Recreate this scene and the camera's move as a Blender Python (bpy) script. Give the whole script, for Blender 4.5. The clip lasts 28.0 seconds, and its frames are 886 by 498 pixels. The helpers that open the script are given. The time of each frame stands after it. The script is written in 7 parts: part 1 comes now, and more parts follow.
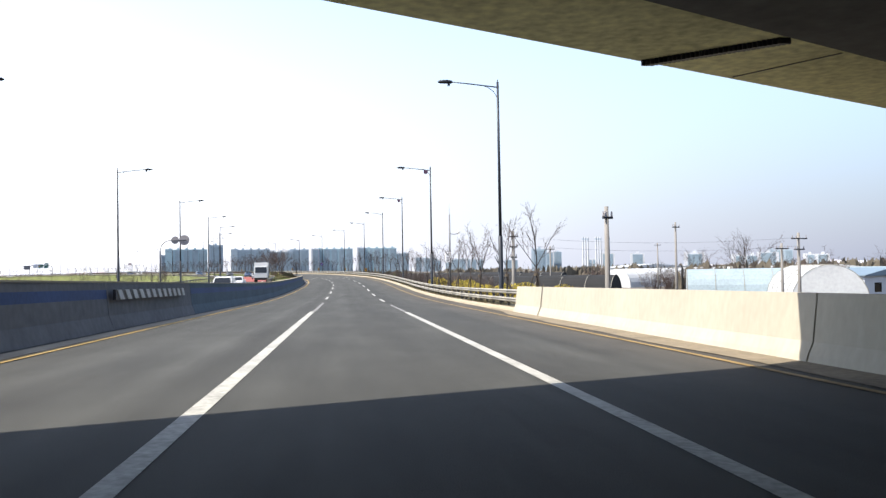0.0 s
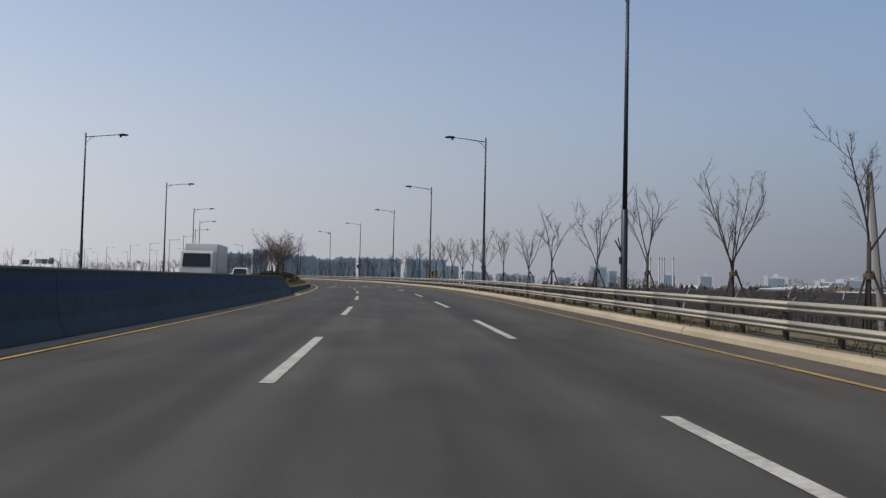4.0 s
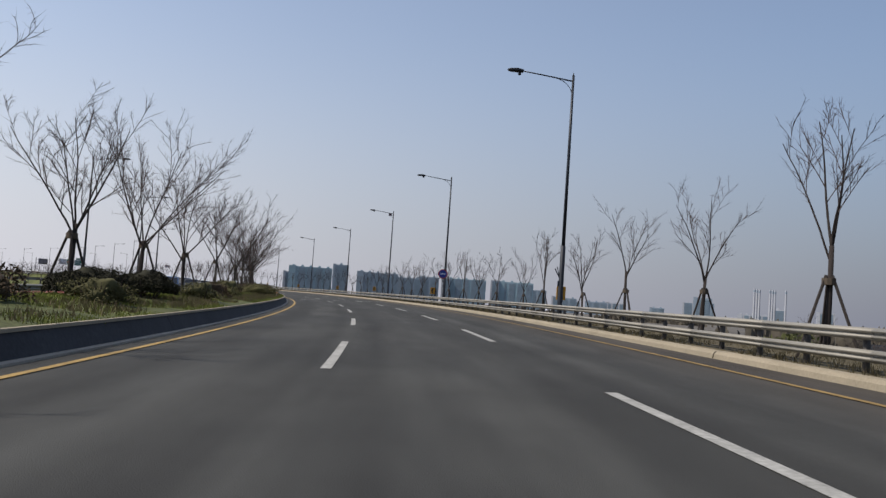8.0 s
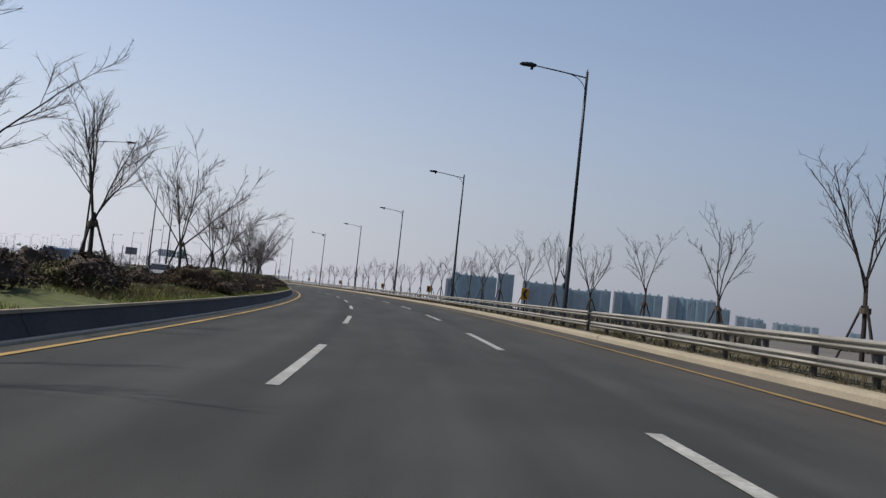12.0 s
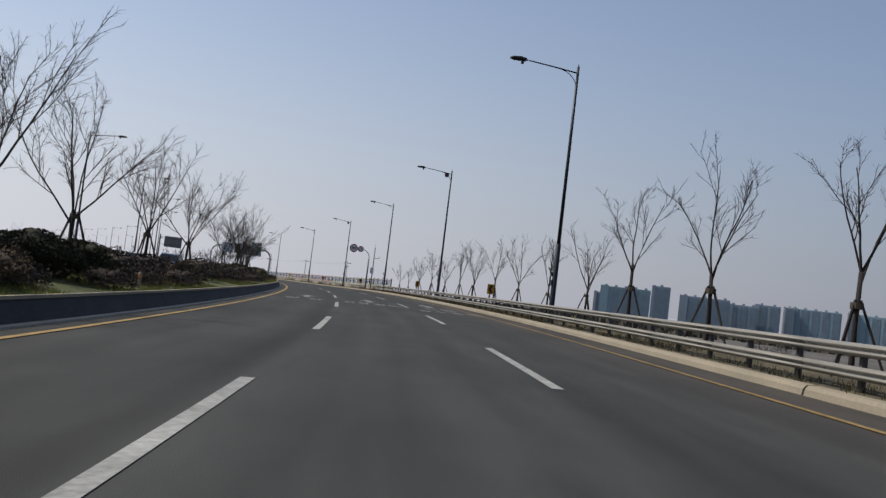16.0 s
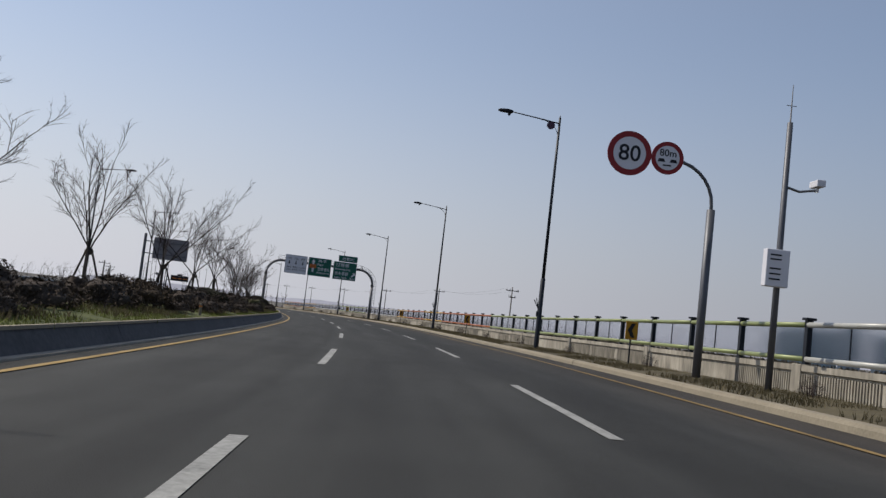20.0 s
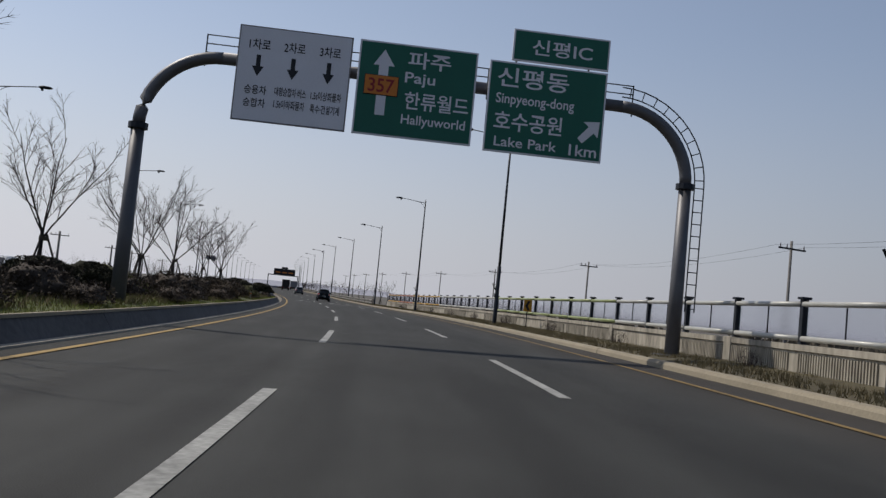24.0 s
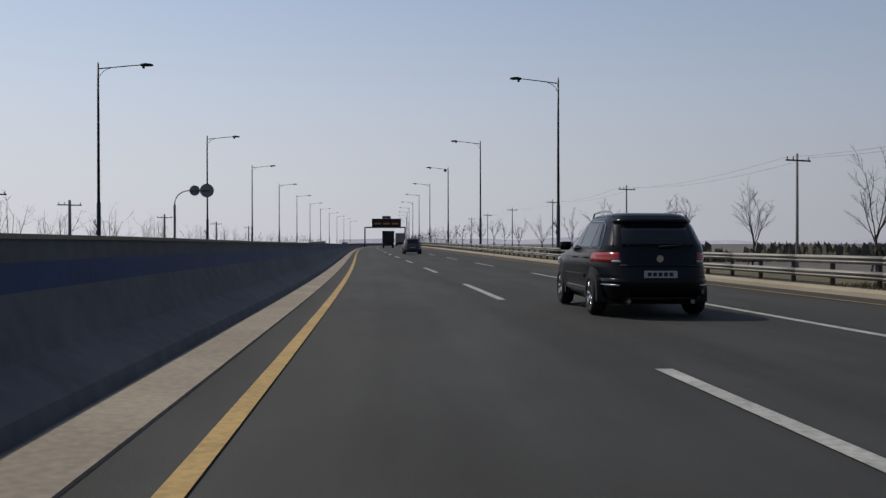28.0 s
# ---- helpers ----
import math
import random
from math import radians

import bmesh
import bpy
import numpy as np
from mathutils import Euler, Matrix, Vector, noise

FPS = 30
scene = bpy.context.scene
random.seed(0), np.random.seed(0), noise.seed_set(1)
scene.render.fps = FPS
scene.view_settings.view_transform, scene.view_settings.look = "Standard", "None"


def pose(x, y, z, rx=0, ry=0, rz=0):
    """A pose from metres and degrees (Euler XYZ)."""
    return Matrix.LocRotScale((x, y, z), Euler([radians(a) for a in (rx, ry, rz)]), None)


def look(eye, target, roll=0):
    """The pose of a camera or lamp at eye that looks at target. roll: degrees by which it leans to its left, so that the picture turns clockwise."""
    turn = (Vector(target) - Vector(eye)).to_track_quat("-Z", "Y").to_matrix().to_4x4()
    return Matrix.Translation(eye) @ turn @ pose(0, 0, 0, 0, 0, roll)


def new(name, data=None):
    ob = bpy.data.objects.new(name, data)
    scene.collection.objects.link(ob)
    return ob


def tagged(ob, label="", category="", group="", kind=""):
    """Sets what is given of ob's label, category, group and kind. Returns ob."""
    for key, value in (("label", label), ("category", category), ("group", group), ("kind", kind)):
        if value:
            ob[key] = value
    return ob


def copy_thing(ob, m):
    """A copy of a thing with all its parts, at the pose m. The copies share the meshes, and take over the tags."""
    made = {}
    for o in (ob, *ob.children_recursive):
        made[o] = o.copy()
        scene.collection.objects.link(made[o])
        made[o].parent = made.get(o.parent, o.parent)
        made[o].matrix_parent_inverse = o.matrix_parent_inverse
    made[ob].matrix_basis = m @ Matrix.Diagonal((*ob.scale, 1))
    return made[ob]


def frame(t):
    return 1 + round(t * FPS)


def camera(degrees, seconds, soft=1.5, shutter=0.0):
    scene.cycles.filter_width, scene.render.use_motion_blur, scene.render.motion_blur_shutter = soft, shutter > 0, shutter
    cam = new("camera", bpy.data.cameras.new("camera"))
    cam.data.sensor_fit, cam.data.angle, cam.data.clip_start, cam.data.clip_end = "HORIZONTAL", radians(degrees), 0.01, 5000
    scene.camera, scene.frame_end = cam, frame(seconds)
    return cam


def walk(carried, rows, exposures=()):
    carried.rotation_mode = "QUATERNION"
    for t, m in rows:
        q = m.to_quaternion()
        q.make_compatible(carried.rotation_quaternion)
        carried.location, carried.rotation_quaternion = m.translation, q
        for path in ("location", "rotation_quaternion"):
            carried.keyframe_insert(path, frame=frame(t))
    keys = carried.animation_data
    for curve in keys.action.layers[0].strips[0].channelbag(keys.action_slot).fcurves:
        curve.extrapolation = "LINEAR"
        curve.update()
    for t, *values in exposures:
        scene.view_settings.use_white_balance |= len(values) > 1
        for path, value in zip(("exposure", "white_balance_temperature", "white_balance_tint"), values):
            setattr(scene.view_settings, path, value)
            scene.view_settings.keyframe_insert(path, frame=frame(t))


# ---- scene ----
U = 1.08  # metres per plan unit; s runs along the carriageway, e to its right
cam = camera(54.27, 28.0, soft=1.4)
walk(cam, [
    (0.0, pose(-0.54, -3.56, 1.230, 91.36, 1.00, -6.40)),
    (0.5, pose(-0.60, 6.92, 1.088, 91.51, 0.20, -4.92)),
    (1.0, pose(-0.65, 17.47, 0.941, 91.66, -0.43, -3.73)),
    (1.5, pose(-0.68, 28.22, 0.788, 91.80, -0.47, -3.22)),
    (2.0, pose(-0.70, 39.09, 0.631, 91.99, -0.56, -3.17)),
    (2.5, pose(-0.71, 49.99, 0.485, 92.42, -1.46, -3.65)),
    (3.0, pose(-0.72, 61.01, 0.392, 92.83, -2.38, -4.17)),
    (3.5, pose(-0.73, 72.26, 0.354, 92.77, -2.26, -4.01)),
    (4.0, pose(-0.75, 83.68, 0.376, 92.30, -1.31, -3.30)),
    (4.5, pose(-0.80, 95.29, 0.439, 91.81, -0.21, -2.43)),
    (5.0, pose(-0.92, 107.06, 0.509, 91.70, 0.34, -1.68)),
    (5.5, pose(-1.16, 119.00, 0.589, 92.34, -0.34, -1.42)),
    (6.0, pose(-1.55, 131.10, 0.676, 93.75, -2.25, -1.70)),
    (6.5, pose(-2.17, 143.43, 0.759, 94.01, -3.48, -0.83)),
    (7.0, pose(-2.91, 155.98, 0.833, 93.47, -3.88, 0.12)),
    (7.4, pose(-3.48, 166.18, 0.889, 92.72, -3.51, 0.13)),
    (8.0, pose(-4.72, 181.79, 0.964, 93.54, -3.94, 2.14)),
    (8.5, pose(-6.01, 194.91, 1.036, 93.18, -4.45, 3.15)),
    (9.0, pose(-7.57, 208.18, 1.117, 92.80, -5.10, 4.10)),
    (9.5, pose(-9.41, 221.61, 1.208, 93.62, -6.04, 5.42)),
    (10.0, pose(-11.58, 235.24, 1.294, 94.59, -6.83, 6.81)),
    (10.5, pose(-14.11, 249.21, 1.374, 95.02, -6.95, 8.34)),
    (11.0, pose(-16.97, 263.24, 1.445, 95.02, -6.78, 9.92)),
    (11.5, pose(-20.13, 277.05, 1.514, 94.10, -6.32, 11.48)),
    (12.0, pose(-23.59, 290.72, 1.583, 93.35, -6.10, 12.96)),
    (12.5, pose(-27.37, 304.24, 1.650, 93.81, -6.71, 14.33)),
    (13.0, pose(-31.50, 317.82, 1.717, 94.00, -7.16, 15.58)),
    (13.5, pose(-36.01, 331.44, 1.785, 93.97, -7.43, 16.74)),
    (14.0, pose(-40.83, 344.93, 1.851, 93.92, -7.48, 17.86)),
    (14.5, pose(-45.90, 358.13, 1.910, 94.09, -7.25, 18.94)),
    (15.0, pose(-51.18, 371.03, 1.961, 94.50, -6.73, 19.97)),
    (15.5, pose(-56.65, 383.78, 2.005, 93.82, -6.72, 21.08)),
    (16.0, pose(-62.36, 396.35, 2.055, 93.09, -6.85, 22.23)),
    (16.5, pose(-68.37, 408.68, 2.111, 93.52, -6.92, 23.35)),
    (17.0, pose(-74.56, 420.80, 2.178, 94.19, -6.53, 24.48)),
    (17.3, pose(-78.29, 427.99, 2.222, 94.41, -5.84, 25.16)),
    (18.0, pose(-87.30, 444.32, 2.312, 94.52, -6.19, 26.73)),
    (18.5, pose(-94.27, 455.87, 2.365, 94.54, -6.76, 28.24)),
    (19.0, pose(-101.49, 467.24, 2.405, 94.55, -7.20, 29.74)),
    (19.5, pose(-108.84, 478.36, 2.428, 94.54, -6.96, 30.78)),
    (20.0, pose(-116.30, 489.20, 2.435, 94.68, -6.59, 31.85)),
    (20.5, pose(-123.80, 499.70, 2.429, 95.16, -6.49, 33.27)),
    (21.0, pose(-131.47, 509.98, 2.413, 95.25, -6.25, 34.71)),
    (21.5, pose(-139.28, 520.05, 2.385, 94.98, -5.90, 36.12)),
    (22.0, pose(-147.29, 529.98, 2.345, 94.58, -5.60, 37.22)),
    (22.5, pose(-155.51, 539.82, 2.299, 94.23, -5.54, 37.85)),
    (23.0, pose(-163.98, 549.59, 2.256, 93.99, -5.74, 38.00)),
    (23.5, pose(-172.64, 559.23, 2.216, 93.82, -5.77, 39.30)),
    (24.0, pose(-181.63, 568.68, 2.177, 93.49, -5.59, 41.07)),
    (24.5, pose(-191.04, 577.85, 2.135, 92.63, -5.36, 42.50)),
    (25.0, pose(-200.85, 586.78, 2.088, 91.73, -4.42, 44.13)),
    (25.5, pose(-211.12, 595.46, 2.036, 91.22, -1.37, 46.72)),
    (26.0, pose(-221.66, 603.91, 1.976, 90.94, 1.50, 48.73)),
    (26.5, pose(-232.24, 612.16, 1.912, 90.86, 2.32, 48.42)),
    (27.0, pose(-242.99, 620.24, 1.852, 91.01, 1.26, 47.64)),
    (27.3, pose(-249.54, 625.02, 1.828, 91.23, -0.56, 47.66)),
    (27.6, pose(-256.03, 629.89, 1.811, 90.75, -0.75, 47.85)),
    (28.0, pose(-264.66, 636.39, 1.797, 89.62, 0.11, 48.17)),
], exposures=[(0.0, 1.45, 6750, 9), (0.2, 1.15, 6900, 9), (0.5, 0.6, 7050, 9), (1.0, 0.18, 7150, 9), (2.0, 0.1, 7050, 9), (3.0, 0.03, 6850, 10), (6.0, 0.07, 6750, 11), (9.0, 0.07, 6650, 11), (12.0, -0.06, 6550, 10), (15.0, -0.21, 6550, 10), (19.0, -0.29, 6550, 10), (23.0, -0.42, 6550, 10), (28.0, -0.5, 6550, 10)])

# ---- world and sun ----
SUN = Vector((-0.78, -0.20, 1.0)).normalized()
world = bpy.data.worlds.new("sky")
scene.world = world
world.use_nodes = True
wn = world.node_tree
sky = wn.nodes.new("ShaderNodeTexSky")
sky.sky_type = "NISHITA"
sky.sun_disc = False
sky.sun_elevation = math.asin(SUN.z)
sky.sun_rotation = math.atan2(SUN.x, SUN.y)
sky.altitude = 20.0
sky.air_density = 1.0
sky.dust_density = 0.6
sky.ozone_density = 2.0
haze = wn.nodes.new("ShaderNodeMix")
haze.data_type = "RGBA"
# thick spring haze: densest at the horizon and brighter towards the sun
aim = wn.nodes.new("ShaderNodeTexCoord")
split = wn.nodes.new("ShaderNodeSeparateXYZ")
wn.links.new(aim.outputs["Generated"], split.inputs[0])
thick = wn.nodes.new("ShaderNodeMapRange")
thick.interpolation_type = "SMOOTHSTEP"
thick.inputs["From Min"].default_value = -0.02
thick.inputs["From Max"].default_value = 0.36
thick.inputs["To Min"].default_value = 0.97
thick.inputs["To Max"].default_value = 0.33
wn.links.new(split.outputs[2], thick.inputs[0])
wn.links.new(thick.outputs[0], haze.inputs["Factor"])
toward = wn.nodes.new("ShaderNodeVectorMath")
toward.operation = "DOT_PRODUCT"
toward.inputs[1].default_value = Vector((SUN.x, SUN.y, 0.0)).normalized()
wn.links.new(aim.outputs["Generated"], toward.inputs[0])
glow = wn.nodes.new("ShaderNodeMapRange")
glow.inputs["From Min"].default_value = -1.0
wn.links.new(toward.outputs["Value"], glow.inputs[0])
tone = wn.nodes.new("ShaderNodeMix")
tone.data_type = "RGBA"
tone.inputs["A"].default_value = (0.32, 0.46, 0.88, 1)
tone.inputs["B"].default_value = (6.05, 6.15, 6.75, 1)
wn.links.new(glow.outputs[0], tone.inputs["Factor"])
wn.links.new(tone.outputs["Result"], haze.inputs["B"])
wn.links.new(sky.outputs[0], haze.inputs["A"])
wn.links.new(haze.outputs["Result"], wn.nodes["Background"].inputs[0])
wn.nodes["Background"].inputs[1].default_value = 0.15
lamp = bpy.data.lights.new("sun", "SUN")
lamp.energy = 4.9
lamp.angle = radians(0.6)
lamp.color = (1.0, 0.93, 0.84)
sun_ob = new("sun", lamp)
sun_ob.matrix_world = look(SUN * 50, (0, 0, 0))

# ---- the line of the carriageway ----
KNOT = np.arange(-40, 1100, 40.0)
CURVE = [0.15, 0.15, -0.06, 0.15, 1.09, 1.15, 1.95, 1.75, 1.61, 1.79, 1.55, 1.8, 1.55, 1.82, 1.55, 1.89, 1.73, 1.15, 0.73, 0.23, -0.15, -0.17, -0.25, -0.25, -0.25, -0.25, -0.25, -0.25, -0.25]
BANK = [-2.5, -2.4, -1.8, -0.8, 1.6, 3.0, 3.3, 3.5, 3.8, 3.5, 3.3, 3.2, 2.7, 3.0, 1.5, 2.4, 1.7, 1.5, -0.4, 0.1, 2.4, 3.9, 4.5, 4.4, 4.4, 4.3, 4.2, 4.2, 4.2]
GRADE = [-0.6, -1.36, -1.45, 0.55, 0.79, 0.48, 0.69, 0.46, 0.47, 0.47, 0.29, 0.52, 0.39, -0.03, -0.36, -0.3, -0.32, -0.46, -0.25, 0.14, 0.25, 0.21, 0.11, 0.04, 0.01, 0.0, 0.0, 0.0, 0.0]
GS = np.arange(-60, 1101, 2.0)
ZERO = 30
PSI = np.cumsum(np.interp(GS, KNOT, CURVE) * 1e-3) * 2.0
PSI -= PSI[ZERO]
CX = np.cumsum(-np.sin(PSI)) * 2.0
CY = np.cumsum(np.cos(PSI)) * 2.0
CZ = np.cumsum(np.interp(GS, KNOT, GRADE) * 1e-2) * 2.0
CX -= CX[ZERO]
CY -= CY[ZERO]
CZ -= CZ[ZERO]
SLOPE = np.interp(GS, KNOT, BANK) * 1e-2


def heading(s):
    return float(np.interp(s, GS, PSI))


def P(s, e, up=0.0):
    """World place of plan point (s, e), up metres over the road's own surface carried sideways."""
    a = heading(s)
    z = np.interp(s, GS, CZ) + min(max(e, -6.0), 7.0) * np.interp(s, GS, SLOPE)
    return Vector(((np.interp(s, GS, CX) + e * math.cos(a)) * U, (np.interp(s, GS, CY) + e * math.sin(a)) * U, z * U + up))


def M(s, e, up=0.0, turn=0.0, size=1.0):
    """Pose at (s, e): x to the right of the road, y along it, z upright."""
    return Matrix.LocRotScale(P(s, e, up), Euler((0, 0, heading(s) + radians(turn))), Vector((size, size, size)))


def MB(s, e, up=0.0):
    """The same, tilted with the road's crossfall."""
    k = math.atan(float(np.interp(s, GS, SLOPE)))
    return Matrix.Translation(P(s, e, up)) @ Euler((0, 0, heading(s))).to_matrix().to_4x4() @ Euler((0, -k, 0)).to_matrix().to_4x4()


GROUND = -4.2  # level of the flat land round the causeway

# ---- filled letters of the built-in font, each scaled to a unit square ----
LETTERS = {}
WORDS = list("일산한류월드신평호수공원80") + ["1차로", "2차로", "3차로", "승용차", "승합차", "대형승합차·버스", "1.5t이하화물차", "1.5t이상화물차", "특수·건설기계", "357", "파주", "Paju", "한류월드", "Hallyuworld", "신평동", "Sinpyeong-dong", "호수공원", "Lake Park", "1km", "신평IC", "80", "80m", "주정차금지"]
made = []
for body in WORDS:
    cu = bpy.data.curves.new("letters", "FONT")
    cu.body = body
    cu.resolution_u = 3
    cu.offset = 0.012
    made.append(bpy.data.objects.new("letters", cu))
    scene.collection.objects.link(made[-1])
graph = bpy.context.evaluated_depsgraph_get()
for body, ob in zip(WORDS, made):
    me = bpy.data.meshes.new_from_object(ob.evaluated_get(graph))
    co = np.array([v.co[:2] for v in me.vertices])
    lo, hi = co.min(0), co.max(0)
    LETTERS[body] = ((co - lo) / (hi - lo), [tuple(q.vertices) for q in me.polygons])
    bpy.data.meshes.remove(me)
for ob in made:
    cu = ob.data
    bpy.data.objects.remove(ob)
    bpy.data.curves.remove(cu)


# ---- materials ----
ALBEDO_SCALE = 0.67  # light balance put into every base colour, against the strong sun


def mat(name, base, rough=0.8, metal=0.0, vary=0.25, scale=2.0, fine=40.0, bump=0.15, random_tint=0.0, stretch=(1, 1, 1), coords="Object", spec=0.3):
    base = tuple(c * ALBEDO_SCALE for c in base)
    m = bpy.data.materials.new(name)
    m.use_nodes = True
    t = m.node_tree
    b = t.nodes["Principled BSDF"]
    b.inputs["Roughness"].default_value = rough
    b.inputs["Metallic"].default_value = metal
    b.inputs["Specular IOR Level"].default_value = spec
    co = t.nodes.new("ShaderNodeTexCoord")
    mp = t.nodes.new("ShaderNodeMapping")
    mp.inputs["Scale"].default_value = stretch
    t.links.new(co.outputs[coords], mp.inputs[0])
    n1 = t.nodes.new("ShaderNodeTexNoise")
    n1.inputs["Scale"].default_value = scale
    n1.inputs["Detail"].default_value = 5
    n2 = t.nodes.new("ShaderNodeTexNoise")
    n2.inputs["Scale"].default_value = fine
    n2.inputs["Detail"].default_value = 3
    t.links.new(mp.outputs[0], n1.inputs[0])
    t.links.new(mp.outputs[0], n2.inputs[0])
    add = t.nodes.new("ShaderNodeMath")
    add.operation = "ADD"
    t.links.new(n1.outputs[0], add.inputs[0])
    t.links.new(n2.outputs[0], add.inputs[1])
    src = add.outputs[0]
    if random_tint:
        oi = t.nodes.new("ShaderNodeObjectInfo")
        ml = t.nodes.new("ShaderNodeMath")
        ml.operation = "MULTIPLY_ADD"
        ml.inputs[1].default_value = random_tint
        t.links.new(oi.outputs["Random"], ml.inputs[0])
        t.links.new(src, ml.inputs[2])
        src = ml.outputs[0]
    r = t.nodes.new("ShaderNodeMapRange")
    r.inputs["From Min"].default_value = 0.6
    r.inputs["From Max"].default_value = 1.4 + random_tint
    r.inputs["To Min"].default_value = 1.0 - vary
    r.inputs["To Max"].default_value = 1.0 + vary
    t.links.new(src, r.inputs[0])
    mx = t.nodes.new("ShaderNodeMix")
    mx.data_type = "RGBA"
    mx.blend_type = "MULTIPLY"
    mx.inputs["Factor"].default_value = 1.0
    mx.inputs["A"].default_value = (*base, 1)
    t.links.new(r.outputs[0], mx.inputs["B"])
    t.links.new(mx.outputs["Result"], b.inputs["Base Color"])
    if bump:
        bp = t.nodes.new("ShaderNodeBump")
        bp.inputs["Strength"].default_value = bump
        bp.inputs["Distance"].default_value = 0.02
        t.links.new(n2.outputs[0], bp.inputs["Height"])
        t.links.new(bp.outputs[0], b.inputs["Normal"])
    return m


def glass(name, tint, rough=0.05):
    m = bpy.data.materials.new(name)
    m.use_nodes = True
    b = m.node_tree.nodes["Principled BSDF"]
    b.inputs["Base Color"].default_value = (*tint, 1)
    b.inputs["Roughness"].default_value = rough
    b.inputs["Transmission Weight"].default_value = 1.0
    b.inputs["IOR"].default_value = 1.12
    return m


def road_surface(name, base, warm):
    """Asphalt: grain, long wheel tracks and lane seams along v, across u (metres)."""
    m = mat(name, base, 0.86, vary=0.34, scale=0.45, fine=75, bump=0.4, coords="UV", stretch=(1, 1, 1), spec=0.25)
    t = m.node_tree
    b = t.nodes["Principled BSDF"]
    old = b.inputs["Base Color"].links[0].from_socket
    co = t.nodes.new("ShaderNodeTexCoord")
    mp = t.nodes.new("ShaderNodeMapping")
    mp.inputs["Scale"].default_value = (0.55, 0.004, 1)
    n = t.nodes.new("ShaderNodeTexNoise")
    n.inputs["Scale"].default_value = 1.6
    n.inputs["Detail"].default_value = 4
    t.links.new(co.outputs["UV"], mp.inputs[0])
    t.links.new(mp.outputs[0], n.inputs[0])
    rp = t.nodes.new("ShaderNodeMapRange")
    rp.inputs["From Min"].default_value = 0.35
    rp.inputs["From Max"].default_value = 0.65
    rp.inputs["To Min"].default_value = 0.66
    rp.inputs["To Max"].default_value = 1.26
    t.links.new(n.outputs[0], rp.inputs[0])
    mx = t.nodes.new("ShaderNodeMix")
    mx.data_type = "RGBA"
    mx.blend_type = "MULTIPLY"
    mx.inputs["Factor"].default_value = 1.0
    t.links.new(old, mx.inputs["A"])
    t.links.new(rp.outputs[0], mx.inputs["B"])
    # worn joints between the lanes and dust gathered at the outer shoulder, both along the road
    sx = t.nodes.new("ShaderNodeSeparateXYZ")
    t.links.new(co.outputs["UV"], sx.inputs[0])
    wob = t.nodes.new("ShaderNodeMath")
    wob.operation = "MULTIPLY_ADD"
    wob.inputs[1].default_value = 0.9
    t.links.new(n.outputs[0], wob.inputs[0])
    t.links.new(sx.outputs[0], wob.inputs[2])
    dark = mx.outputs["Result"]
    for place, half, deep in ((1.75 * U + 0.2, 0.55, 0.72), (-1.75 * U - 0.42, 0.42, 0.66), (-1.75 * U + 0.75, 0.5, 0.86)):
        d = t.nodes.new("ShaderNodeMath")
        d.operation = "SUBTRACT"
        d.inputs[1].default_value = place + 0.45
        t.links.new(wob.outputs[0], d.inputs[0])
        ab = t.nodes.new("ShaderNodeMath")
        ab.operation = "ABSOLUTE"
        t.links.new(d.outputs[0], ab.inputs[0])
        jr = t.nodes.new("ShaderNodeMapRange")
        jr.interpolation_type = "SMOOTHSTEP"
        jr.inputs["From Max"].default_value = half
        jr.inputs["To Min"].default_value = deep
        t.links.new(ab.outputs[0], jr.inputs[0])
        jm = t.nodes.new("ShaderNodeMix")
        jm.data_type = "RGBA"
        jm.blend_type = "MULTIPLY"
        jm.inputs["Factor"].default_value = 1.0
        t.links.new(dark, jm.inputs["A"])
        t.links.new(jr.outputs[0], jm.inputs["B"])
        dark = jm.outputs["Result"]
    dust = t.nodes.new("ShaderNodeMapRange")
    dust.interpolation_type = "SMOOTHSTEP"
    dust.inputs["From Min"].default_value = 3.6
    dust.inputs["From Max"].default_value = 6.6
    dust.inputs["To Max"].default_value = 0.75
    t.links.new(wob.outputs[0], dust.inputs[0])
    dm = t.nodes.new("ShaderNodeMix")
    dm.data_type = "RGBA"
    dm.inputs["B"].default_value = (0.055, 0.0455, 0.036, 1)
    t.links.new(dust.outputs[0], dm.inputs["Factor"])
    t.links.new(dark, dm.inputs["A"])
    mx = dm
    # dusty tint in large cloudy areas
    n3 = t.nodes.new("ShaderNodeTexNoise")
    n3.inputs["Scale"].default_value = 0.09
    t.links.new(co.outputs["UV"], n3.inputs[0])
    mx2 = t.nodes.new("ShaderNodeMix")
    mx2.data_type = "RGBA"
    mx2.inputs["B"].default_value = (*(c * ALBEDO_SCALE for c in warm), 1)
    sc = t.nodes.new("ShaderNodeMath")
    sc.operation = "MULTIPLY"
    sc.inputs[1].default_value = 0.5
    t.links.new(n3.outputs[0], sc.inputs[0])
    t.links.new(sc.outputs[0], mx2.inputs["Factor"])
    t.links.new(mx.outputs["Result"], mx2.inputs["A"])
    # patches stretched along the wheel tracks, and dimmer light painted into the nearside lanes further on
    mp4 = t.nodes.new("ShaderNodeMapping")
    mp4.inputs["Scale"].default_value = (0.9, 0.16, 1)
    t.links.new(co.outputs["UV"], mp4.inputs[0])
    n4 = t.nodes.new("ShaderNodeTexNoise")
    n4.inputs["Scale"].default_value = 0.8
    n4.inputs["Detail"].default_value = 6
    n4.inputs["Roughness"].default_value = 0.62
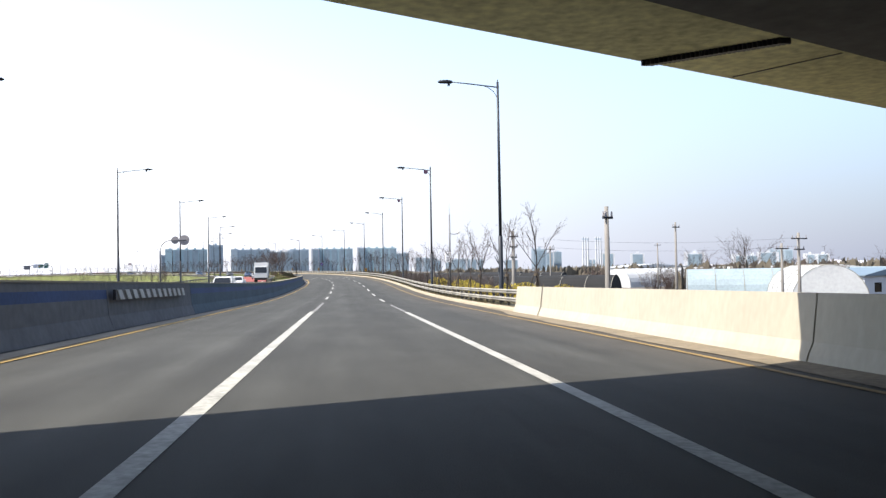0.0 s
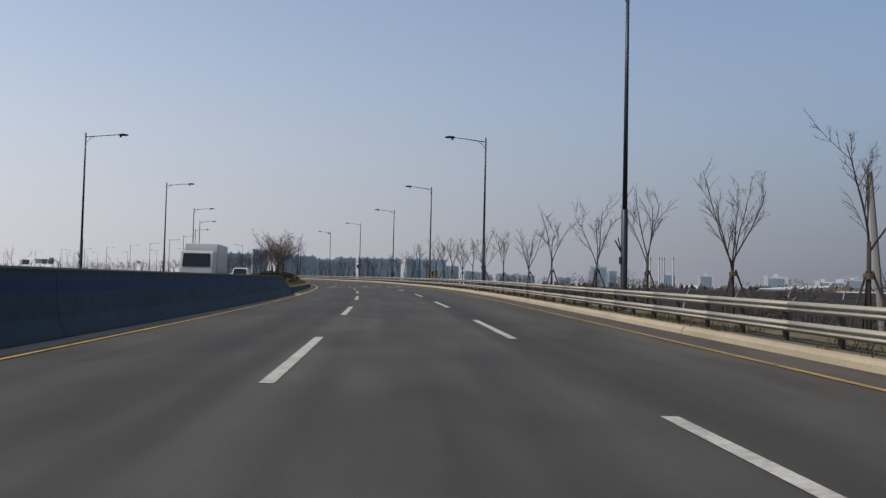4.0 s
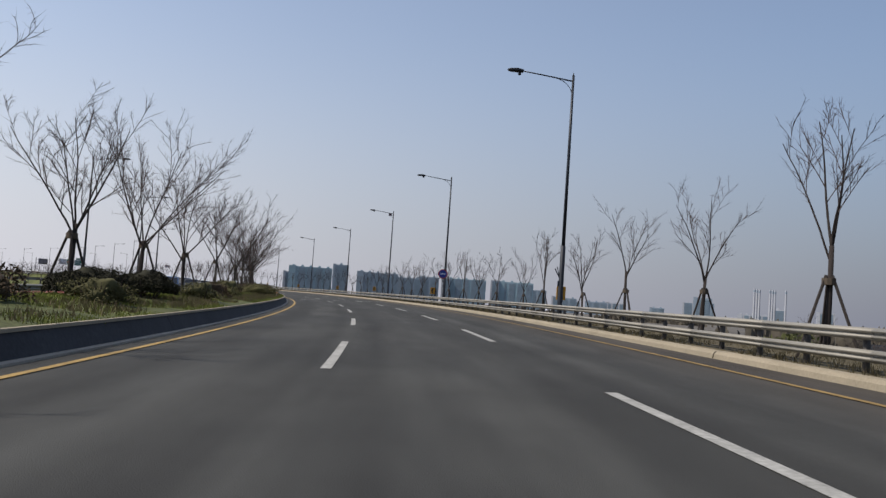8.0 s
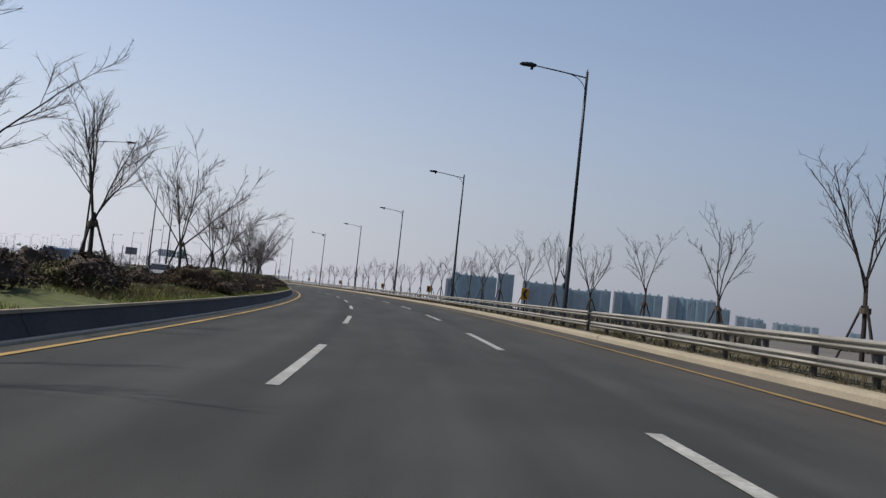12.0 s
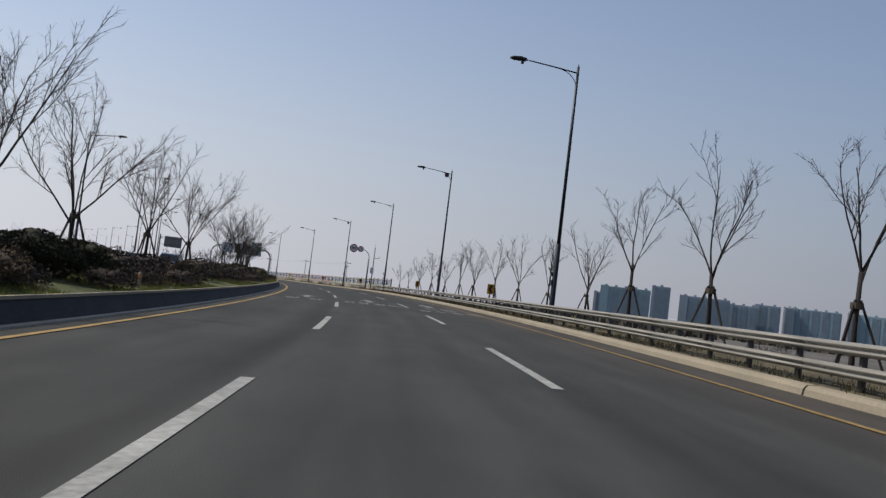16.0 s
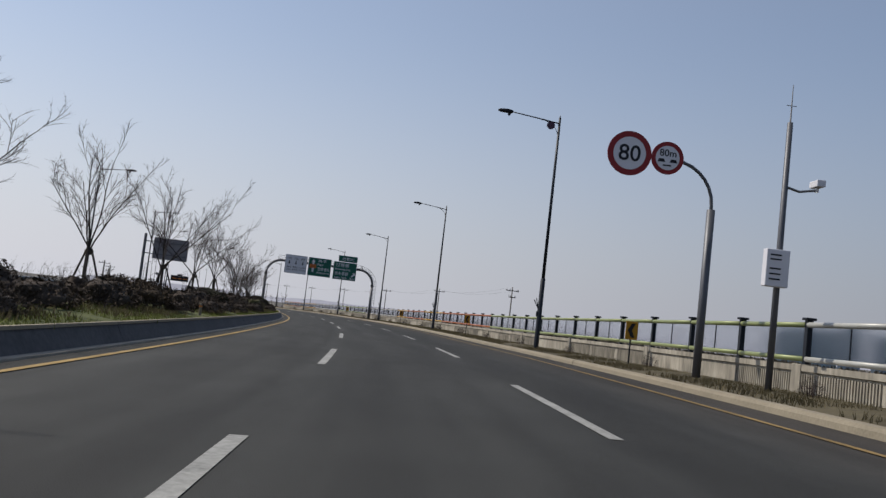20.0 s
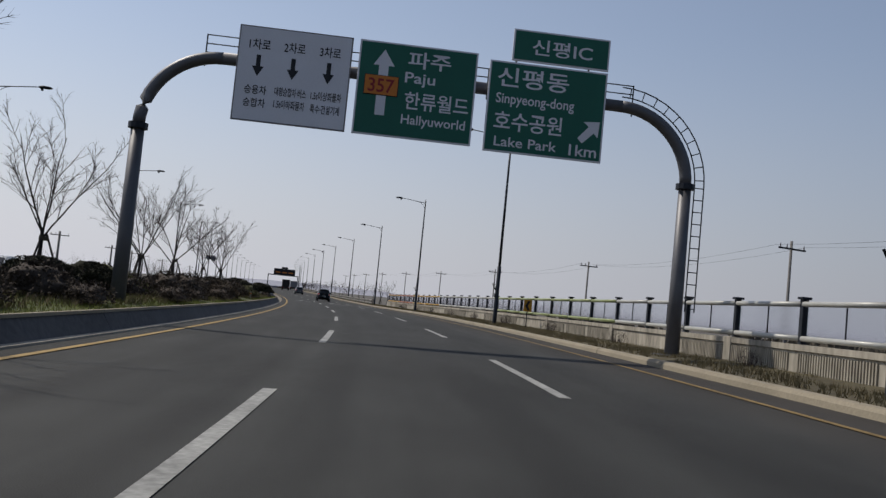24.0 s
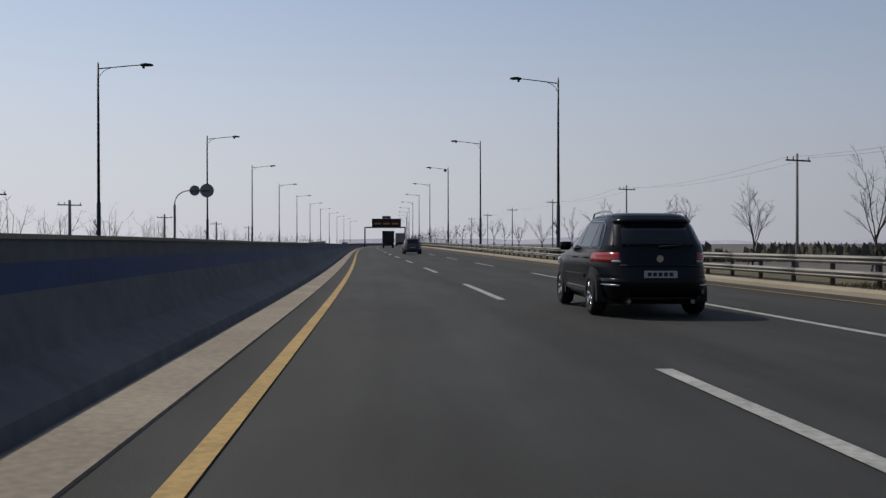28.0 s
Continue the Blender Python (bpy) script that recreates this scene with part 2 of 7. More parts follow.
    t.links.new(mp4.outputs[0], n4.inputs[0])
    r4 = t.nodes.new("ShaderNodeMapRange")
    for key, value in (("From Min", 0.36), ("From Max", 0.64), ("To Min", 0.74), ("To Max", 1.2)):
        r4.inputs[key].default_value = value
    t.links.new(n4.outputs[0], r4.inputs[0])
    far_dim = t.nodes.new("ShaderNodeMapRange")
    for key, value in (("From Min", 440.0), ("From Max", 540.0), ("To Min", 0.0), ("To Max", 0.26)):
        far_dim.inputs[key].default_value = value
    t.links.new(sx.outputs[1], far_dim.inputs[0])
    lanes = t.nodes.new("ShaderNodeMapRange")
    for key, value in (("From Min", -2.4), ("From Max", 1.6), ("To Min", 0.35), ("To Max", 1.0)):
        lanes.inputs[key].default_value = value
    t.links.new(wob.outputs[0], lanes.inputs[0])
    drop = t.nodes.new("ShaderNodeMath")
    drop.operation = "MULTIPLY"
    t.links.new(far_dim.outputs[0], drop.inputs[0])
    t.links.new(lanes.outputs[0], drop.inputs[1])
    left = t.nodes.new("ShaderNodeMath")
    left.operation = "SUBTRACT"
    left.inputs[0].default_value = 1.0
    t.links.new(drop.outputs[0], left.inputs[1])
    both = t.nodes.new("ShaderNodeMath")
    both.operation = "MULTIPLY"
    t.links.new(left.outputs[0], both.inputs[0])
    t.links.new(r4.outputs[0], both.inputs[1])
    mx5 = t.nodes.new("ShaderNodeMix")
    mx5.data_type = "RGBA"
    mx5.blend_type = "MULTIPLY"
    mx5.inputs["Factor"].default_value = 1.0
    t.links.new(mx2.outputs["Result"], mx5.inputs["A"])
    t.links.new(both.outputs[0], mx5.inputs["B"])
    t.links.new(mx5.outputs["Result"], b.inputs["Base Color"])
    return m


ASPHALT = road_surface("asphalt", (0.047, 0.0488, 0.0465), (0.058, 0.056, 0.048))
RED_ASPHALT = mat("red_asphalt", (0.25, 0.06, 0.05), 0.9, scale=0.5)
PAINT_M = mat("worn_letter_paint", (0.25, 0.25, 0.24), 0.8, vary=0.6, scale=1.2, fine=9)
PAINT_W = mat("white_road_paint", (0.37, 0.37, 0.345), 0.7, vary=0.45, scale=1.5, fine=14)
PAINT_YW = mat("worn_yellow_road_paint", (0.27, 0.18, 0.065), 0.8, vary=0.5, scale=0.8, fine=9)
PAINT_Y = mat("yellow_road_paint", (0.42, 0.28, 0.09), 0.7, vary=0.4, scale=1.5, fine=14)
KERB = mat("kerb_concrete", (0.34, 0.295, 0.215), 0.9, vary=0.25, scale=0.7, fine=20, random_tint=0.15)
GUTTER_P = mat("whitish_gutter_concrete", (0.42, 0.385, 0.32), 0.9, vary=0.25, scale=0.7, fine=12)
GUTTER = mat("pale_gutter_concrete", (0.288, 0.248, 0.192), 0.9, vary=0.3, scale=0.7, fine=12)
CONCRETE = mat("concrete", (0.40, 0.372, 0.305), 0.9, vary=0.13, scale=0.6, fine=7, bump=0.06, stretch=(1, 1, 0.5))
CONCRETE_D = mat("dark_grey_concrete", (0.15, 0.15, 0.155), 0.92, vary=0.3, scale=0.3, fine=4)
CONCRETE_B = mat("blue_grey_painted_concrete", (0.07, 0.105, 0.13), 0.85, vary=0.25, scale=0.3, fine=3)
STONE_LIT = mat("lit_tone_wall_stone", (0.115, 0.115, 0.12), 0.9, vary=0.3, scale=0.6, fine=8)
STONE_D = mat("dark_wall_stone", (0.05, 0.053, 0.06), 0.9, vary=0.35, scale=0.6, fine=12)
BLUE_BAND = mat("blue_band_paint", (0.022, 0.055, 0.16), 0.7, vary=0.3, scale=0.6, fine=10)
STEEL = mat("galvanised_steel", (0.33, 0.315, 0.275), 0.6, 0.2, vary=0.18, scale=1.5, fine=25, bump=0.05, random_tint=0.2)
POST = mat("guardrail_post_steel", (0.10, 0.09, 0.08), 0.6, 0.4, vary=0.3, scale=4)
POLE = mat("dark_pole_paint", (0.025, 0.03, 0.04), 0.45, 0.3, vary=0.3, scale=3, bump=0.03)
GREY_POLE = mat("grey_pole_steel", (0.17, 0.175, 0.19), 0.5, 0.4, vary=0.2, scale=2, bump=0.03)
BARK = mat("bark", (0.042, 0.034, 0.031), 0.95, vary=0.4, scale=6, fine=60, bump=0.5, random_tint=0.3)
TWIG = mat("twig", (0.075, 0.056, 0.052), 0.95, vary=0.3, scale=3, bump=0, random_tint=0.3)
STAKE = mat("stake_wood", (0.045, 0.037, 0.033), 0.9, vary=0.4, scale=4)
GRASS_SOIL = mat("dry_grass_ground", (0.10, 0.115, 0.036), 0.98, vary=0.6, scale=0.3, fine=9, bump=0.6)
VERGE = mat("dry_verge_earth", (0.105, 0.088, 0.05), 0.98, vary=0.6, scale=0.5, fine=7, bump=0.8)
LAND = mat("far_land", (0.13, 0.12, 0.105), 0.98, vary=0.5, scale=0.012, fine=0.3, bump=0)
GRASS = mat("grass_blades", (0.23, 0.26, 0.055), 0.9, vary=0.5, scale=0.4, fine=4, bump=0)
DRY = mat("dry_grass_blades", (0.23, 0.185, 0.095), 0.9, vary=0.4, scale=0.5, fine=4, bump=0)
EVERGREEN = mat("evergreen_leaves", (0.034, 0.034, 0.018), 0.95, vary=0.5, scale=3, fine=30, bump=0.8, random_tint=0.3)
AZALEA = mat("russet_shrub_leaves", (0.068, 0.05, 0.036), 0.9, vary=0.5, scale=2, fine=20, bump=0.8, random_tint=0.4)
FORSYTHIA = mat("yellow_blossom", (0.40, 0.32, 0.045), 0.9, vary=0.4, scale=2, bump=0)


def mesh_of(bm, name, material, smooth=False):
    me = bpy.data.meshes.new(name)
    bm.normal_update()
    bm.to_mesh(me)
    bm.free()
    for m in (material if isinstance(material, (list, tuple)) else [material]):
        me.materials.append(m)
    if smooth:
        me.polygons.foreach_set("use_smooth", [True] * len(me.polygons))
    return me


def part(name, bm, material, parent=None, label="", m=None, smooth=False, me=None):
    me = me or mesh_of(bm, name, material, smooth)
    ob = new(name, me)
    if parent:
        ob.parent = parent
    if m is not None:
        ob.matrix_basis = m
    if label:
        ob["label"] = label
    return ob


def root(name, m, label, category, group="", kind=""):
    ob = new(name)
    ob.empty_display_size = 0.2
    ob.matrix_basis = m
    return tagged(ob, label, category, group, kind)


def box(bm, x0, x1, y0, y1, z0, z1, bev=0.0, mi=0):
    r = bmesh.ops.create_cube(bm, size=1, matrix=Matrix.Translation(((x0 + x1) / 2, (y0 + y1) / 2, (z0 + z1) / 2)) @ Matrix.Diagonal((x1 - x0, y1 - y0, z1 - z0, 1)))
    fs = {f for v in r["verts"] for f in v.link_faces}
    for f in fs:
        f.material_index = mi
    if bev:
        bmesh.ops.bevel(bm, geom=list({e for v in r["verts"] for e in v.link_edges}), offset=bev, segments=2, affect="EDGES", profile=0.5)
    return bm


def tube(bm, pts, radii, sides=8, cap=True, mi=0):
    """A round bar through pts with radii."""
    rings = []
    up = Vector((0, 0, 1))
    for i, p in enumerate(pts):
        d = (Vector(pts[min(i + 1, len(pts) - 1)]) - Vector(pts[max(i - 1, 0)])).normalized()
        a = d.cross(up if abs(d.z) < 0.95 else Vector((1, 0, 0))).normalized()
        b = d.cross(a)
        r = radii[i] if isinstance(radii, (list, tuple)) else radii
        rings.append([bm.verts.new(Vector(p) + (a * math.cos(k * 2 * math.pi / sides) + b * math.sin(k * 2 * math.pi / sides)) * r) for k in range(sides)])
    for q, w in zip(rings, rings[1:]):
        for k in range(sides):
            f = bm.faces.new((q[k], q[(k + 1) % sides], w[(k + 1) % sides], w[k]))
            f.material_index = mi
    if cap:
        bm.faces.new(rings[0][::-1]).material_index = mi
        bm.faces.new(rings[-1]).material_index = mi
    return bm


def plate(bm, pts, y0, y1, mi=0):
    """A flat plate of outline pts (x, z) between y0 and y1."""
    a = [bm.verts.new((x, y0, z)) for x, z in pts]
    b = [bm.verts.new((x, y1, z)) for x, z in pts]
    fs = [bm.faces.new(a), bm.faces.new(b[::-1])]
    for i in range(len(pts)):
        j = (i + 1) % len(pts)
        fs.append(bm.faces.new((a[j], a[i], b[i], b[j])))
    for f in fs:
        f.material_index = mi
    return bm


def disc(bm, r, y0, y1, cx=0, cz=0, n=32, mi=0):
    return plate(bm, [(cx + r * math.cos(2 * math.pi * k / n), cz + r * math.sin(2 * math.pi * k / n)) for k in range(n)], y0, y1, mi)


def sweep(name, s0, s1, profile, material, step=4.0, closed=False, parent=None, uv=False, smooth=False, mats=None):
    """A strip along the road. profile: list of (e, up) or a function of s giving it."""
    n = max(2, int(round((s1 - s0) / step)) + 1)
    vs, fs, uvs = [], [], []
    get = profile if callable(profile) else (lambda s: profile)
    k = len(get(s0))
    for i in range(n):
        s = s0 + (s1 - s0) * i / (n - 1)
        for e, up in get(s):
            vs.append(P(s, e, up))
            uvs.append((e * U, s * U))
    m = k if closed else k - 1
    for i in range(n - 1):
        for j in range(m):
            j2 = (j + 1) % k
            fs.append((i * k + j, i * k + j2, (i + 1) * k + j2, (i + 1) * k + j))
    if closed:
        fs.append(tuple(range(k))[::-1])
        fs.append(tuple((n - 1) * k + j for j in range(k)))
    me = bpy.data.meshes.new(name)
    me.from_pydata(vs, [], fs)
    for q in (material if isinstance(material, (list, tuple)) else [material]):
        me.materials.append(q)
    if mats:
        for i in range(n - 1):
            for j in range(m):
                me.polygons[i * m + j].material_index = mats[j]
    if uv:
        lay = me.uv_layers.new(name="UVMap")
        for loop in me.loops:
            lay.data[loop.index].uv = uvs[loop.vertex_index]
    if smooth:
        me.polygons.foreach_set("use_smooth", [True] * len(me.polygons))
    me.update()
    ob = new(name, me)
    if parent:
        ob.parent = parent
    return ob


def band(xs, lo, hi):
    """Smooth step of xs from 0 at lo to 1 at hi."""
    t = min(max((xs - lo) / (hi - lo), 0.0), 1.0)
    return t * t * (3 - 2 * t)


def median_width(s):
    """1 where the planted median is wide, 0 beside the tall barriers."""
    return band(s, 100, 150) * (1 - band(s, 646, 676))


# ---- land, causeway and road ----
bm = bmesh.new()
bmesh.ops.create_grid(bm, x_segments=60, y_segments=60, size=4600, matrix=Matrix.Translation((0, 900, GROUND)))
tagged(part("ground", bm, LAND), "flat brown dry farmland reaching to the hazy horizon", "ground", kind="structure")

tagged(sweep("road", -58, 1098, [(-6.95, -0.01), (-5.75, -0.004), (-3.4, 0.004), (0, 0.008), (3.4, 0.004), (5.95, -0.004)], ASPHALT, uv=True, smooth=True), "worn grey asphalt of a three lane carriageway", "road", kind="structure")


def inner(s):
    return -6.9 - 4.2 * median_width(s)


tagged(sweep("road", -58, 1098, lambda s: [(-22.6, 0.0), (-15, 0.05), (inner(s), 0.0)], ASPHALT, uv=True), "worn grey asphalt of the opposite carriageway", "road", kind="structure")
tagged(sweep("verge", -58, 1098, lambda s: [(inner(s) + 0.02, -0.02), (inner(s) + 0.03, -0.07 + 0.62 * median_width(s)), ((inner(s) - 5.9) / 2, -0.07 + 0.74 * median_width(s)), (-6.0 - 1.15 * band(s, 646.5, 650.5), -0.07 + 0.48 * median_width(s))], GRASS_SOIL, step=3), "planted median strip of soil and rough grass", "verge", kind="structure")
tagged(sweep("verge", -58, 1098, [(5.99, 0.14), (7.2, 0.2), (8.6, 0.25), (9.5, 0.1), (16.5, GROUND - 3.0)], VERGE), "dry earth verge and bank falling away from the road", "verge", kind="structure")
tagged(sweep("verge", -58, 1098, [(-30, GROUND - 3.0), (-24.5, 0.0), (-22.55, 0.02)], GRASS_SOIL), "grassy bank beyond the opposite carriageway", "verge", kind="structure")
tagged(sweep("road_surface", 148, 236, [(-18.6, 0.056), (-15, 0.066), (-12.2, 0.05)], RED_ASPHALT), "red coloured anti-skid surface on the opposite lanes", "road", kind="structure")

# ---- lane lines ----
YL, YR, L1, L2 = -5.104, 4.82, -1.75, 1.75
def stripe(name, s0, s1, e, w, material, up=0.012, step=3.0):
    drift = (lambda s: 0.045 * band(s, 560, 620)) if e == YL else (lambda s: 0.0)
    return sweep(name, s0, s1, lambda s: [(e + drift(s) - w / 2, up), (e + drift(s) + w / 2, up)], material, step=step)


lines = root("road_marking", Matrix(), "painted white and yellow lane lines on asphalt", "road marking", kind="structure")
for s0, s1, e, w, q, nm in ((-58, 645, YL, 0.13, PAINT_Y, "yellow_line"), (645, 1098, YL, 0.14, PAINT_Y, "yellow_line"), (-58, 1098, YR, 0.12, PAINT_YW, "yellow_line"), (-58, 30, L1, 0.17, PAINT_W, "solid_line"), (-58, 29, L2, 0.17, PAINT_W, "solid_line")):
    stripe(nm, s0, s1, e, w, q).parent = lines
stripe("worn_line", 30.2, 45.2, L1 + 0.05, 0.13, mat("worn_line_paint", (0.2, 0.2, 0.2), 0.9, vary=0.6, scale=2), 0.011).parent = lines
stripe("worn_line", 29.6, 40.2, L2, 0.12, bpy.data.materials["worn_line_paint"], 0.011).parent = lines
d1 = np.interp(range(0, 66), [0, 1, 5, 6, 8, 9, 11, 14, 25, 34, 39, 65], [53.8, 70.4, 133.3, 148.8, 180.7, 196.7, 228.7, 280.3, 459.2, 606.1, 686.8, 1108])
d2 = np.interp(range(0, 66), [0, 5, 6, 7, 8, 9, 10, 12, 14, 15, 21, 26, 34, 36, 65], [46.7, 124.4, 141.8, 156.8, 172.0, 189.4, 204.8, 236.4, 271.8, 288.8, 385.9, 467.6, 597.6, 630.8, 1100])
for ds, e in ((d1, L1), (d2, L2)):
    for s in ds:
        if s < 1085:
            stripe("dash", s, s + 6.7, e, 0.155, PAINT_W, 0.014, 2.4).parent = lines
for s in np.arange(-50, 1080, 16.2):
    for e in (-11.6 - 1.2, -15.6):
        stripe("dash", s, s + 7.0, e, 0.15, PAINT_W, 0.062, 3.5).parent = lines
stripe("yellow_line", -58, 1098, -18.6, 0.15, PAINT_Y, 0.055).parent = lines

# ---- kerb, walls, barriers ----
kerb = root("kerb", Matrix(), "pale concrete kerb along the right edge of the road", "kerb", kind="structure")
cuts = [28.95, 52.0, 74.5, 96.0, 118.0, 140.0, 163.0, 186.0, 209.0, 228.5, 251.0, 274.0, 297.0, 320.0, 343.0, 362.0, 388.0, 411.0, 434.0, 457.0, 480.0, 503.0, 526.0, 549.0, 572.0, 595.0, 618.0, 641.0, 664.0, 700.0, 740.0, 780.0, 840.0, 920.0, 1098.0]
for a, b in zip(cuts, cuts[1:]):
    sweep("kerb_stone", a, b - 0.06, [(5.83, -0.02), (5.85, 0.1), (5.90, 0.16), (6.07, 0.17), (6.08, -0.05)], KERB, closed=True, step=5, parent=kerb)
gut = root("gutter", Matrix(), "pale concrete gutter strip at the foot of the wall", "kerb", kind="structure")
def wide_strip(s):
    l, r = np.interp(s, [647, 650.5, 655, 667], [-5.95, -6.45, -6.14, -6.02]), np.interp(s, [647, 650, 660], [-5.64, -5.6, -5.54])
    return [(l, 0.04), (r, 0.018), (r + 0.01, -0.02), (l - 0.01, -0.02)]


sweep("gutter_strip", 647.2, 662, wide_strip, GUTTER, closed=True, step=1.0, parent=gut)
sweep("gutter_strip", 662, 1098, wide_strip, GUTTER, closed=True, parent=gut)
sweep("gutter_strip", -58, 131.9, [(-5.54, 0.026), (-5.22, 0.014), (-5.21, -0.02), (-5.55, -0.02)], GUTTER, closed=True, parent=gut)
for a, b in ((132, 640.6), (641.8, 646.4)):
    sweep("gutter_strip", a, b, [(-5.76, 0.05), (-5.62, 0.035), (-5.61, -0.02), (-5.77, -0.02)], GUTTER_P, closed=True, parent=gut)

wall = root("median_wall", Matrix(), "low dark median retaining wall with a pale coping", "wall", kind="structure")
for a in np.arange(132.0, 645.0, 19.0):
    b = a + 18.97 if a < 625 else 649.6
    # lighter stone past s 470 paints in the sun's changed angle
    sweep("wall_panel", a, b, [(-5.70, -0.02), (-5.93, 0.41), (-6.02, 0.41), (-6.06, -0.02)], STONE_D if a < 470 else STONE_LIT, closed=True, step=6, parent=wall)
    sweep("coping", a, b, [(-5.905, 0.41), (-5.915, 0.47), (-6.02, 0.47), (-6.04, 0.41)], KERB, closed=True, step=6, parent=wall)


def jersey(name, s0, s1, rise0, rise1, label, o=0.0):
    ob = root(name, Matrix(), label, "barrier", kind="structure")
    toe = 0.42 if o > 0.5 else 0.0
    def wide(s):
        return 1.5 - 0.5 * band(s, 650, 657) if s0 > 600 else 1.0
    def h(s):
        a = band(s, s0 - 2.0, s0 + 6.0) if rise0 else 1.0
        b = 1 - band(s, s1 - 7.5, s1) if rise1 else 1.0
        return 0.42 + (0.74 + 0.05 * o) * min(a, b)
    edges = [e for e in [-58, -37, -16, 4, 17.4, 28.3] if e >= s0] + list(np.arange(max(s0, 50.0), s1, 21.0)) + [s1]
    for a, b in zip(edges, edges[1:]):
        def prof(s):
            k = h(s)
            return [(e - o * wide(s), z) for e, z in ((-5.68 + toe * wide(s), 0.0), (-5.72 + toe * wide(s), 0.12), (-5.80 + 0.3 * toe * wide(s), 0.34), (-5.84, k * 0.66), (-5.855, k * 0.85), (-5.87, k), (-6.07, k), (-6.08, k * 0.62), (-6.2, 0.3), (-6.36, 0.1), (-6.38, -0.05), (-5.58 + toe * wide(s), -0.05))]
        # darker base colour than the right parapet
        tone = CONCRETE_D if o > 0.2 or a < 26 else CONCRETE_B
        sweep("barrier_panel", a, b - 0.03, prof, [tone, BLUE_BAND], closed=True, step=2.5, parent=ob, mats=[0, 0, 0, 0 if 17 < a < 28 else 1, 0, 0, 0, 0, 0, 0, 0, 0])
        sweep("cap", a, b - 0.03, lambda s: [(-5.85 - o * wide(s), h(s)), (-5.85 - o * wide(s), h(s) + 0.04), (-6.1 - o * wide(s), h(s) + 0.04), (-6.1 - o * wide(s), h(s))], KERB, closed=True, step=2.5, parent=ob)
    return ob


jersey("median_barrier", -58, 132.5, False, True, "dark grey concrete median barrier with a blue painted band", 0.12)
jersey("median_barrier", 648.0, 1098, True, False, "dark grey concrete median barrier with a blue painted band", 0.85)

parapet = root("bridge_parapet", Matrix(), "pale sunlit concrete barrier on the right of the road", "barrier", kind="structure")
for a, b in ((-58, -36), (-36, -14), (-14, 8), (8, 24.6), (24.75, 28.9)):
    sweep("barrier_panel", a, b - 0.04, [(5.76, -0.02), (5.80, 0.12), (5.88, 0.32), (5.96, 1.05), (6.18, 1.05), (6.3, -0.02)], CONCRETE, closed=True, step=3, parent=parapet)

DIRT = mat("road_dirt", (0.20, 0.165, 0.115), 0.95, vary=0.4, scale=0.8, fine=10, bump=0.3)
tagged(sweep("dirt_apron", -58, 34, lambda s: [(5.12 + 0.5 * band(s, 24, 34) + 0.06 * math.sin(s * 0.9), 0.011), (5.45, 0.02), (5.84, 0.03)], DIRT, step=1.0), "drift of pale dirt along the foot of the barrier", "dirt", kind="structure")

# ---- street lamps ----
def street_lamp(m, side, label, disc_plate=False):
    """Tall tapered pole with a collared base, a raking arm, a bracket and a flat lantern over the road. side: -1 arm to the left."""
    ob = root("street_lamp", m, label, "street lamp", "street lamps along the road")
    H = 11.6
    bm = bmesh.new()
    tube(bm, [(0, 0, -0.6), (0, 0, 0.05), (0, 0, 3.6), (0, 0, 3.62)], [0.125, 0.125, 0.115, 0.09], 12)
    part("pole_base", bm, POLE, ob, smooth=True)
    bm = bmesh.new()
    tube(bm, [(0, 0, 3.6), (0, 0, 7.5), (0, 0, H)], [0.085, 0.072, 0.058], 12)
    tube(bm, [(0, 0, H), (0, 0, H + 0.12)], [0.03, 0.02], 6)
    part("pole", bm, POLE, ob, smooth=True)
    bm = bmesh.new()
    tube(bm, [(0, 0, H - 0.28), (side * 1.4, 0, H - 0.12), (side * 2.4, 0, H - 0.02)], [0.035, 0.03, 0.028], 8)
    part("arm", bm, POLE, ob, smooth=True)
    bm = bmesh.new()
    tube(bm, [(side * (0.02 + 1.0 * (1 - math.cos(a))), 0, H - 1.0 + 0.82 * math.sin(a)) for a in np.linspace(0, 1.45, 8)], 0.016, 6)
    part("bracket", bm, POLE, ob)
    bm = bmesh.new()
    plate(bm, [(0.0, -0.03), (0.08, -0.07), (0.62, -0.06), (0.78, 0.0), (0.7, 0.06), (0.3, 0.1), (0.04, 0.05)], -0.13, 0.13)
    bmesh.ops.bevel(bm, geom=bm.edges[:], offset=0.02, segments=2, affect="EDGES")
    bmesh.ops.scale(bm, vec=(side, 1, 1), verts=bm.verts)
    if side < 0:
        bmesh.ops.reverse_faces(bm, faces=bm.faces[:])
    lan = part("lantern", bm, POLE, ob, m=Matrix.Translation((side * 2.35, 0, H - 0.02)), smooth=True)
    bm = bmesh.new()
    box(bm, side * 0.2 - 0.06, side * 0.2 + 0.06, -0.07, 0.07, -0.2, -0.06, 0.015)
    part("photocell", bm, POLE, lan)
    bm = bmesh.new()
    box(bm, -0.16, -0.08, -0.08, 0.08, 1.75, 2.0, 0.01)
    tube(bm, [(-0.1, 0, 2.15), (-0.32, 0, 2.55)], 0.025, 6)
    tube(bm, [(-0.1, 0, 2.15), (-0.22, 0, 2.65)], 0.02, 6)
    part("flag_holder", bm, POLE, ob)
    if disc_plate:
        bm = bmesh.new()
        disc(bm, 0.2, -0.03, 0.03, side * 0.42, H - 0.42, 20)
        part("ornament_disc", bm, mat("ornament_plum", (0.10, 0.05, 0.09), 0.5), ob, "small round plum coloured disc")
    return ob


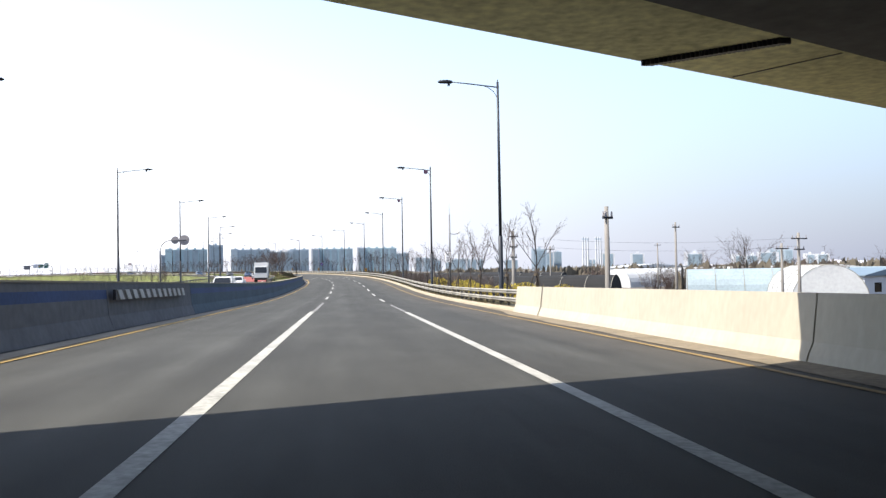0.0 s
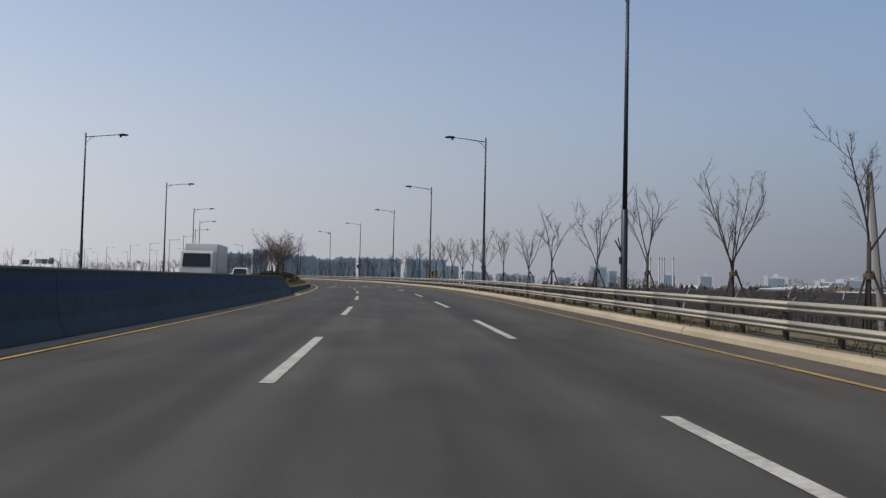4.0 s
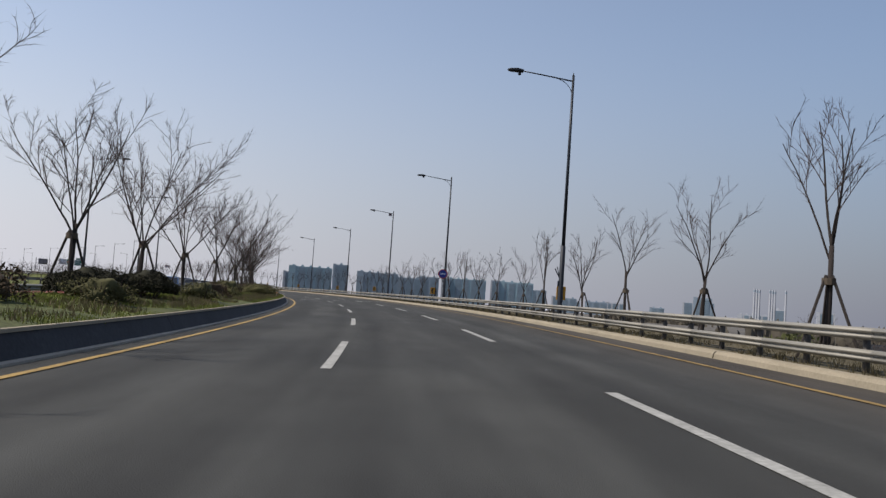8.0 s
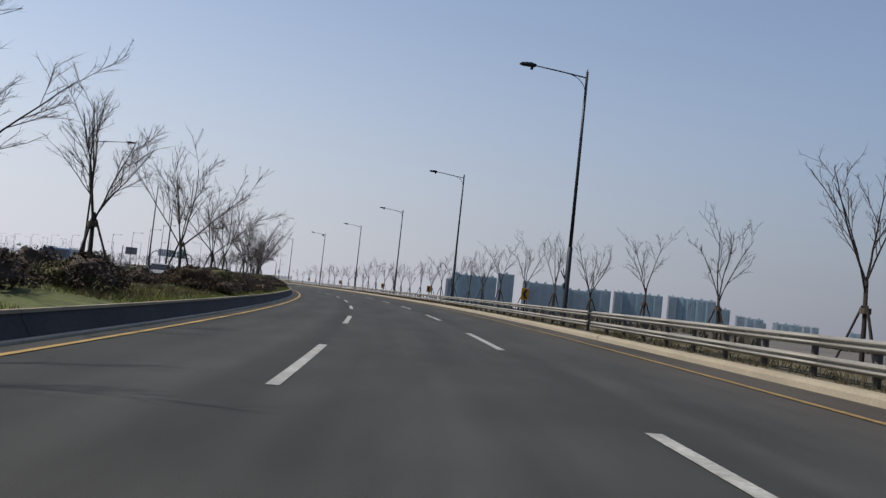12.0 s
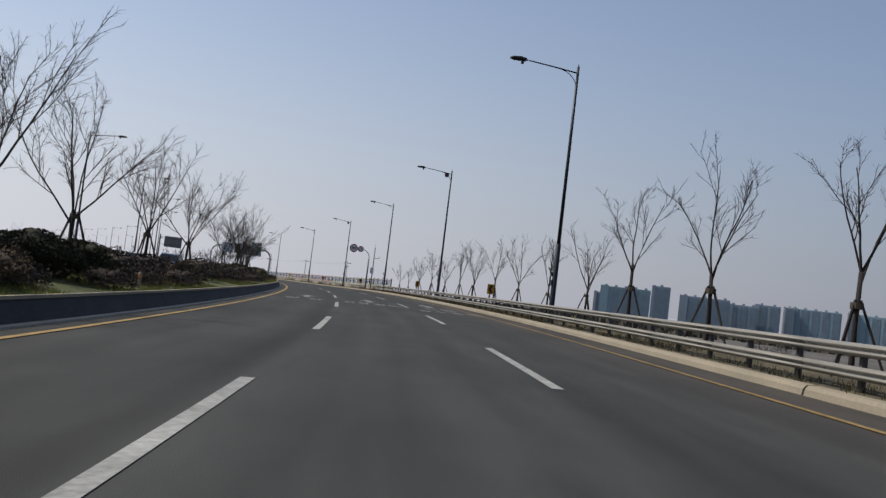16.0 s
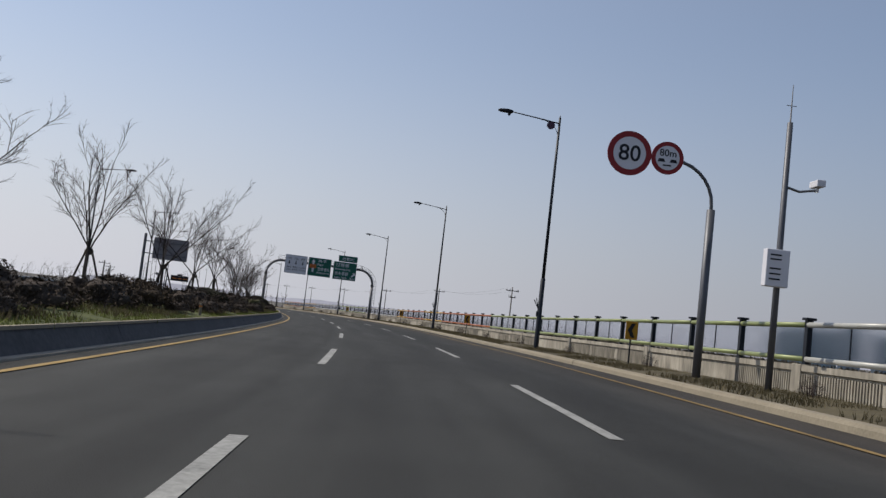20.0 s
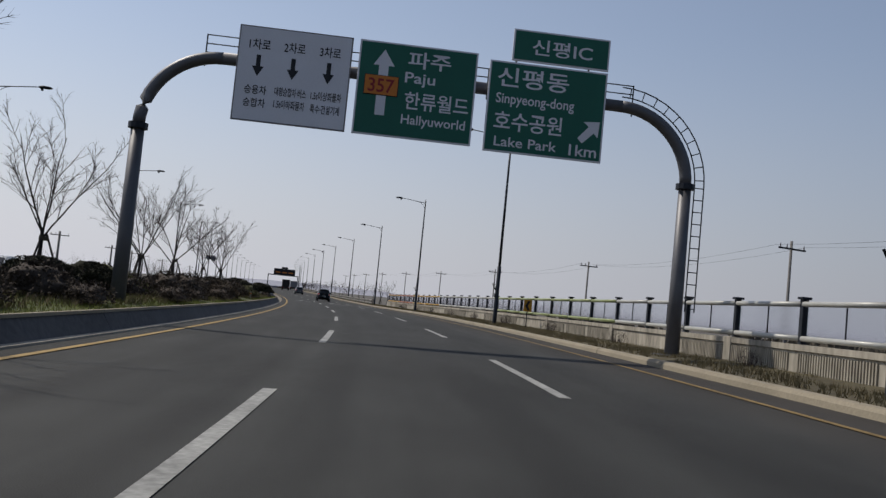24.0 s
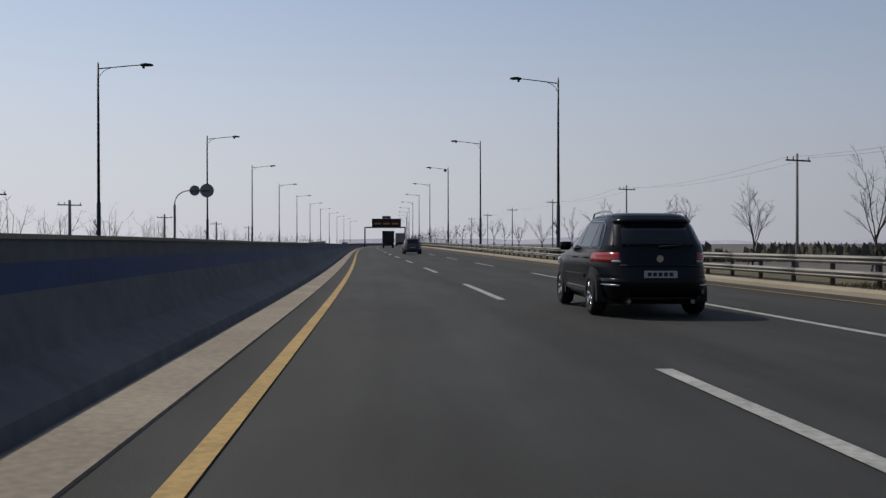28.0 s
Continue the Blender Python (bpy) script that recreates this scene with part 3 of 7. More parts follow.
LAMP_S = [37.4, 70.3, 104.3, 137.0, 170.5, 204.6, 239.0, 272.2, 306.2, 340.2, 376.0, 410.2, 445.0, 479.2, 513.4, 548.1, 582.8, 617.5, 652.2, 686.2, 720.2, 752.9, 783.9, 816.4, 849.6, 883.0, 916.0, 949.0, 982.0, 1015.0, 1048.0, 1081.0]
right_a = street_lamp(M(LAMP_S[0], 6.913), -1, "tall dark steel street lamp with arm over the road")
right_b = street_lamp(M(LAMP_S[1], 6.913), -1, "tall dark steel street lamp with a round disc on its arm", True)
left_a = street_lamp(M(38.5, -18.9), 1, "tall dark street lamp beyond the opposite carriageway")
for i, s in enumerate(LAMP_S[2:], 2):
    copy_thing(right_b if i in (2, 7, 12, 14, 22) else right_a, M(s, 6.913))
LEFT_S = [72.0, 105.5, 140.0, 173.0, 210.0, 242.5, 275.0, 312.0, 343.0, 380.0, 413.0, 450.0, 483.0, 516.0, 550.5, 587.0, 619.5, 652.5, 685.5, 718.0, 749.0, 778.0, 811.0, 844.0, 877.0, 910.0, 943.0, 976.0, 1009.0, 1042.0]


def outer(s):
    """Offset of the lamps beyond the opposite carriageway."""
    return float(np.interp(s, [0, 72, 105, 140, 175, 210, 450, 550, 620, 685, 718, 780, 1100], [-18.8, -19.4, -20.2, -20.9, -21.3, -22.0, -22.4, -22.0, -21.0, -19.2, -18.6, -17.8, -17.4]))


for s in LEFT_S:
    copy_thing(left_a, M(s, outer(s)))

# ---- guardrails ----
def w_beam(length):
    """W-shaped steel beam along y."""
    prof = [(0.0, -0.155), (0.045, -0.12), (0.075, -0.085), (0.075, -0.055), (0.02, -0.02), (0.02, 0.02), (0.075, 0.055), (0.075, 0.085), (0.045, 0.12), (0.0, 0.155)]
    bm = bmesh.new()
    prof = [(x, z * 0.66) for x, z in prof]
    a = [bm.verts.new((-x, 0, z)) for x, z in prof]
    b = [bm.verts.new((-x, length, z)) for x, z in prof]
    a2 = [bm.verts.new((-x + 0.008, 0, z)) for x, z in prof]
    b2 = [bm.verts.new((-x + 0.008, length, z)) for x, z in prof]
    for i in range(len(prof) - 1):
        bm.faces.new((a[i], a[i + 1], b[i + 1], b[i]))
        bm.faces.new((a2[i + 1], a2[i], b2[i], b2[i + 1]))
    for q, r in ((a, a2), (b2, b)):
        for i in range(len(prof) - 1):
            bm.faces.new((q[i + 1], q[i], r[i], r[i + 1]))
    bm.faces.new((a[-1], a2[-1], b2[-1], b[-1]))
    bm.faces.new((a2[0], a[0], b[0], b2[0]))
    return mesh_of(bm, "rail", STEEL, True)


def post_mesh(h):
    bm = bmesh.new()
    tube(bm, [(0, 0, -0.5), (0, 0, h - 0.01), (0, 0, h)], [0.062, 0.062, 0.03], 10)
    return mesh_of(bm, "post", POST, True)


def blockout_mesh():
    bm = bmesh.new()
    box(bm, -0.13, -0.04, -0.06, 0.06, -0.15, 0.15, 0.01)
    return mesh_of(bm, "spacer", POST)


RAIL4, POST_M, SPACER = w_beam(4.0), post_mesh(0.72), blockout_mesh()


def guardrail(s0, s1, e, tiers, label, flip=False, spacing=2.0, base=0.15):
    ob = root("guardrail", Matrix(), label, "guardrail", kind="structure")
    n = int((s1 - s0) * U / 4.0)
    for i in range(n):
        s = s0 + i * 4.0 / U
        nxt = s + 4.0 / U
        for up in tiers:
            a, b = P(s, e, up + base), P(nxt, e, up + base)
            rot = (b - a).to_track_quat("Y", "Z").to_matrix().to_4x4()
            part("rail", None, None, ob, m=Matrix.Translation(a) @ rot @ Matrix.Diagonal((-1 if flip else 1, (b - a).length / 4.0 * 1.004, 1, 1)), me=RAIL4)
        for k in range(int(round(4.0 / spacing))):
            sp = s + k * spacing / U + 0.4
            q = part("post", None, None, ob, m=M(sp, e + (-0.11 if flip else 0.11), base - 0.02), me=POST_M)
    return ob


TIERS = (0.66, 0.30)
guardrail(28.9, 118.0, 6.3, TIERS, "double galvanised steel guardrail on posts beside the kerb")
guardrail(118.0, 300.0, 6.3, TIERS, "double galvanised steel guardrail on posts beside the kerb")
guardrail(300.0, 484.0, 6.3, TIERS, "double galvanised steel guardrail on posts beside the kerb")
guardrail(683.5, 860.0, 6.3, TIERS, "double galvanised steel guardrail on posts beside the kerb")
guardrail(126.0, 640.0, -11.0, (0.62,), "single steel guardrail along the opposite carriageway", True, 4.0)
guardrail(-40.0, 760.0, -23.2, (0.62,), "single steel guardrail on the far side of the opposite carriageway", False, 4.0, 0.0)

# ---- bare trees with tripod stakes ----
def bare_tree(seed, spread, limbs, boughs, twigs, fork=1.75, height=5.0, branchlets=5):
    """One leafless vase-shaped tree, height metres tall: trunk part with its limbs, crown part of boughs, branchlets and fine twigs."""
    rng = random.Random(seed)
    trunk, crown = bmesh.new(), bmesh.new()

    def bar(bm, p, d, length, r0, r1, n, sides, wander, lift):
        pts, rad = [p], [r0]
        for i in range(n):
            d = (d + Vector((rng.uniform(-1, 1), rng.uniform(-1, 1), rng.uniform(-0.6, 0.6))) * wander + Vector((0, 0, lift))).normalized()
            pts.append(pts[-1] + d * length / n)
            rad.append(r0 + (r1 - r0) * (i + 1) / n)
        tube(bm, pts, rad, sides, cap=False)
        return pts, rad, d

    def spot(pts, rad, t):
        n = len(pts) - 1
        i = min(int(t * n), n - 1)
        k = t * n - i
        return pts[i].lerp(pts[i + 1], k), rad[i] + (rad[i + 1] - rad[i]) * k, (pts[i + 1] - pts[i]).normalized()

    def fork_off(d, wide):
        a = rng.uniform(0, 6.283)
        x = d.orthogonal().normalized()
        side = x * math.cos(a) + d.cross(x) * math.sin(a)
        return (d + side * wide * rng.uniform(0.6, 1.3) + Vector((0, 0, 0.1))).normalized()

    def needle(p, d, length, r):
        x = d.orthogonal().normalized() * r
        y = d.cross(x)
        base = [crown.verts.new(p + x), crown.verts.new(p - x * 0.5 + y * 0.87), crown.verts.new(p - x * 0.5 - y * 0.87)]
        tip = crown.verts.new(p + d * length)
        for k in range(3):
            crown.faces.new((base[k], base[(k + 1) % 3], tip))

    def feather(pts, rad, count, length):
        for _ in range(count):
            q, r, d = spot(pts, rad, rng.uniform(0.3, 1.0))
            needle(q, fork_off(d, 0.72), length * rng.uniform(0.6, 1.5), max(r * 0.6, 0.0038))

    lean = Vector((rng.uniform(-0.06, 0.06), rng.uniform(-0.06, 0.06), 1)).normalized()
    top = lean * fork
    r0 = 0.05
    tube(trunk, [Vector((0, 0, -0.4)), Vector((0, 0, 0.05)), top * 0.5 + Vector((rng.uniform(-0.04, 0.04), 0, 0)), top], [r0 * 1.35, r0 * 1.2, r0, r0 * 0.9], 9)
    a0 = rng.uniform(0, 6.28)
    for k in range(limbs):
        a = a0 + k * 2 * math.pi / limbs + rng.uniform(-0.5, 0.5)
        tilt = min(spread * rng.uniform(0.6, 1.2), 0.76) if k else spread * 0.25
        d = Vector((math.cos(a) * math.sin(tilt), math.sin(a) * math.sin(tilt), math.cos(tilt)))
        long = (height - fork) * rng.uniform(0.7, 1.02)
        lp, lr, ld = bar(trunk, top - lean * rng.uniform(0, 0.35), d, long, r0 * rng.uniform(0.44, 0.6), 0.009, 8, 5, 0.075, 0.012)
        feather(lp[4:], lr[4:], twigs, 0.28)
        for b in range(boughs):
            q, r, bd = spot(lp, lr, 0.16 + 0.8 * (b + rng.random()) / boughs)
            bp, br, _ = bar(crown, q, fork_off(bd, 0.5), long * rng.uniform(0.26, 0.5), r * 0.6, 0.006, 5, 4, 0.11, 0.02)
            feather(bp, br, twigs, 0.26)
            for c in range(branchlets):
                q2, r2, d2 = spot(bp, br, 0.2 + 0.78 * (c + rng.random()) / branchlets)
                cp, cr, _ = bar(crown, q2, fork_off(d2, 0.55), long * rng.uniform(0.1, 0.22), max(r2 * 0.7, 0.006), 0.004, 3, 3, 0.17, 0.01)
                feather(cp, cr, twigs, 0.2)
    peak = max(v.co.z for q in (trunk, crown) for v in q.verts)
    for q in (trunk, crown):
        for v in q.verts:
            if v.co.z > fork:
                v.co.z = fork + (v.co.z - fork) * (height - fork) / (peak - fork)
    return mesh_of(trunk, "trunk", BARK, True), mesh_of(crown, "crown", TWIG)


def stake_mesh():
    bm = bmesh.new()
    tube(bm, [(0.62, 0, -0.35), (0.05, 0, 1.2)], 0.023, 6)
    return mesh_of(bm, "stake", STAKE)


def tie_mesh():
    bm = bmesh.new()
    tube(bm, [(0, 0, 1.06), (0, 0, 1.16)], 0.1, 10)
    return mesh_of(bm, "tie", mat("tie_fibre", (0.10, 0.08, 0.06), 0.95))


STAKE_M, TIE_M = stake_mesh(), tie_mesh()


def tree_thing(meshes, m, label, group, stakes=3, tall=1.22):
    ob = root("tree", m, label, "tree", group)
    part("trunk", None, None, ob, me=meshes[0])
    part("crown", None, None, ob, "fine bare twigs", me=meshes[1])
    for k in range(stakes):
        part("stake", None, None, ob, m=Matrix.Rotation(k * 2 * math.pi / stakes + 0.5, 4, "Z") @ Matrix.Scale(tall, 4), me=STAKE_M)
    part("tie", None, None, ob, m=Matrix.Scale(tall, 4), me=TIE_M)
    return ob


SMALL = [tree_thing(bare_tree(11 + k, sp * 1.12, n, b, 4, f), M(20, 30 + 3 * k), "young bare roadside tree held by dark wooden stakes", "bare trees along the verge") for k, (sp, n, b, f) in enumerate([(0.46, 4, 4, 1.75), (0.36, 4, 4, 2.0), (0.58, 5, 3, 1.65), (0.30, 5, 4, 1.7), (0.66, 4, 4, 1.6), (0.42, 3, 5, 2.1), (0.5, 5, 4, 1.8)])]
TALL = [tree_thing(bare_tree(41 + k, sp * 1.12, n, b + 1, 5, f, branchlets=6), M(20, 55 + 3 * k), "tall bare tree in the median held by wooden stakes", "bare trees in the median", 3, 1.2) for k, (sp, n, b, f) in enumerate([(0.52, 5, 5, 1.6), (0.7, 5, 5, 1.45), (0.4, 5, 6, 1.7), (0.58, 6, 5, 1.4), (0.74, 5, 5, 1.5)])]
rs = [34.1, 41.8, 48.5, 54.3, 59.7, 66.6, 71.8, 77.7, 85.1, 92.2, 98.4, 105.5, 112.0, 119.0, 126.5, 133.6, 140.5, 146.5, 153.2, 159.9, 167.1, 173.4, 180.1, 184.8, 191.5, 198.0, 203.8, 211.0, 216.8, 223.2, 229.6, 235.9, 242.6, 249.4, 255.6, 261.2, 267.5, 273.8, 280.0, 286.3, 292.5, 299.6, 305.5, 312.3, 318.7, 325.2, 331.6, 338.0, 344.4, 350.8, 357.2, 363.5, 369.8, 376.0, 383.6, 390.3, 396.6, 402.9, 409.1, 415.4, 421.8, 428.6, 434.8, 441.0, 447.6, 454.3, 461.0, 468.4, 473.9]
# heights, in metres, of the trees at some of those places
TALLNESS = {71.8: 4.1, 77.7: 4.2, 85.1: 4.6, 159.9: 5.0, 167.1: 5.4, 173.4: 5.4, 180.1: 4.3, 184.8: 5.4, 191.5: 4.7, 198.0: 4.7, 203.8: 4.2, 211.0: 4.6, 216.8: 3.8, 223.2: 4.1, 235.9: 4.7, 242.6: 4.7, 249.4: 4.8, 261.2: 4.2, 267.5: 5.1, 273.8: 4.0, 280.0: 4.9, 286.3: 4.2, 292.5: 3.7, 299.6: 3.8, 305.5: 3.9, 369.8: 4.1, 376.0: 4.4, 383.6: 4.7, 390.3: 4.7, 396.6: 5.4, 402.9: 5.4, 409.1: 4.3, 415.4: 4.1, 421.8: 4.5, 468.4: 3.1, 473.9: 3.6}
rng = random.Random(5)
for i, s in enumerate(rs):
    k = (i * 5 + i // 4) % len(SMALL)
    copy_thing(SMALL[k], M(s, 7.75 + rng.uniform(-0.15, 0.3), 0.2, rng.uniform(0, 360), (TALLNESS[s] if s in TALLNESS else rng.uniform(4.1, 4.8)) / 4.6))
for s in [693.0, 700.5, 707.0, 720.0, 728.0] + list(np.arange(737, 1090, 8.5)):
    copy_thing(SMALL[rng.randrange(len(SMALL))], M(s + rng.uniform(-0.3, 0.3), 9.4 + rng.uniform(-0.2, 0.3), -0.2, rng.uniform(0, 360), rng.uniform(0.72, 0.92)))
ls = [158.5, 173.9, 182.5, 192.3, 201.1, 209.5, 218.1, 226.7, 236.8, 247.0, 257.0, 263.0, 269.9, 279.0, 287.6, 297.2, 309.6, 318.9, 325.0, 335.9, 345, 354, 364, 374, 384.5, 394.2, 402, 409.3, 421, 437.0, 447.7, 457, 466.8, 473.5, 482.0, 492.1, 502, 511, 519.8, 529.8, 540.2, 551, 562, 573, 583, 593.2, 603.9, 612.2, 622.5, 632.0]
for i, s in enumerate(ls):
    tall = float(np.interp(s, [160, 174, 200, 215, 260, 300, 380, 400, 430, 460, 480, 510, 575, 632], [4.1, 5.8, 6.7, 6.5, 6.3, 6.0, 5.6, 6.2, 5.2, 6.0, 4.9, 5.5, 5.0, 5.2]))
    copy_thing(TALL[(i * 3 + i // 3) % len(TALL)], M(s, -6.9 if i == 0 else -9.3 + rng.uniform(-0.3, 0.3), 0.55, rng.uniform(0, 360), tall / 4.45 * rng.uniform(0.93, 1.06)))
FAR, TREES_TO_DROP = [], SMALL + TALL
for k, (sp, n) in enumerate(((0.4, 4), (0.55, 4), (0.7, 5), (0.5, 5), (0.62, 4))):
    trunk_m, crown_m = bare_tree(71 + k, sp, n, 3, 2, 1.4, branchlets=3)
    ob = root("tree", M(20, 75 + 3 * k), "bare leafless tree across the fields", "tree", "bare trees beyond the road")
    part("trunk", None, None, ob, me=trunk_m)
    part("crown", None, None, ob, "fine bare twigs", me=crown_m)
    FAR.append(ob)
BROAD = []
for k in range(2):
    trunk_m, crown_m = bare_tree(81 + k, 0.85, 7, 7, 5, 1.0, branchlets=6)
    ob = root("tree", M(20, 95 + 3 * k), "broad old leafless tree in brown twig across the fields", "tree", "bare trees beyond the road")
    part("trunk", None, None, ob, me=trunk_m)
    part("crown", None, None, ob, "thick mass of bare twigs", me=crown_m)
    BROAD.append(ob)
TREES_TO_DROP += FAR + BROAD

# ---- lettering ----
def outline(body):
    return LETTERS[body]


def on_sign(body, x0, x1, z0, z1, y, material, parent, name="lettering"):
    co, fs = outline(body)
    me = bpy.data.meshes.new(name)
    me.from_pydata([(x0 + u * (x1 - x0), y, z0 + v * (z1 - z0)) for u, v in co], [], fs)
    me.materials.append(material)
    return part(name, None, None, parent, me=me)


def on_road(body, s0, s1, e0, e1, parent, name="lettering"):
    co, fs = outline(body)
    me = bpy.data.meshes.new(name)
    me.from_pydata([P(s0 + v * (s1 - s0), e0 + u * (e1 - e0), 0.016) for u, v in co], [], fs)
    me.materials.append(PAINT_M)
    return part(name, None, None, parent, me=me)


def road_shape(pts, parent, name):
    me = bpy.data.meshes.new(name)
    me.from_pydata([P(s, e, 0.016) for s, e in pts], [], [tuple(range(len(pts)))])
    me.materials.append(PAINT_M)
    return part(name, None, None, parent, me=me)


def road_arrow(s, e, length, parent):
    head = length * 0.45
    road_shape([(s, e - 0.16), (s, e + 0.16), (s + length - head, e + 0.16), (s + length, e), (s + length - head, e - 0.16)], parent, "arrow_shaft")
    road_shape([(s + length - head - 0.25, e - 0.52), (s + length - head, e - 0.16), (s + length, e)], parent, "arrow_head")
    road_shape([(s + length, e), (s + length - head, e + 0.16), (s + length - head - 0.25, e + 0.52)], parent, "arrow_head")


def destination_set(s, lane3=True, shift=0.0):
    ob = root("road_marking", Matrix(), "white painted lane destinations and arrows on asphalt", "road marking", "painted lane destinations", kind="structure")
    on_road("일", s, s + 2.4, -4.36, -3.65, ob)
    on_road("산", s, s + 2.4, -3.2, -2.48, ob)
    for k, ch in enumerate("한류월드"):
        on_road(ch, s - 0.05, s + 2.2, -1.45 + 0.745 * k, -0.81 + 0.745 * k, ob)
    road_arrow(s + 4.0, -3.35, 4.6, ob)
    road_arrow(s + 4.0, 0.05, 4.8, ob)
    road_arrow(s + 3.4, 3.3, 5.0, ob)
    if lane3:
        on_road("신", s + 0.0, s + 2.2, 2.55, 3.25, ob)
        on_road("평", s + 0.0, s + 2.2, 3.45, 4.2, ob)
        for k, ch in enumerate("호수공원"):
            on_road(ch, s - 4.1, s - 1.9, 2.02 + 0.72 * k, 2.62 + 0.72 * k, ob)
    return ob


destination_set(163.3)
destination_set(418.2)
destination_set(662.4)
eighty = root("road_marking", Matrix(), "white painted speed limit 80 repeated in three lanes", "road marking", kind="structure")
for e in (-3.35, -0.04, 3.2):
    on_road("8", 256.6, 258.6, e - 0.86, e - 0.22, eighty)
    on_road("0", 256.6, 258.6, e + 0.22, e + 0.88, eighty)

# ---- signs ----
GREEN = mat("green_sign_sheeting", (0.018, 0.16, 0.11), 0.5, vary=0.12, scale=0.8, bump=0)
SIGN_W = mat("white_sign_sheeting", (0.95, 0.95, 1.0), 0.5, vary=0.08, scale=0.8, bump=0)
SIGN_B = mat("black_sign_film", (0.02, 0.02, 0.025), 0.5, vary=0.1, bump=0)
SIGN_R = mat("red_sign_film", (0.36, 0.03, 0.035), 0.5, vary=0.15, bump=0)
SIGN_BL = mat("blue_sign_film", (0.03, 0.06, 0.32), 0.5, vary=0.15, bump=0)
SIGN_BACK = mat("sign_back_grey", (0.30, 0.285, 0.30), 0.6, 0.2, vary=0.15, bump=0)
ORANGE = mat("orange_sign_film", (0.8, 0.26, 0.04), 0.5, vary=0.1, bump=0)
AMBER = mat("amber_sign_film", (0.60, 0.30, 0.02), 0.5, vary=0.15, bump=0)


def panel(parent, name, x0, x1, z0, z1, face, border, y=0.0, label="", rim=0.05):
    bm = bmesh.new()
    box(bm, x0, x1, y, y + 0.06, z0, z1, 0.012)
    ob = part(name, bm, border, parent, label)
    bm = bmesh.new()
    box(bm, x0 + rim, x1 - rim, y - 0.006, y + 0.01, z0 + rim, z1 - rim)
    part("sheet", bm, face, ob)
    return ob


def arrow_plate(parent, pts, y, material):
    bm = bmesh.new()
    plate(bm, pts, y, y + 0.004)
    return part("arrow", bm, material, parent)


gantry = root("sign_gantry", M(593.0, 0.0), "grey steel gantry over the road carrying three direction signs", "gantry")
GANTRY = mat("dark_grey_gantry_steel", (0.17, 0.17, 0.18), 0.5, 0.4, vary=0.25, scale=1.5, bump=0.03)
xl, xr, zb = -7.62, 7.88, 7.33
BEND, KNEE = 2.08, 5.25
for x, sg in ((xl, 1), (xr, -1)):
    bm = bmesh.new()
    tube(bm, [(x, 0, -0.6), (x, 0, KNEE)], [0.22, 0.18], 12)
    post = part("column", bm, GANTRY, gantry, smooth=True)
    bm = bmesh.new()
    tube(bm, [(x, 0, KNEE - 0.13), (x, 0, KNEE + 0.03)], 0.27, 12)
    part("flange", bm, POLE, post)
    bm = bmesh.new()
    box(bm, x - 0.45, x + 0.45, -0.45, 0.45, -0.5, 0.35, 0.04)
    part("footing", bm, CONCRETE_D, post)
    bm = bmesh.new()
    tube(bm, [(x + sg * BEND * (1 - math.cos(a)), 0, KNEE + BEND * math.sin(a)) for a in np.linspace(0, math.pi / 2, 15)], 0.175, 12)
    part("bend", bm, GANTRY, gantry, smooth=True)
bm = bmesh.new()
tube(bm, [(xl + BEND, 0, zb), (0, 0, zb + 0.06), (xr - BEND, 0, zb)], 0.175, 12)
part("beam", bm, GANTRY, gantry, smooth=True)
for x0, x1 in ((-6.1, -5.0), (-2.2, 1.9), (1.3, 6.2)):
    bm = bmesh.new()
    for z in (zb - 0.05, zb + 0.2, zb + 0.45, zb + 0.7):
        tube(bm, [(x0, 0.28, z), (x1, 0.28, z)], 0.018, 5)
    for x in np.arange(x0, x1 + 0.01, (x1 - x0) / max(1, round((x1 - x0) / 0.9))):
        tube(bm, [(x, 0.28, zb - 0.2), (x, 0.28, zb + 0.72)], 0.022, 5)
    part("catwalk_rail", bm, POLE, gantry)
bm = bmesh.new()
for off in (0.28, 0.56):
    tube(bm, [(xr - BEND + (BEND + off) * math.sin(a), 0, KNEE + (BEND + off) * math.cos(a)) for a in np.linspace(0.0, math.pi / 2, 13)] + [(xr + off, 0, 1.6)], 0.02, 5)
for z in np.arange(1.7, KNEE, 0.35):
    tube(bm, [(xr + 0.28, 0, z), (xr + 0.56, 0, z)], 0.016, 5)
for a in np.linspace(0.1, 1.5, 10):
    tube(bm, [(xr - BEND + (BEND + 0.28) * math.sin(a), 0, KNEE + (BEND + 0.28) * math.cos(a)), (xr - BEND + (BEND + 0.56) * math.sin(a), 0, KNEE + (BEND + 0.56) * math.cos(a))], 0.016, 5)
part("ladder", bm, POLE, gantry)

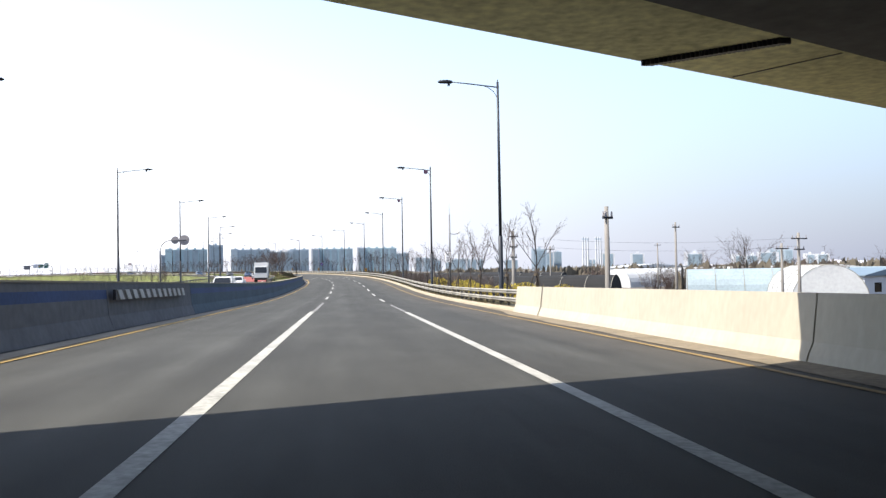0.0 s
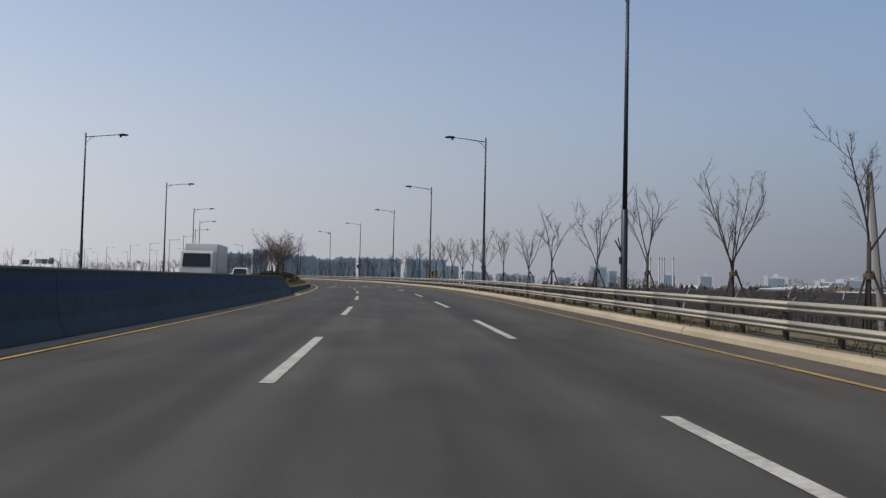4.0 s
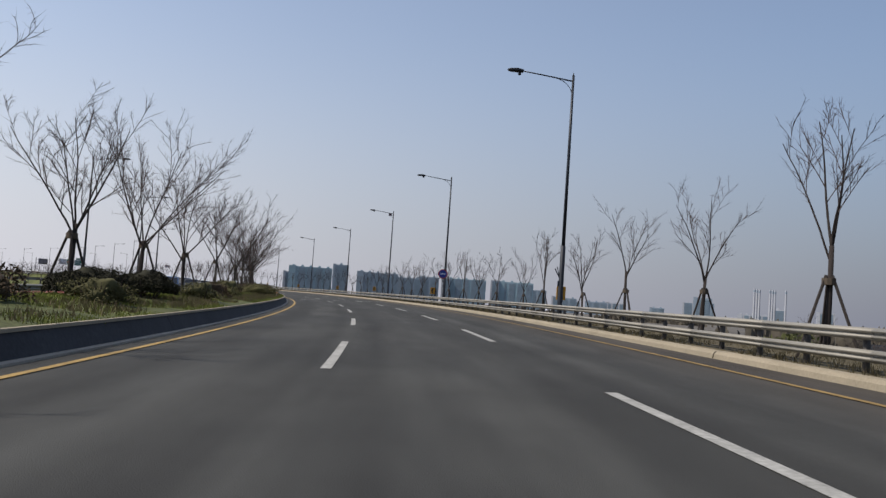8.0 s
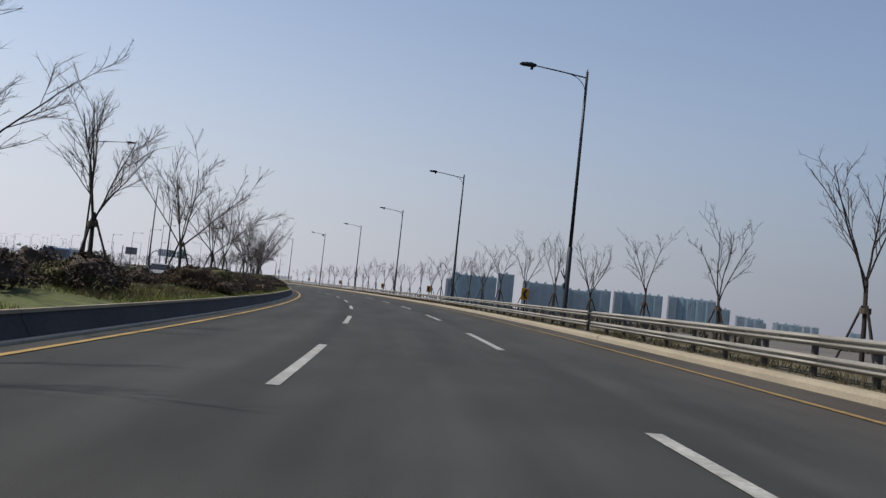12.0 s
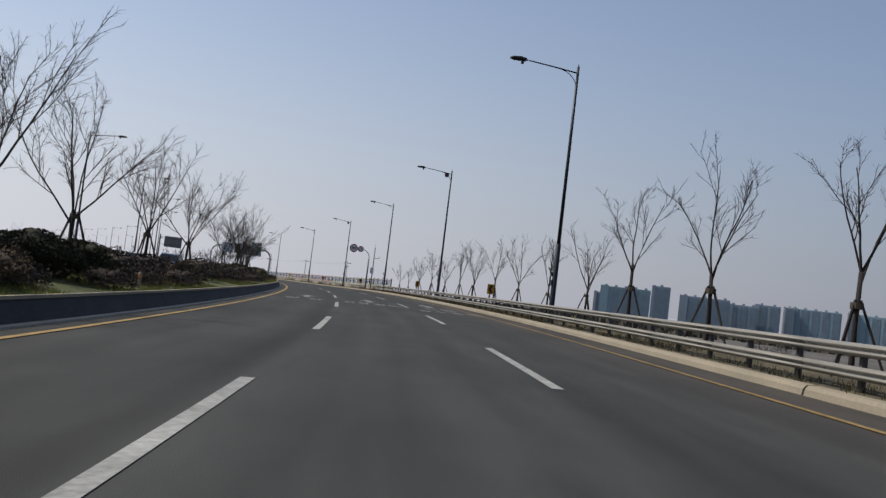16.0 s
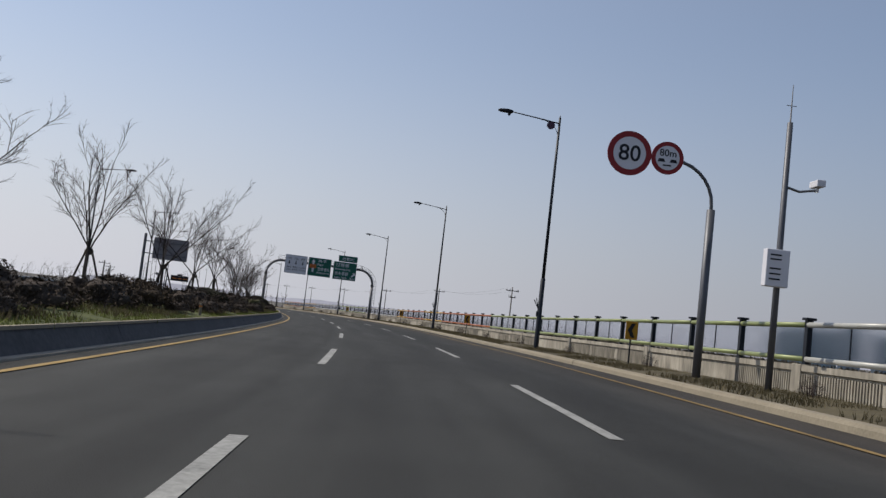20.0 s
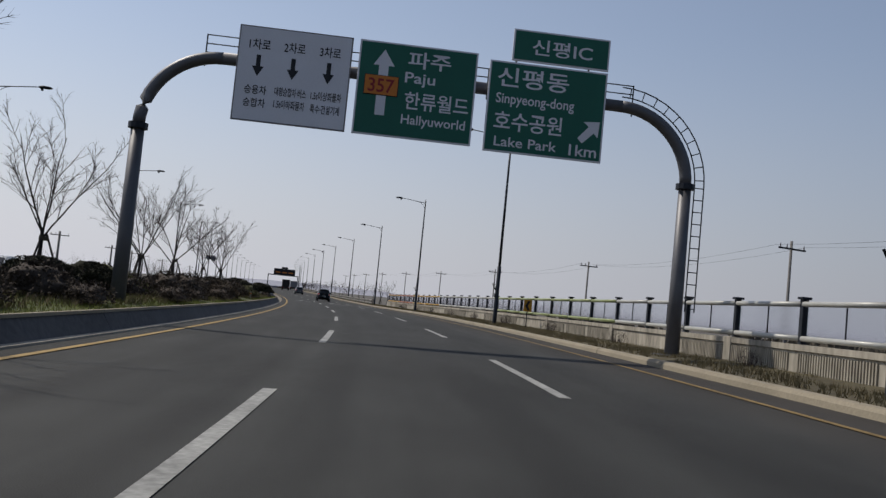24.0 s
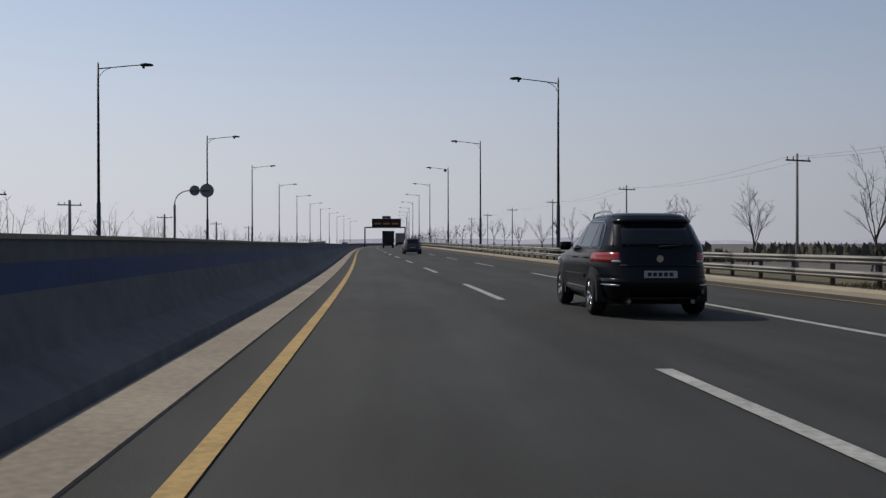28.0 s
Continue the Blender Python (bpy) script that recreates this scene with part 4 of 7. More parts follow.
# lane rule sign
w = panel(gantry, "sign_panel", -5.14, -2.02, 5.62, 8.28, SIGN_W, SIGN_BACK, -0.3, "white lane rule sign with black lettering", 0.04)
for k, (num, xm) in enumerate((("1차로", -4.55), ("2차로", -3.6), ("3차로", -2.62))):
    on_sign(num, xm - 0.29, xm + 0.29, 7.62, 7.92, -0.312, SIGN_B, w)
    arrow_plate(w, [(xm - 0.06, 7.48), (xm + 0.06, 7.48), (xm + 0.06, 7.16), (xm + 0.16, 7.16), (xm, 6.88), (xm - 0.16, 7.16), (xm - 0.06, 7.16)], -0.311, SIGN_B)
for txt, xm, z, hw in (("승용차", -4.55, 6.38, 0.3), ("승합차", -4.55, 6.02, 0.3), ("대형승합차·버스", -3.6, 6.4, 0.43), ("1.5t이하화물차", -3.6, 6.05, 0.42), ("1.5t이상화물차", -2.62, 6.4, 0.42), ("특수·건설기계", -2.62, 6.03, 0.4)):
    on_sign(txt, xm - hw, xm + hw, z, z + 0.25, -0.312, SIGN_B, w)
# straight-on sign
g1 = panel(gantry, "sign_panel", -1.83, 1.5, 5.62, 8.28, GREEN, SIGN_W, -0.3, "green direction sign with white lettering", 0.05)
arrow_plate(g1, [(-1.25, 6.2), (-0.98, 6.2), (-0.98, 7.6), (-0.82, 7.6), (-1.115, 8.05), (-1.41, 7.6), (-1.25, 7.6)], -0.311, SIGN_W)
sh = panel(g1, "route_shield", -1.62, -0.66, 6.75, 7.32, ORANGE, SIGN_B, -0.33, "orange route number plate", 0.02)
on_sign("357", -1.5, -0.78, 6.83, 7.22, -0.342, SIGN_R, sh)
for txt, x0, x1, z0, z1 in (("파주", -0.45, 0.75, 7.62, 8.1), ("Paju", -0.5, 0.35, 7.1, 7.5), ("한류월드", -0.45, 1.35, 6.45, 6.95), ("Hallyuworld", -0.5, 1.3, 5.95, 6.3)):
    on_sign(txt, x0, x1, z0, z1, -0.312, SIGN_W, g1)
# exit sign
g2 = panel(gantry, "sign_panel", 1.85, 5.25, 5.55, 8.15, GREEN, SIGN_W, -0.3, "green exit sign with white lettering", 0.05)
for txt, x0, x1, z0, z1 in (("신평동", 2.1, 4.15, 7.42, 7.98), ("Sinpyeong-dong", 2.1, 4.35, 6.86, 7.24), ("호수공원", 2.1, 4.05, 6.18, 6.72), ("Lake Park", 2.15, 3.95, 5.72, 6.0), ("1km", 4.3, 5.1, 5.68, 6.0)):
    on_sign(txt, x0, x1, z0, z1, -0.312, SIGN_W, g2)
arrow_plate(g2, [(4.52, 6.2), (4.66, 6.06), (4.98, 6.38), (5.1, 6.26), (5.13, 6.72), (4.67, 6.68), (4.82, 6.55)], -0.311, SIGN_W)
g3 = panel(gantry, "sign_panel", 2.45, 5.25, 8.2, 9.12, GREEN, SIGN_W, -0.3, "small green interchange name plate", 0.05)
on_sign("신평IC", 3.0, 4.75, 8.42, 8.88, -0.312, SIGN_W, g3)
bm = bmesh.new()
for x in (-4.6, -2.7, -1.2, 0.9, 2.6, 4.7):
    tube(bm, [(x, -0.2, 6.0), (x, -0.2, 8.3)], 0.03, 5)
part("sign_strut", bm, POLE, gantry)

# speed sign on a bent arm, and camera mast
sp = root("speed_sign", M(496.6, 7.42, 0.1), "speed limit 80 and spacing signs on a bent grey pole", "road sign")
bm = bmesh.new()
tube(bm, [(0, 0, -0.5), (0, 0, 4.75)], 0.115, 12)
part("pole", bm, GREY_POLE, sp, smooth=True)
bm = bmesh.new()
tube(bm, [(0, 0, 4.7)] + [(-1.15 * (1 - math.cos(a)), 0, 4.85 + 1.15 * math.sin(a)) for a in np.linspace(0, math.pi / 2, 8)] + [(-2.8, 0, 6.02)], 0.05, 8)
part("arm", bm, GREY_POLE, sp, smooth=True)
for cx, r, big in ((-2.48, 0.62, True), (-1.4, 0.46, False)):
    bm = bmesh.new()
    disc(bm, r, -0.1, -0.07, cx, 6.02)
    d = part("sign_disc", bm, SIGN_R, sp, "round red rimmed sign")
    bm = bmesh.new()
    disc(bm, r * 0.74, -0.106, -0.09, cx, 6.02)
    part("sheet", bm, SIGN_W, d)
    if big:
        on_sign("80", cx - 0.31, cx + 0.31, 5.8, 6.26, -0.112, SIGN_B, d)
    else:
        on_sign("80m", cx - 0.24, cx + 0.24, 6.06, 6.26, -0.112, SIGN_B, d)
        for x in (-0.17, 0.17):
            arrow_plate(d, [(cx + x - 0.11, 5.9), (cx + x + 0.11, 5.9), (cx + x + 0.07, 5.99), (cx + x - 0.07, 5.99)], -0.112, SIGN_B)
        arrow_plate(d, [(cx - 0.12, 5.79), (cx + 0.12, 5.79), (cx + 0.12, 5.83), (cx - 0.12, 5.83)], -0.112, SIGN_B)


def camera_mast(m, label):
    ob = root("camera_mast", m, label, "traffic mast", "camera masts")
    bm = bmesh.new()
    tube(bm, [(0, 0, -0.5), (0, 0, 6.2), (0, 0, 6.21), (0, 0, 7.1)], [0.08, 0.065, 0.02, 0.008], 10)
    part("mast", bm, GREY_POLE, ob, smooth=True)
    bm = bmesh.new()
    tube(bm, [(0, 0, 4.7), (0.35, 0, 4.62), (0.75, 0, 4.7)], 0.03, 6)
    part("arm", bm, GREY_POLE, ob)
    bm = bmesh.new()
    box(bm, 0.66, 0.86, -0.22, 0.18, 4.76, 4.92, 0.02)
    tube(bm, [(0.76, 0, 4.66), (0.76, 0, 4.8)], 0.05, 8)
    part("video_unit", bm, SIGN_W, ob, "white weatherproof housing")
    bm = bmesh.new()
    box(bm, -0.42, 0.12, -0.3, -0.08, 2.35, 3.2, 0.02)
    cab = part("control_box", bm, SIGN_W, ob, "white metal control box")
    bm = bmesh.new()
    for z in (2.5, 2.62, 2.74, 2.95, 3.05):
        box(bm, -0.34, -0.08, -0.31, -0.295, z, z + 0.035)
    part("louvre", bm, SIGN_B, cab)
    bm = bmesh.new()
    tube(bm, [(-0.12, 0, 6.6), (0.12, 0, 6.6)], 0.008, 4)
    part("antenna", bm, GREY_POLE, ob)
    return ob


mast = camera_mast(M(492.8, 7.48, 0.2), "grey steel mast with video unit and white control box")
copy_thing(mast, M(69.2, 8.35, 0.1, 0, 1.13))


def chevron(s, e, up=0.15, name="chevron_sign"):
    ob = root(name, M(s, e, up, 8), "amber and black bend warning board on a short post", "road sign", "bend warning boards")
    bm = bmesh.new()
    tube(bm, [(0, 0, -0.5), (0, 0, 1.0)], 0.03, 8)
    part("post", bm, POLE, ob)
    bm = bmesh.new()
    box(bm, -0.23, 0.23, -0.05, -0.02, 0.98, 1.62, 0.01)
    pl = part("board", bm, AMBER, ob)
    arrow_plate(pl, [(0.13, 1.05), (-0.02, 1.05), (-0.16, 1.3), (-0.02, 1.55), (0.13, 1.55), (0.0, 1.3)], -0.056, SIGN_B)
    return ob


first = chevron(167.6, 6.85)
for s in (205.5, 246.0, 284.0, 315.7, 354.2, 387.2, 425.7, 458.0):
    copy_thing(first, M(s, 7.15, 0.15, 8))
for s in (503.0, 537.5, 572.0, 613.3):
    copy_thing(first, M(s, 7.7, 0.1, 8))

moto = root("no_entry_disc", M(238.75, 6.68, 0.0), "round blue and red prohibition sign on a lamp pole", "road sign")
bm = bmesh.new()
disc(bm, 0.42, -0.06, -0.03, 0, 2.95)
d = part("sign_disc", bm, SIGN_R, moto)
bm = bmesh.new()
disc(bm, 0.34, -0.066, -0.05, 0, 2.95)
part("sheet", bm, SIGN_BL, d)
on_sign("주정차금지", -0.26, 0.26, 2.89, 3.02, -0.072, SIGN_W, d)
bm = bmesh.new()
tube(bm, [(0.0, 0, 2.75), (0.24, 0.1, 2.75)], 0.02, 5)
tube(bm, [(0.0, 0, 3.1), (0.24, 0.1, 3.1)], 0.02, 5)
part("clamp", bm, POLE, moto)

# back of the opposite carriageway's signs
def sign_back(s, e, up, w, h, label, tall):
    ob = root("direction_sign", M(s, e, up, 0), label, "road sign", "signs seen from behind")
    bm = bmesh.new()
    tube(bm, [(-w / 2 - 1.0, 0, -1.5), (-w / 2 - 1.0, 0, tall + h / 2 + 0.3)], 0.16, 10)
    part("post", bm, GREY_POLE, ob)
    bm = bmesh.new()
    box(bm, -w / 2, w / 2, 0.0, 0.06, tall - h / 2, tall + h / 2, 0.02)
    pl = part("sign_panel", bm, SIGN_BACK, ob, "bare grey back of a sign panel")
    bm = bmesh.new()
    for z in (tall - h * 0.28, tall + h * 0.28):
        box(bm, -w / 2 - 1.0, w / 2 - 0.1, -0.07, -0.004, z - 0.05, z + 0.05)
    part("rail", bm, GREY_POLE, pl)
    return ob


sign_back(573.0, -18.0, 0, 3.9, 2.5, "bare grey back of a direction sign over the opposite lanes", 6.0)

# round signs over the opposite carriageway
def round_backs(s, e):
    ob = root("speed_sign", M(s, e), "two round signs on a bent pole seen from behind", "road sign", "signs seen from behind")
    bm = bmesh.new()
    tube(bm, [(0, 0, -0.5), (0, 0, 4.6)] + [(1.2 * (1 - math.cos(a)), 0, 4.7 + 1.2 * math.sin(a)) for a in np.linspace(0, math.pi / 2, 8)] + [(3.0, 0, 5.92)], [0.1, 0.1] + [0.05] * 9, 8)
    part("pole", bm, GREY_POLE, ob, smooth=True)
    for cx, r in ((2.75, 0.6), (1.7, 0.45)):
        bm = bmesh.new()
        disc(bm, r, 0.06, 0.1, cx, 5.92)
        part("sign_disc", bm, SIGN_BACK, ob)
    return ob


rb = round_backs(93.5, -20.3)
copy_thing(rb, M(742.0, -19.6))

# variable message gantry far ahead
vm = root("message_gantry", M(920.0, 0), "dark message board on a steel frame over the road", "gantry")
bm = bmesh.new()
for x in (-6.2, 6.3):
    tube(bm, [(x, 0, -0.5), (x, 0, 6.0)], 0.2, 8)
tube(bm, [(-6.2, 0, 5.9), (6.3, 0, 5.9)], 0.2, 8)
part("frame", bm, POLE, vm)
bm = bmesh.new()
box(bm, -4.0, 5.0, -0.5, 0.1, 6.1, 8.6, 0.05)
bd = part("message_board", bm, SIGN_B, vm)
bm = bmesh.new()
for k in range(3):
    box(bm, -3.2 + k * 2.7, -1.2 + k * 2.7, -0.52, -0.505, 6.8, 7.3)
part("unread_bar", bm, ORANGE, bd)
bm = bmesh.new()
box(bm, -0.8, 1.8, -0.4, 0.1, 8.65, 9.4, 0.05)
part("top_board", bm, SIGN_B, vm)

# ---- railing on a concrete parapet ----
RAIL_COL = {k: mat("railing_" + k, c, 0.4, 0.1, vary=0.15, scale=2, bump=0.02) for k, c in (("white", (0.56, 0.56, 0.52)), ("lime", (0.34, 0.39, 0.17)), ("yellow", (0.62, 0.36, 0.05)), ("orange", (0.50, 0.15, 0.05)))}
PANE = glass("railing_pane", (0.78, 0.80, 0.84), 0.12)
PAR = mat("parapet_concrete", (0.45, 0.41, 0.335), 0.92, vary=0.55, scale=0.7, fine=5, stretch=(1, 1, 0.3))


def rail_colour(s):
    for lim, c in ((491, "white"), (531, "lime"), (552, "orange"), (560, "yellow"), (571, "orange"), (577, "yellow"), (601, "white"), (624, "lime"), (645, "white"), (664, "yellow"), (672, "orange")):
        if s < lim:
            return c
    return "yellow"


fence = root("railing", Matrix(), "coloured pipe railing with clear panes on a concrete parapet", "railing", kind="structure")
bm = bmesh.new()
box(bm, -0.07, 0.07, -0.08, 0.08, 0.85, 1.93, 0.012)
POST_F = mesh_of(bm, "railing_post", POLE)
bm = bmesh.new()
box(bm, -0.12, 0.12, -0.13, 0.13, 1.93, 1.99, 0.015)
CAP_F = mesh_of(bm, "post_cap", POLE)
bm = bmesh.new()
for y in np.arange(0.25, 3.4, 0.11):
    box(bm, -0.2, -0.165, y, y + 0.05, 0.1, 0.68)
RIB = mesh_of(bm, "ribbed_panel", PAR)
bm = bmesh.new()
box(bm, -0.24, 0.2, -0.22, 0.22, -0.3, 0.9, 0.02)
PIL = mesh_of(bm, "pilaster", PAR)
PIPE = {}
for c, q in RAIL_COL.items():
    bm = bmesh.new()
    tube(bm, [(0, 0.05, 0), (0, 3.5, 0)], 0.065, 10)
    PIPE[c] = mesh_of(bm, "pipe", q, True)
bm = bmesh.new()
box(bm, 0.02, 0.035, 0.09, 3.45, 1.06, 1.86)
PANE_M = mesh_of(bm, "pane", PANE)
bm = bmesh.new()
tube(bm, [(0, 1.77, 1.05), (0, 1.77, 1.85)], 0.018, 6)
MULL = mesh_of(bm, "mullion", POLE)
BAY = 3.55
s = 483.4
i = 0
while s < 681.5:
    a, b = P(s, 8.5, 0), P(s + BAY / U, 8.5, 0)
    mm = Matrix.Translation(a) @ (b - a).to_track_quat("Y", "Z").to_matrix().to_4x4()
    c = rail_colour(s)
    part("railing_post", None, None, fence, m=M(s, 8.5), me=POST_F)
    part("post_cap", None, None, fence, m=M(s, 8.5), me=CAP_F)
    part("pipe", None, None, fence, m=mm @ Matrix.Translation((-0.05, 0, 1.82)), me=PIPE[c])
    part("pipe", None, None, fence, m=mm @ Matrix.Translation((-0.05, 0, 1.02)), me=PIPE[c])
    o = part("pane", None, None, fence, m=mm, me=PANE_M)
    o.visible_shadow = False
    part("mullion", None, None, fence, m=mm, me=MULL)
    if i % 3 == 0:
        part("pilaster", None, None, fence, m=M(s, 8.5), me=PIL)
    if i % 5 in (1, 2, 3):
        part("ribbed_panel", None, None, fence, m=mm, me=RIB)
    s += BAY / U
    i += 1
part("railing_post", None, None, fence, m=M(s, 8.5), me=POST_F)
part("post_cap", None, None, fence, m=M(s, 8.5), me=CAP_F)
sweep("parapet", 483.0, s + 0.4, [(8.35, -0.3), (8.35, 0.72), (8.3, 0.74), (8.3, 0.88), (8.68, 0.88), (8.7, -0.6)], PAR, closed=True, parent=fence, step=3.3)

# ---- overpass behind the start ----
ov = root("overpass", Matrix(), "concrete overpass deck crossing above the road", "bridge", kind="structure")
# light bounced off the road is put into this bright soffit colour
DECK = mat("bounce_lit_soffit", (0.9, 0.86, 0.5), 0.9, vary=0.45, scale=0.35, fine=6)
HD = 4.2


def deck_point(along, back, z):
    """A point of the deck: along its skewed front edge from the road's middle, and back from that edge."""
    d = Vector((1.0, 0.575, 0)).normalized()
    n = Vector((-0.575, 1.0, 0)).normalized()
    o = Vector((0, 6.24, 0)) + d * along - n * back
    return Vector((o.x, o.y, z))


def deck_slab(name, b0, b1, z0, z1, material, a0=-60, a1=60):
    bm = bmesh.new()
    v = [bm.verts.new(deck_point(a, b, z)) for z in (z0, z1) for a, b in ((a0, b0), (a1, b0), (a1, b1), (a0, b1))]
    for f in ((3, 2, 1, 0), (4, 5, 6, 7), (0, 1, 5, 4), (1, 2, 6, 5), (2, 3, 7, 6), (3, 0, 4, 7)):
        bm.faces.new([v[k] for k in f])
    bmesh.ops.recalc_face_normals(bm, faces=bm.faces[:])
    return part(name, bm, material, ov)


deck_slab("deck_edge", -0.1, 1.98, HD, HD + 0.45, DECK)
# shade of the deep underside is put into the girder's dark colour
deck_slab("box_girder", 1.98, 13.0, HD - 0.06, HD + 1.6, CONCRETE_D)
# unseen rear span, added to block sky light below the deck
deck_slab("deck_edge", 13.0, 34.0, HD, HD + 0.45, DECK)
# unseen upstand, its height chosen to shape the deck's cast shadow
deck_slab("edge_beam", -0.1, 0.25, HD + 0.45, HD + 2.75, CONCRETE)
jt = deck_slab("joint_strip", 0.0, 1.8, HD - 0.012, HD - 0.003, SIGN_B, 6.42, 6.46)
bm = bmesh.new()
for k in range(30):
    q = deck_point(4.42 + 0.02 * k, 0.0 + 0.062 * k, HD - 0.03)
    box(bm, q.x - 0.09, q.x + 0.09, q.y - 0.022, q.y + 0.022, q.z - 0.05, q.z + 0.03)
part("drip_grille", bm, SIGN_B, ov)
for a in (-26.0, 17.0):
    q = deck_point(a, 8.0, 0)
    bm = bmesh.new()
    tube(bm, [(q.x, q.y, GROUND - 1), (q.x, q.y, HD)], 1.1, 16)
    part("pier", bm, CONCRETE_D, ov)

# black and white hazard panel on the median barrier
hz = root("hazard_panel", Matrix(), "black and white striped hazard panel on the median barrier", "sign")
sweep("backing", 17.5, 26.3, [(-5.79, 0.74), (-5.79, 1.0), (-5.86, 1.0), (-5.86, 0.74)], SIGN_B, closed=True, step=1.5, parent=hz)
HATCH_W = mat("hazard_white", (0.55, 0.55, 0.53), 0.7, vary=0.3, scale=3)
for k in range(12):
    a = 17.6 + k * 0.72
    vs = [P(a + ds, -5.787 + x, z) for x in (0.012, -0.01) for ds, z in ((0.3, 0.745), (0.68, 0.745), (0.38, 0.995), (0.0, 0.995))]
    me = bpy.data.meshes.new("stripe")
    me.from_pydata([tuple(v) for v in vs], [], [(0, 1, 2, 3), (7, 6, 5, 4), (0, 4, 5, 1), (1, 5, 6, 2), (2, 6, 7, 3), (3, 7, 4, 0)])
    me.materials.append(HATCH_W)
    part("stripe", None, None, hz, me=me)

# ---- vehicles ----
TYRE = mat("tyre_rubber", (0.015, 0.015, 0.015), 0.9, vary=0.2, bump=0.1)
ALLOY = mat("alloy_rim", (0.5, 0.5, 0.52), 0.3, 0.9, vary=0.1, bump=0)
CARGLASS = mat("dark_car_glass", (0.008, 0.01, 0.013), 0.08, vary=0.05, bump=0, spec=0.4)
TRIM = mat("black_plastic_trim", (0.02, 0.02, 0.021), 0.6, vary=0.1, bump=0.02)
CHROME = mat("chrome_trim", (0.6, 0.6, 0.62), 0.18, 1.0, vary=0.05, bump=0)
TAIL = mat("red_lamp_lens", (0.38, 0.012, 0.012), 0.15, vary=0.1, bump=0, spec=0.6)
HEAD = mat("clear_lamp_lens", (0.55, 0.57, 0.6), 0.1, 0.3, vary=0.1, bump=0, spec=0.6)
PLATE = mat("number_plate_white", (0.55, 0.56, 0.55), 0.5, vary=0.05, bump=0)
PAINTS = {n: mat("car_paint_" + n, c, 0.22, 0.0, vary=0.06, scale=1, bump=0, spec=0.22) for n, c in (("black", (0.002, 0.003, 0.0045)), ("white", (0.62, 0.63, 0.64)), ("grey", (0.09, 0.095, 0.105)), ("blue", (0.05, 0.10, 0.20)), ("silver", (0.35, 0.36, 0.37)), ("red", (0.25, 0.02, 0.02)))}


def quadpanel(bm, pts, t):
    """A thin solid pane through four corners, t thick along its normal."""
    p = [Vector(q) for q in pts]
    n = (p[1] - p[0]).cross(p[3] - p[0]).normalized() * t
    a = [bm.verts.new(q) for q in p]
    b = [bm.verts.new(q + n) for q in p]
    bm.faces.new(a[::-1])
    bm.faces.new(b)
    for i in range(4):
        j = (i + 1) % 4
        bm.faces.new((a[i], a[j], b[j], b[i]))


def wheel_mesh(r, w):
    bm = bmesh.new()
    prof = [(0.62 * r, -w / 2), (0.9 * r, -w / 2), (r, -w * 0.3), (r, w * 0.3), (0.9 * r, w / 2), (0.62 * r, w / 2)]
    n = 24
    rings = [[bm.verts.new((x, q * math.cos(2 * math.pi * k / n), q * math.sin(2 * math.pi * k / n))) for q, x in prof] for k in range(n)]
    for k in range(n):
        for j in range(len(prof)):
            j2 = (j + 1) % len(prof)
            bm.faces.new((rings[k][j], rings[(k + 1) % n][j], rings[(k + 1) % n][j2], rings[k][j2]))
    bmesh.ops.recalc_face_normals(bm, faces=bm.faces[:])
    tyre = mesh_of(bm, "tyre", TYRE, True)
    bm = bmesh.new()
    tube(bm, [(-w * 0.42, 0, 0), (-w * 0.36, 0, 0)], 0.16 * r, 10)
    for k in range(5):
        a = 2 * math.pi * k / 5
        for da in (-0.16, 0.16):
            tube(bm, [(-w * 0.4, 0.12 * r * math.cos(a), 0.12 * r * math.sin(a)), (-w * 0.42, 0.62 * r * math.cos(a + da), 0.62 * r * math.sin(a + da))], 0.045 * r, 5)
    rr = [[bm.verts.new((x, q * math.cos(2 * math.pi * k / n), q * math.sin(2 * math.pi * k / n))) for q, x in ((0.66 * r, -w * 0.46), (0.58 * r, -w * 0.44), (0.56 * r, w * 0.2))] for k in range(n)]
    for k in range(n):
        for j in range(2):
            bm.faces.new((rr[k][j], rr[(k + 1) % n][j], rr[(k + 1) % n][j + 1], rr[k][j + 1]))
    rim = mesh_of(bm, "rim", ALLOY, True)
    return tyre, rim


WHEELS = {}


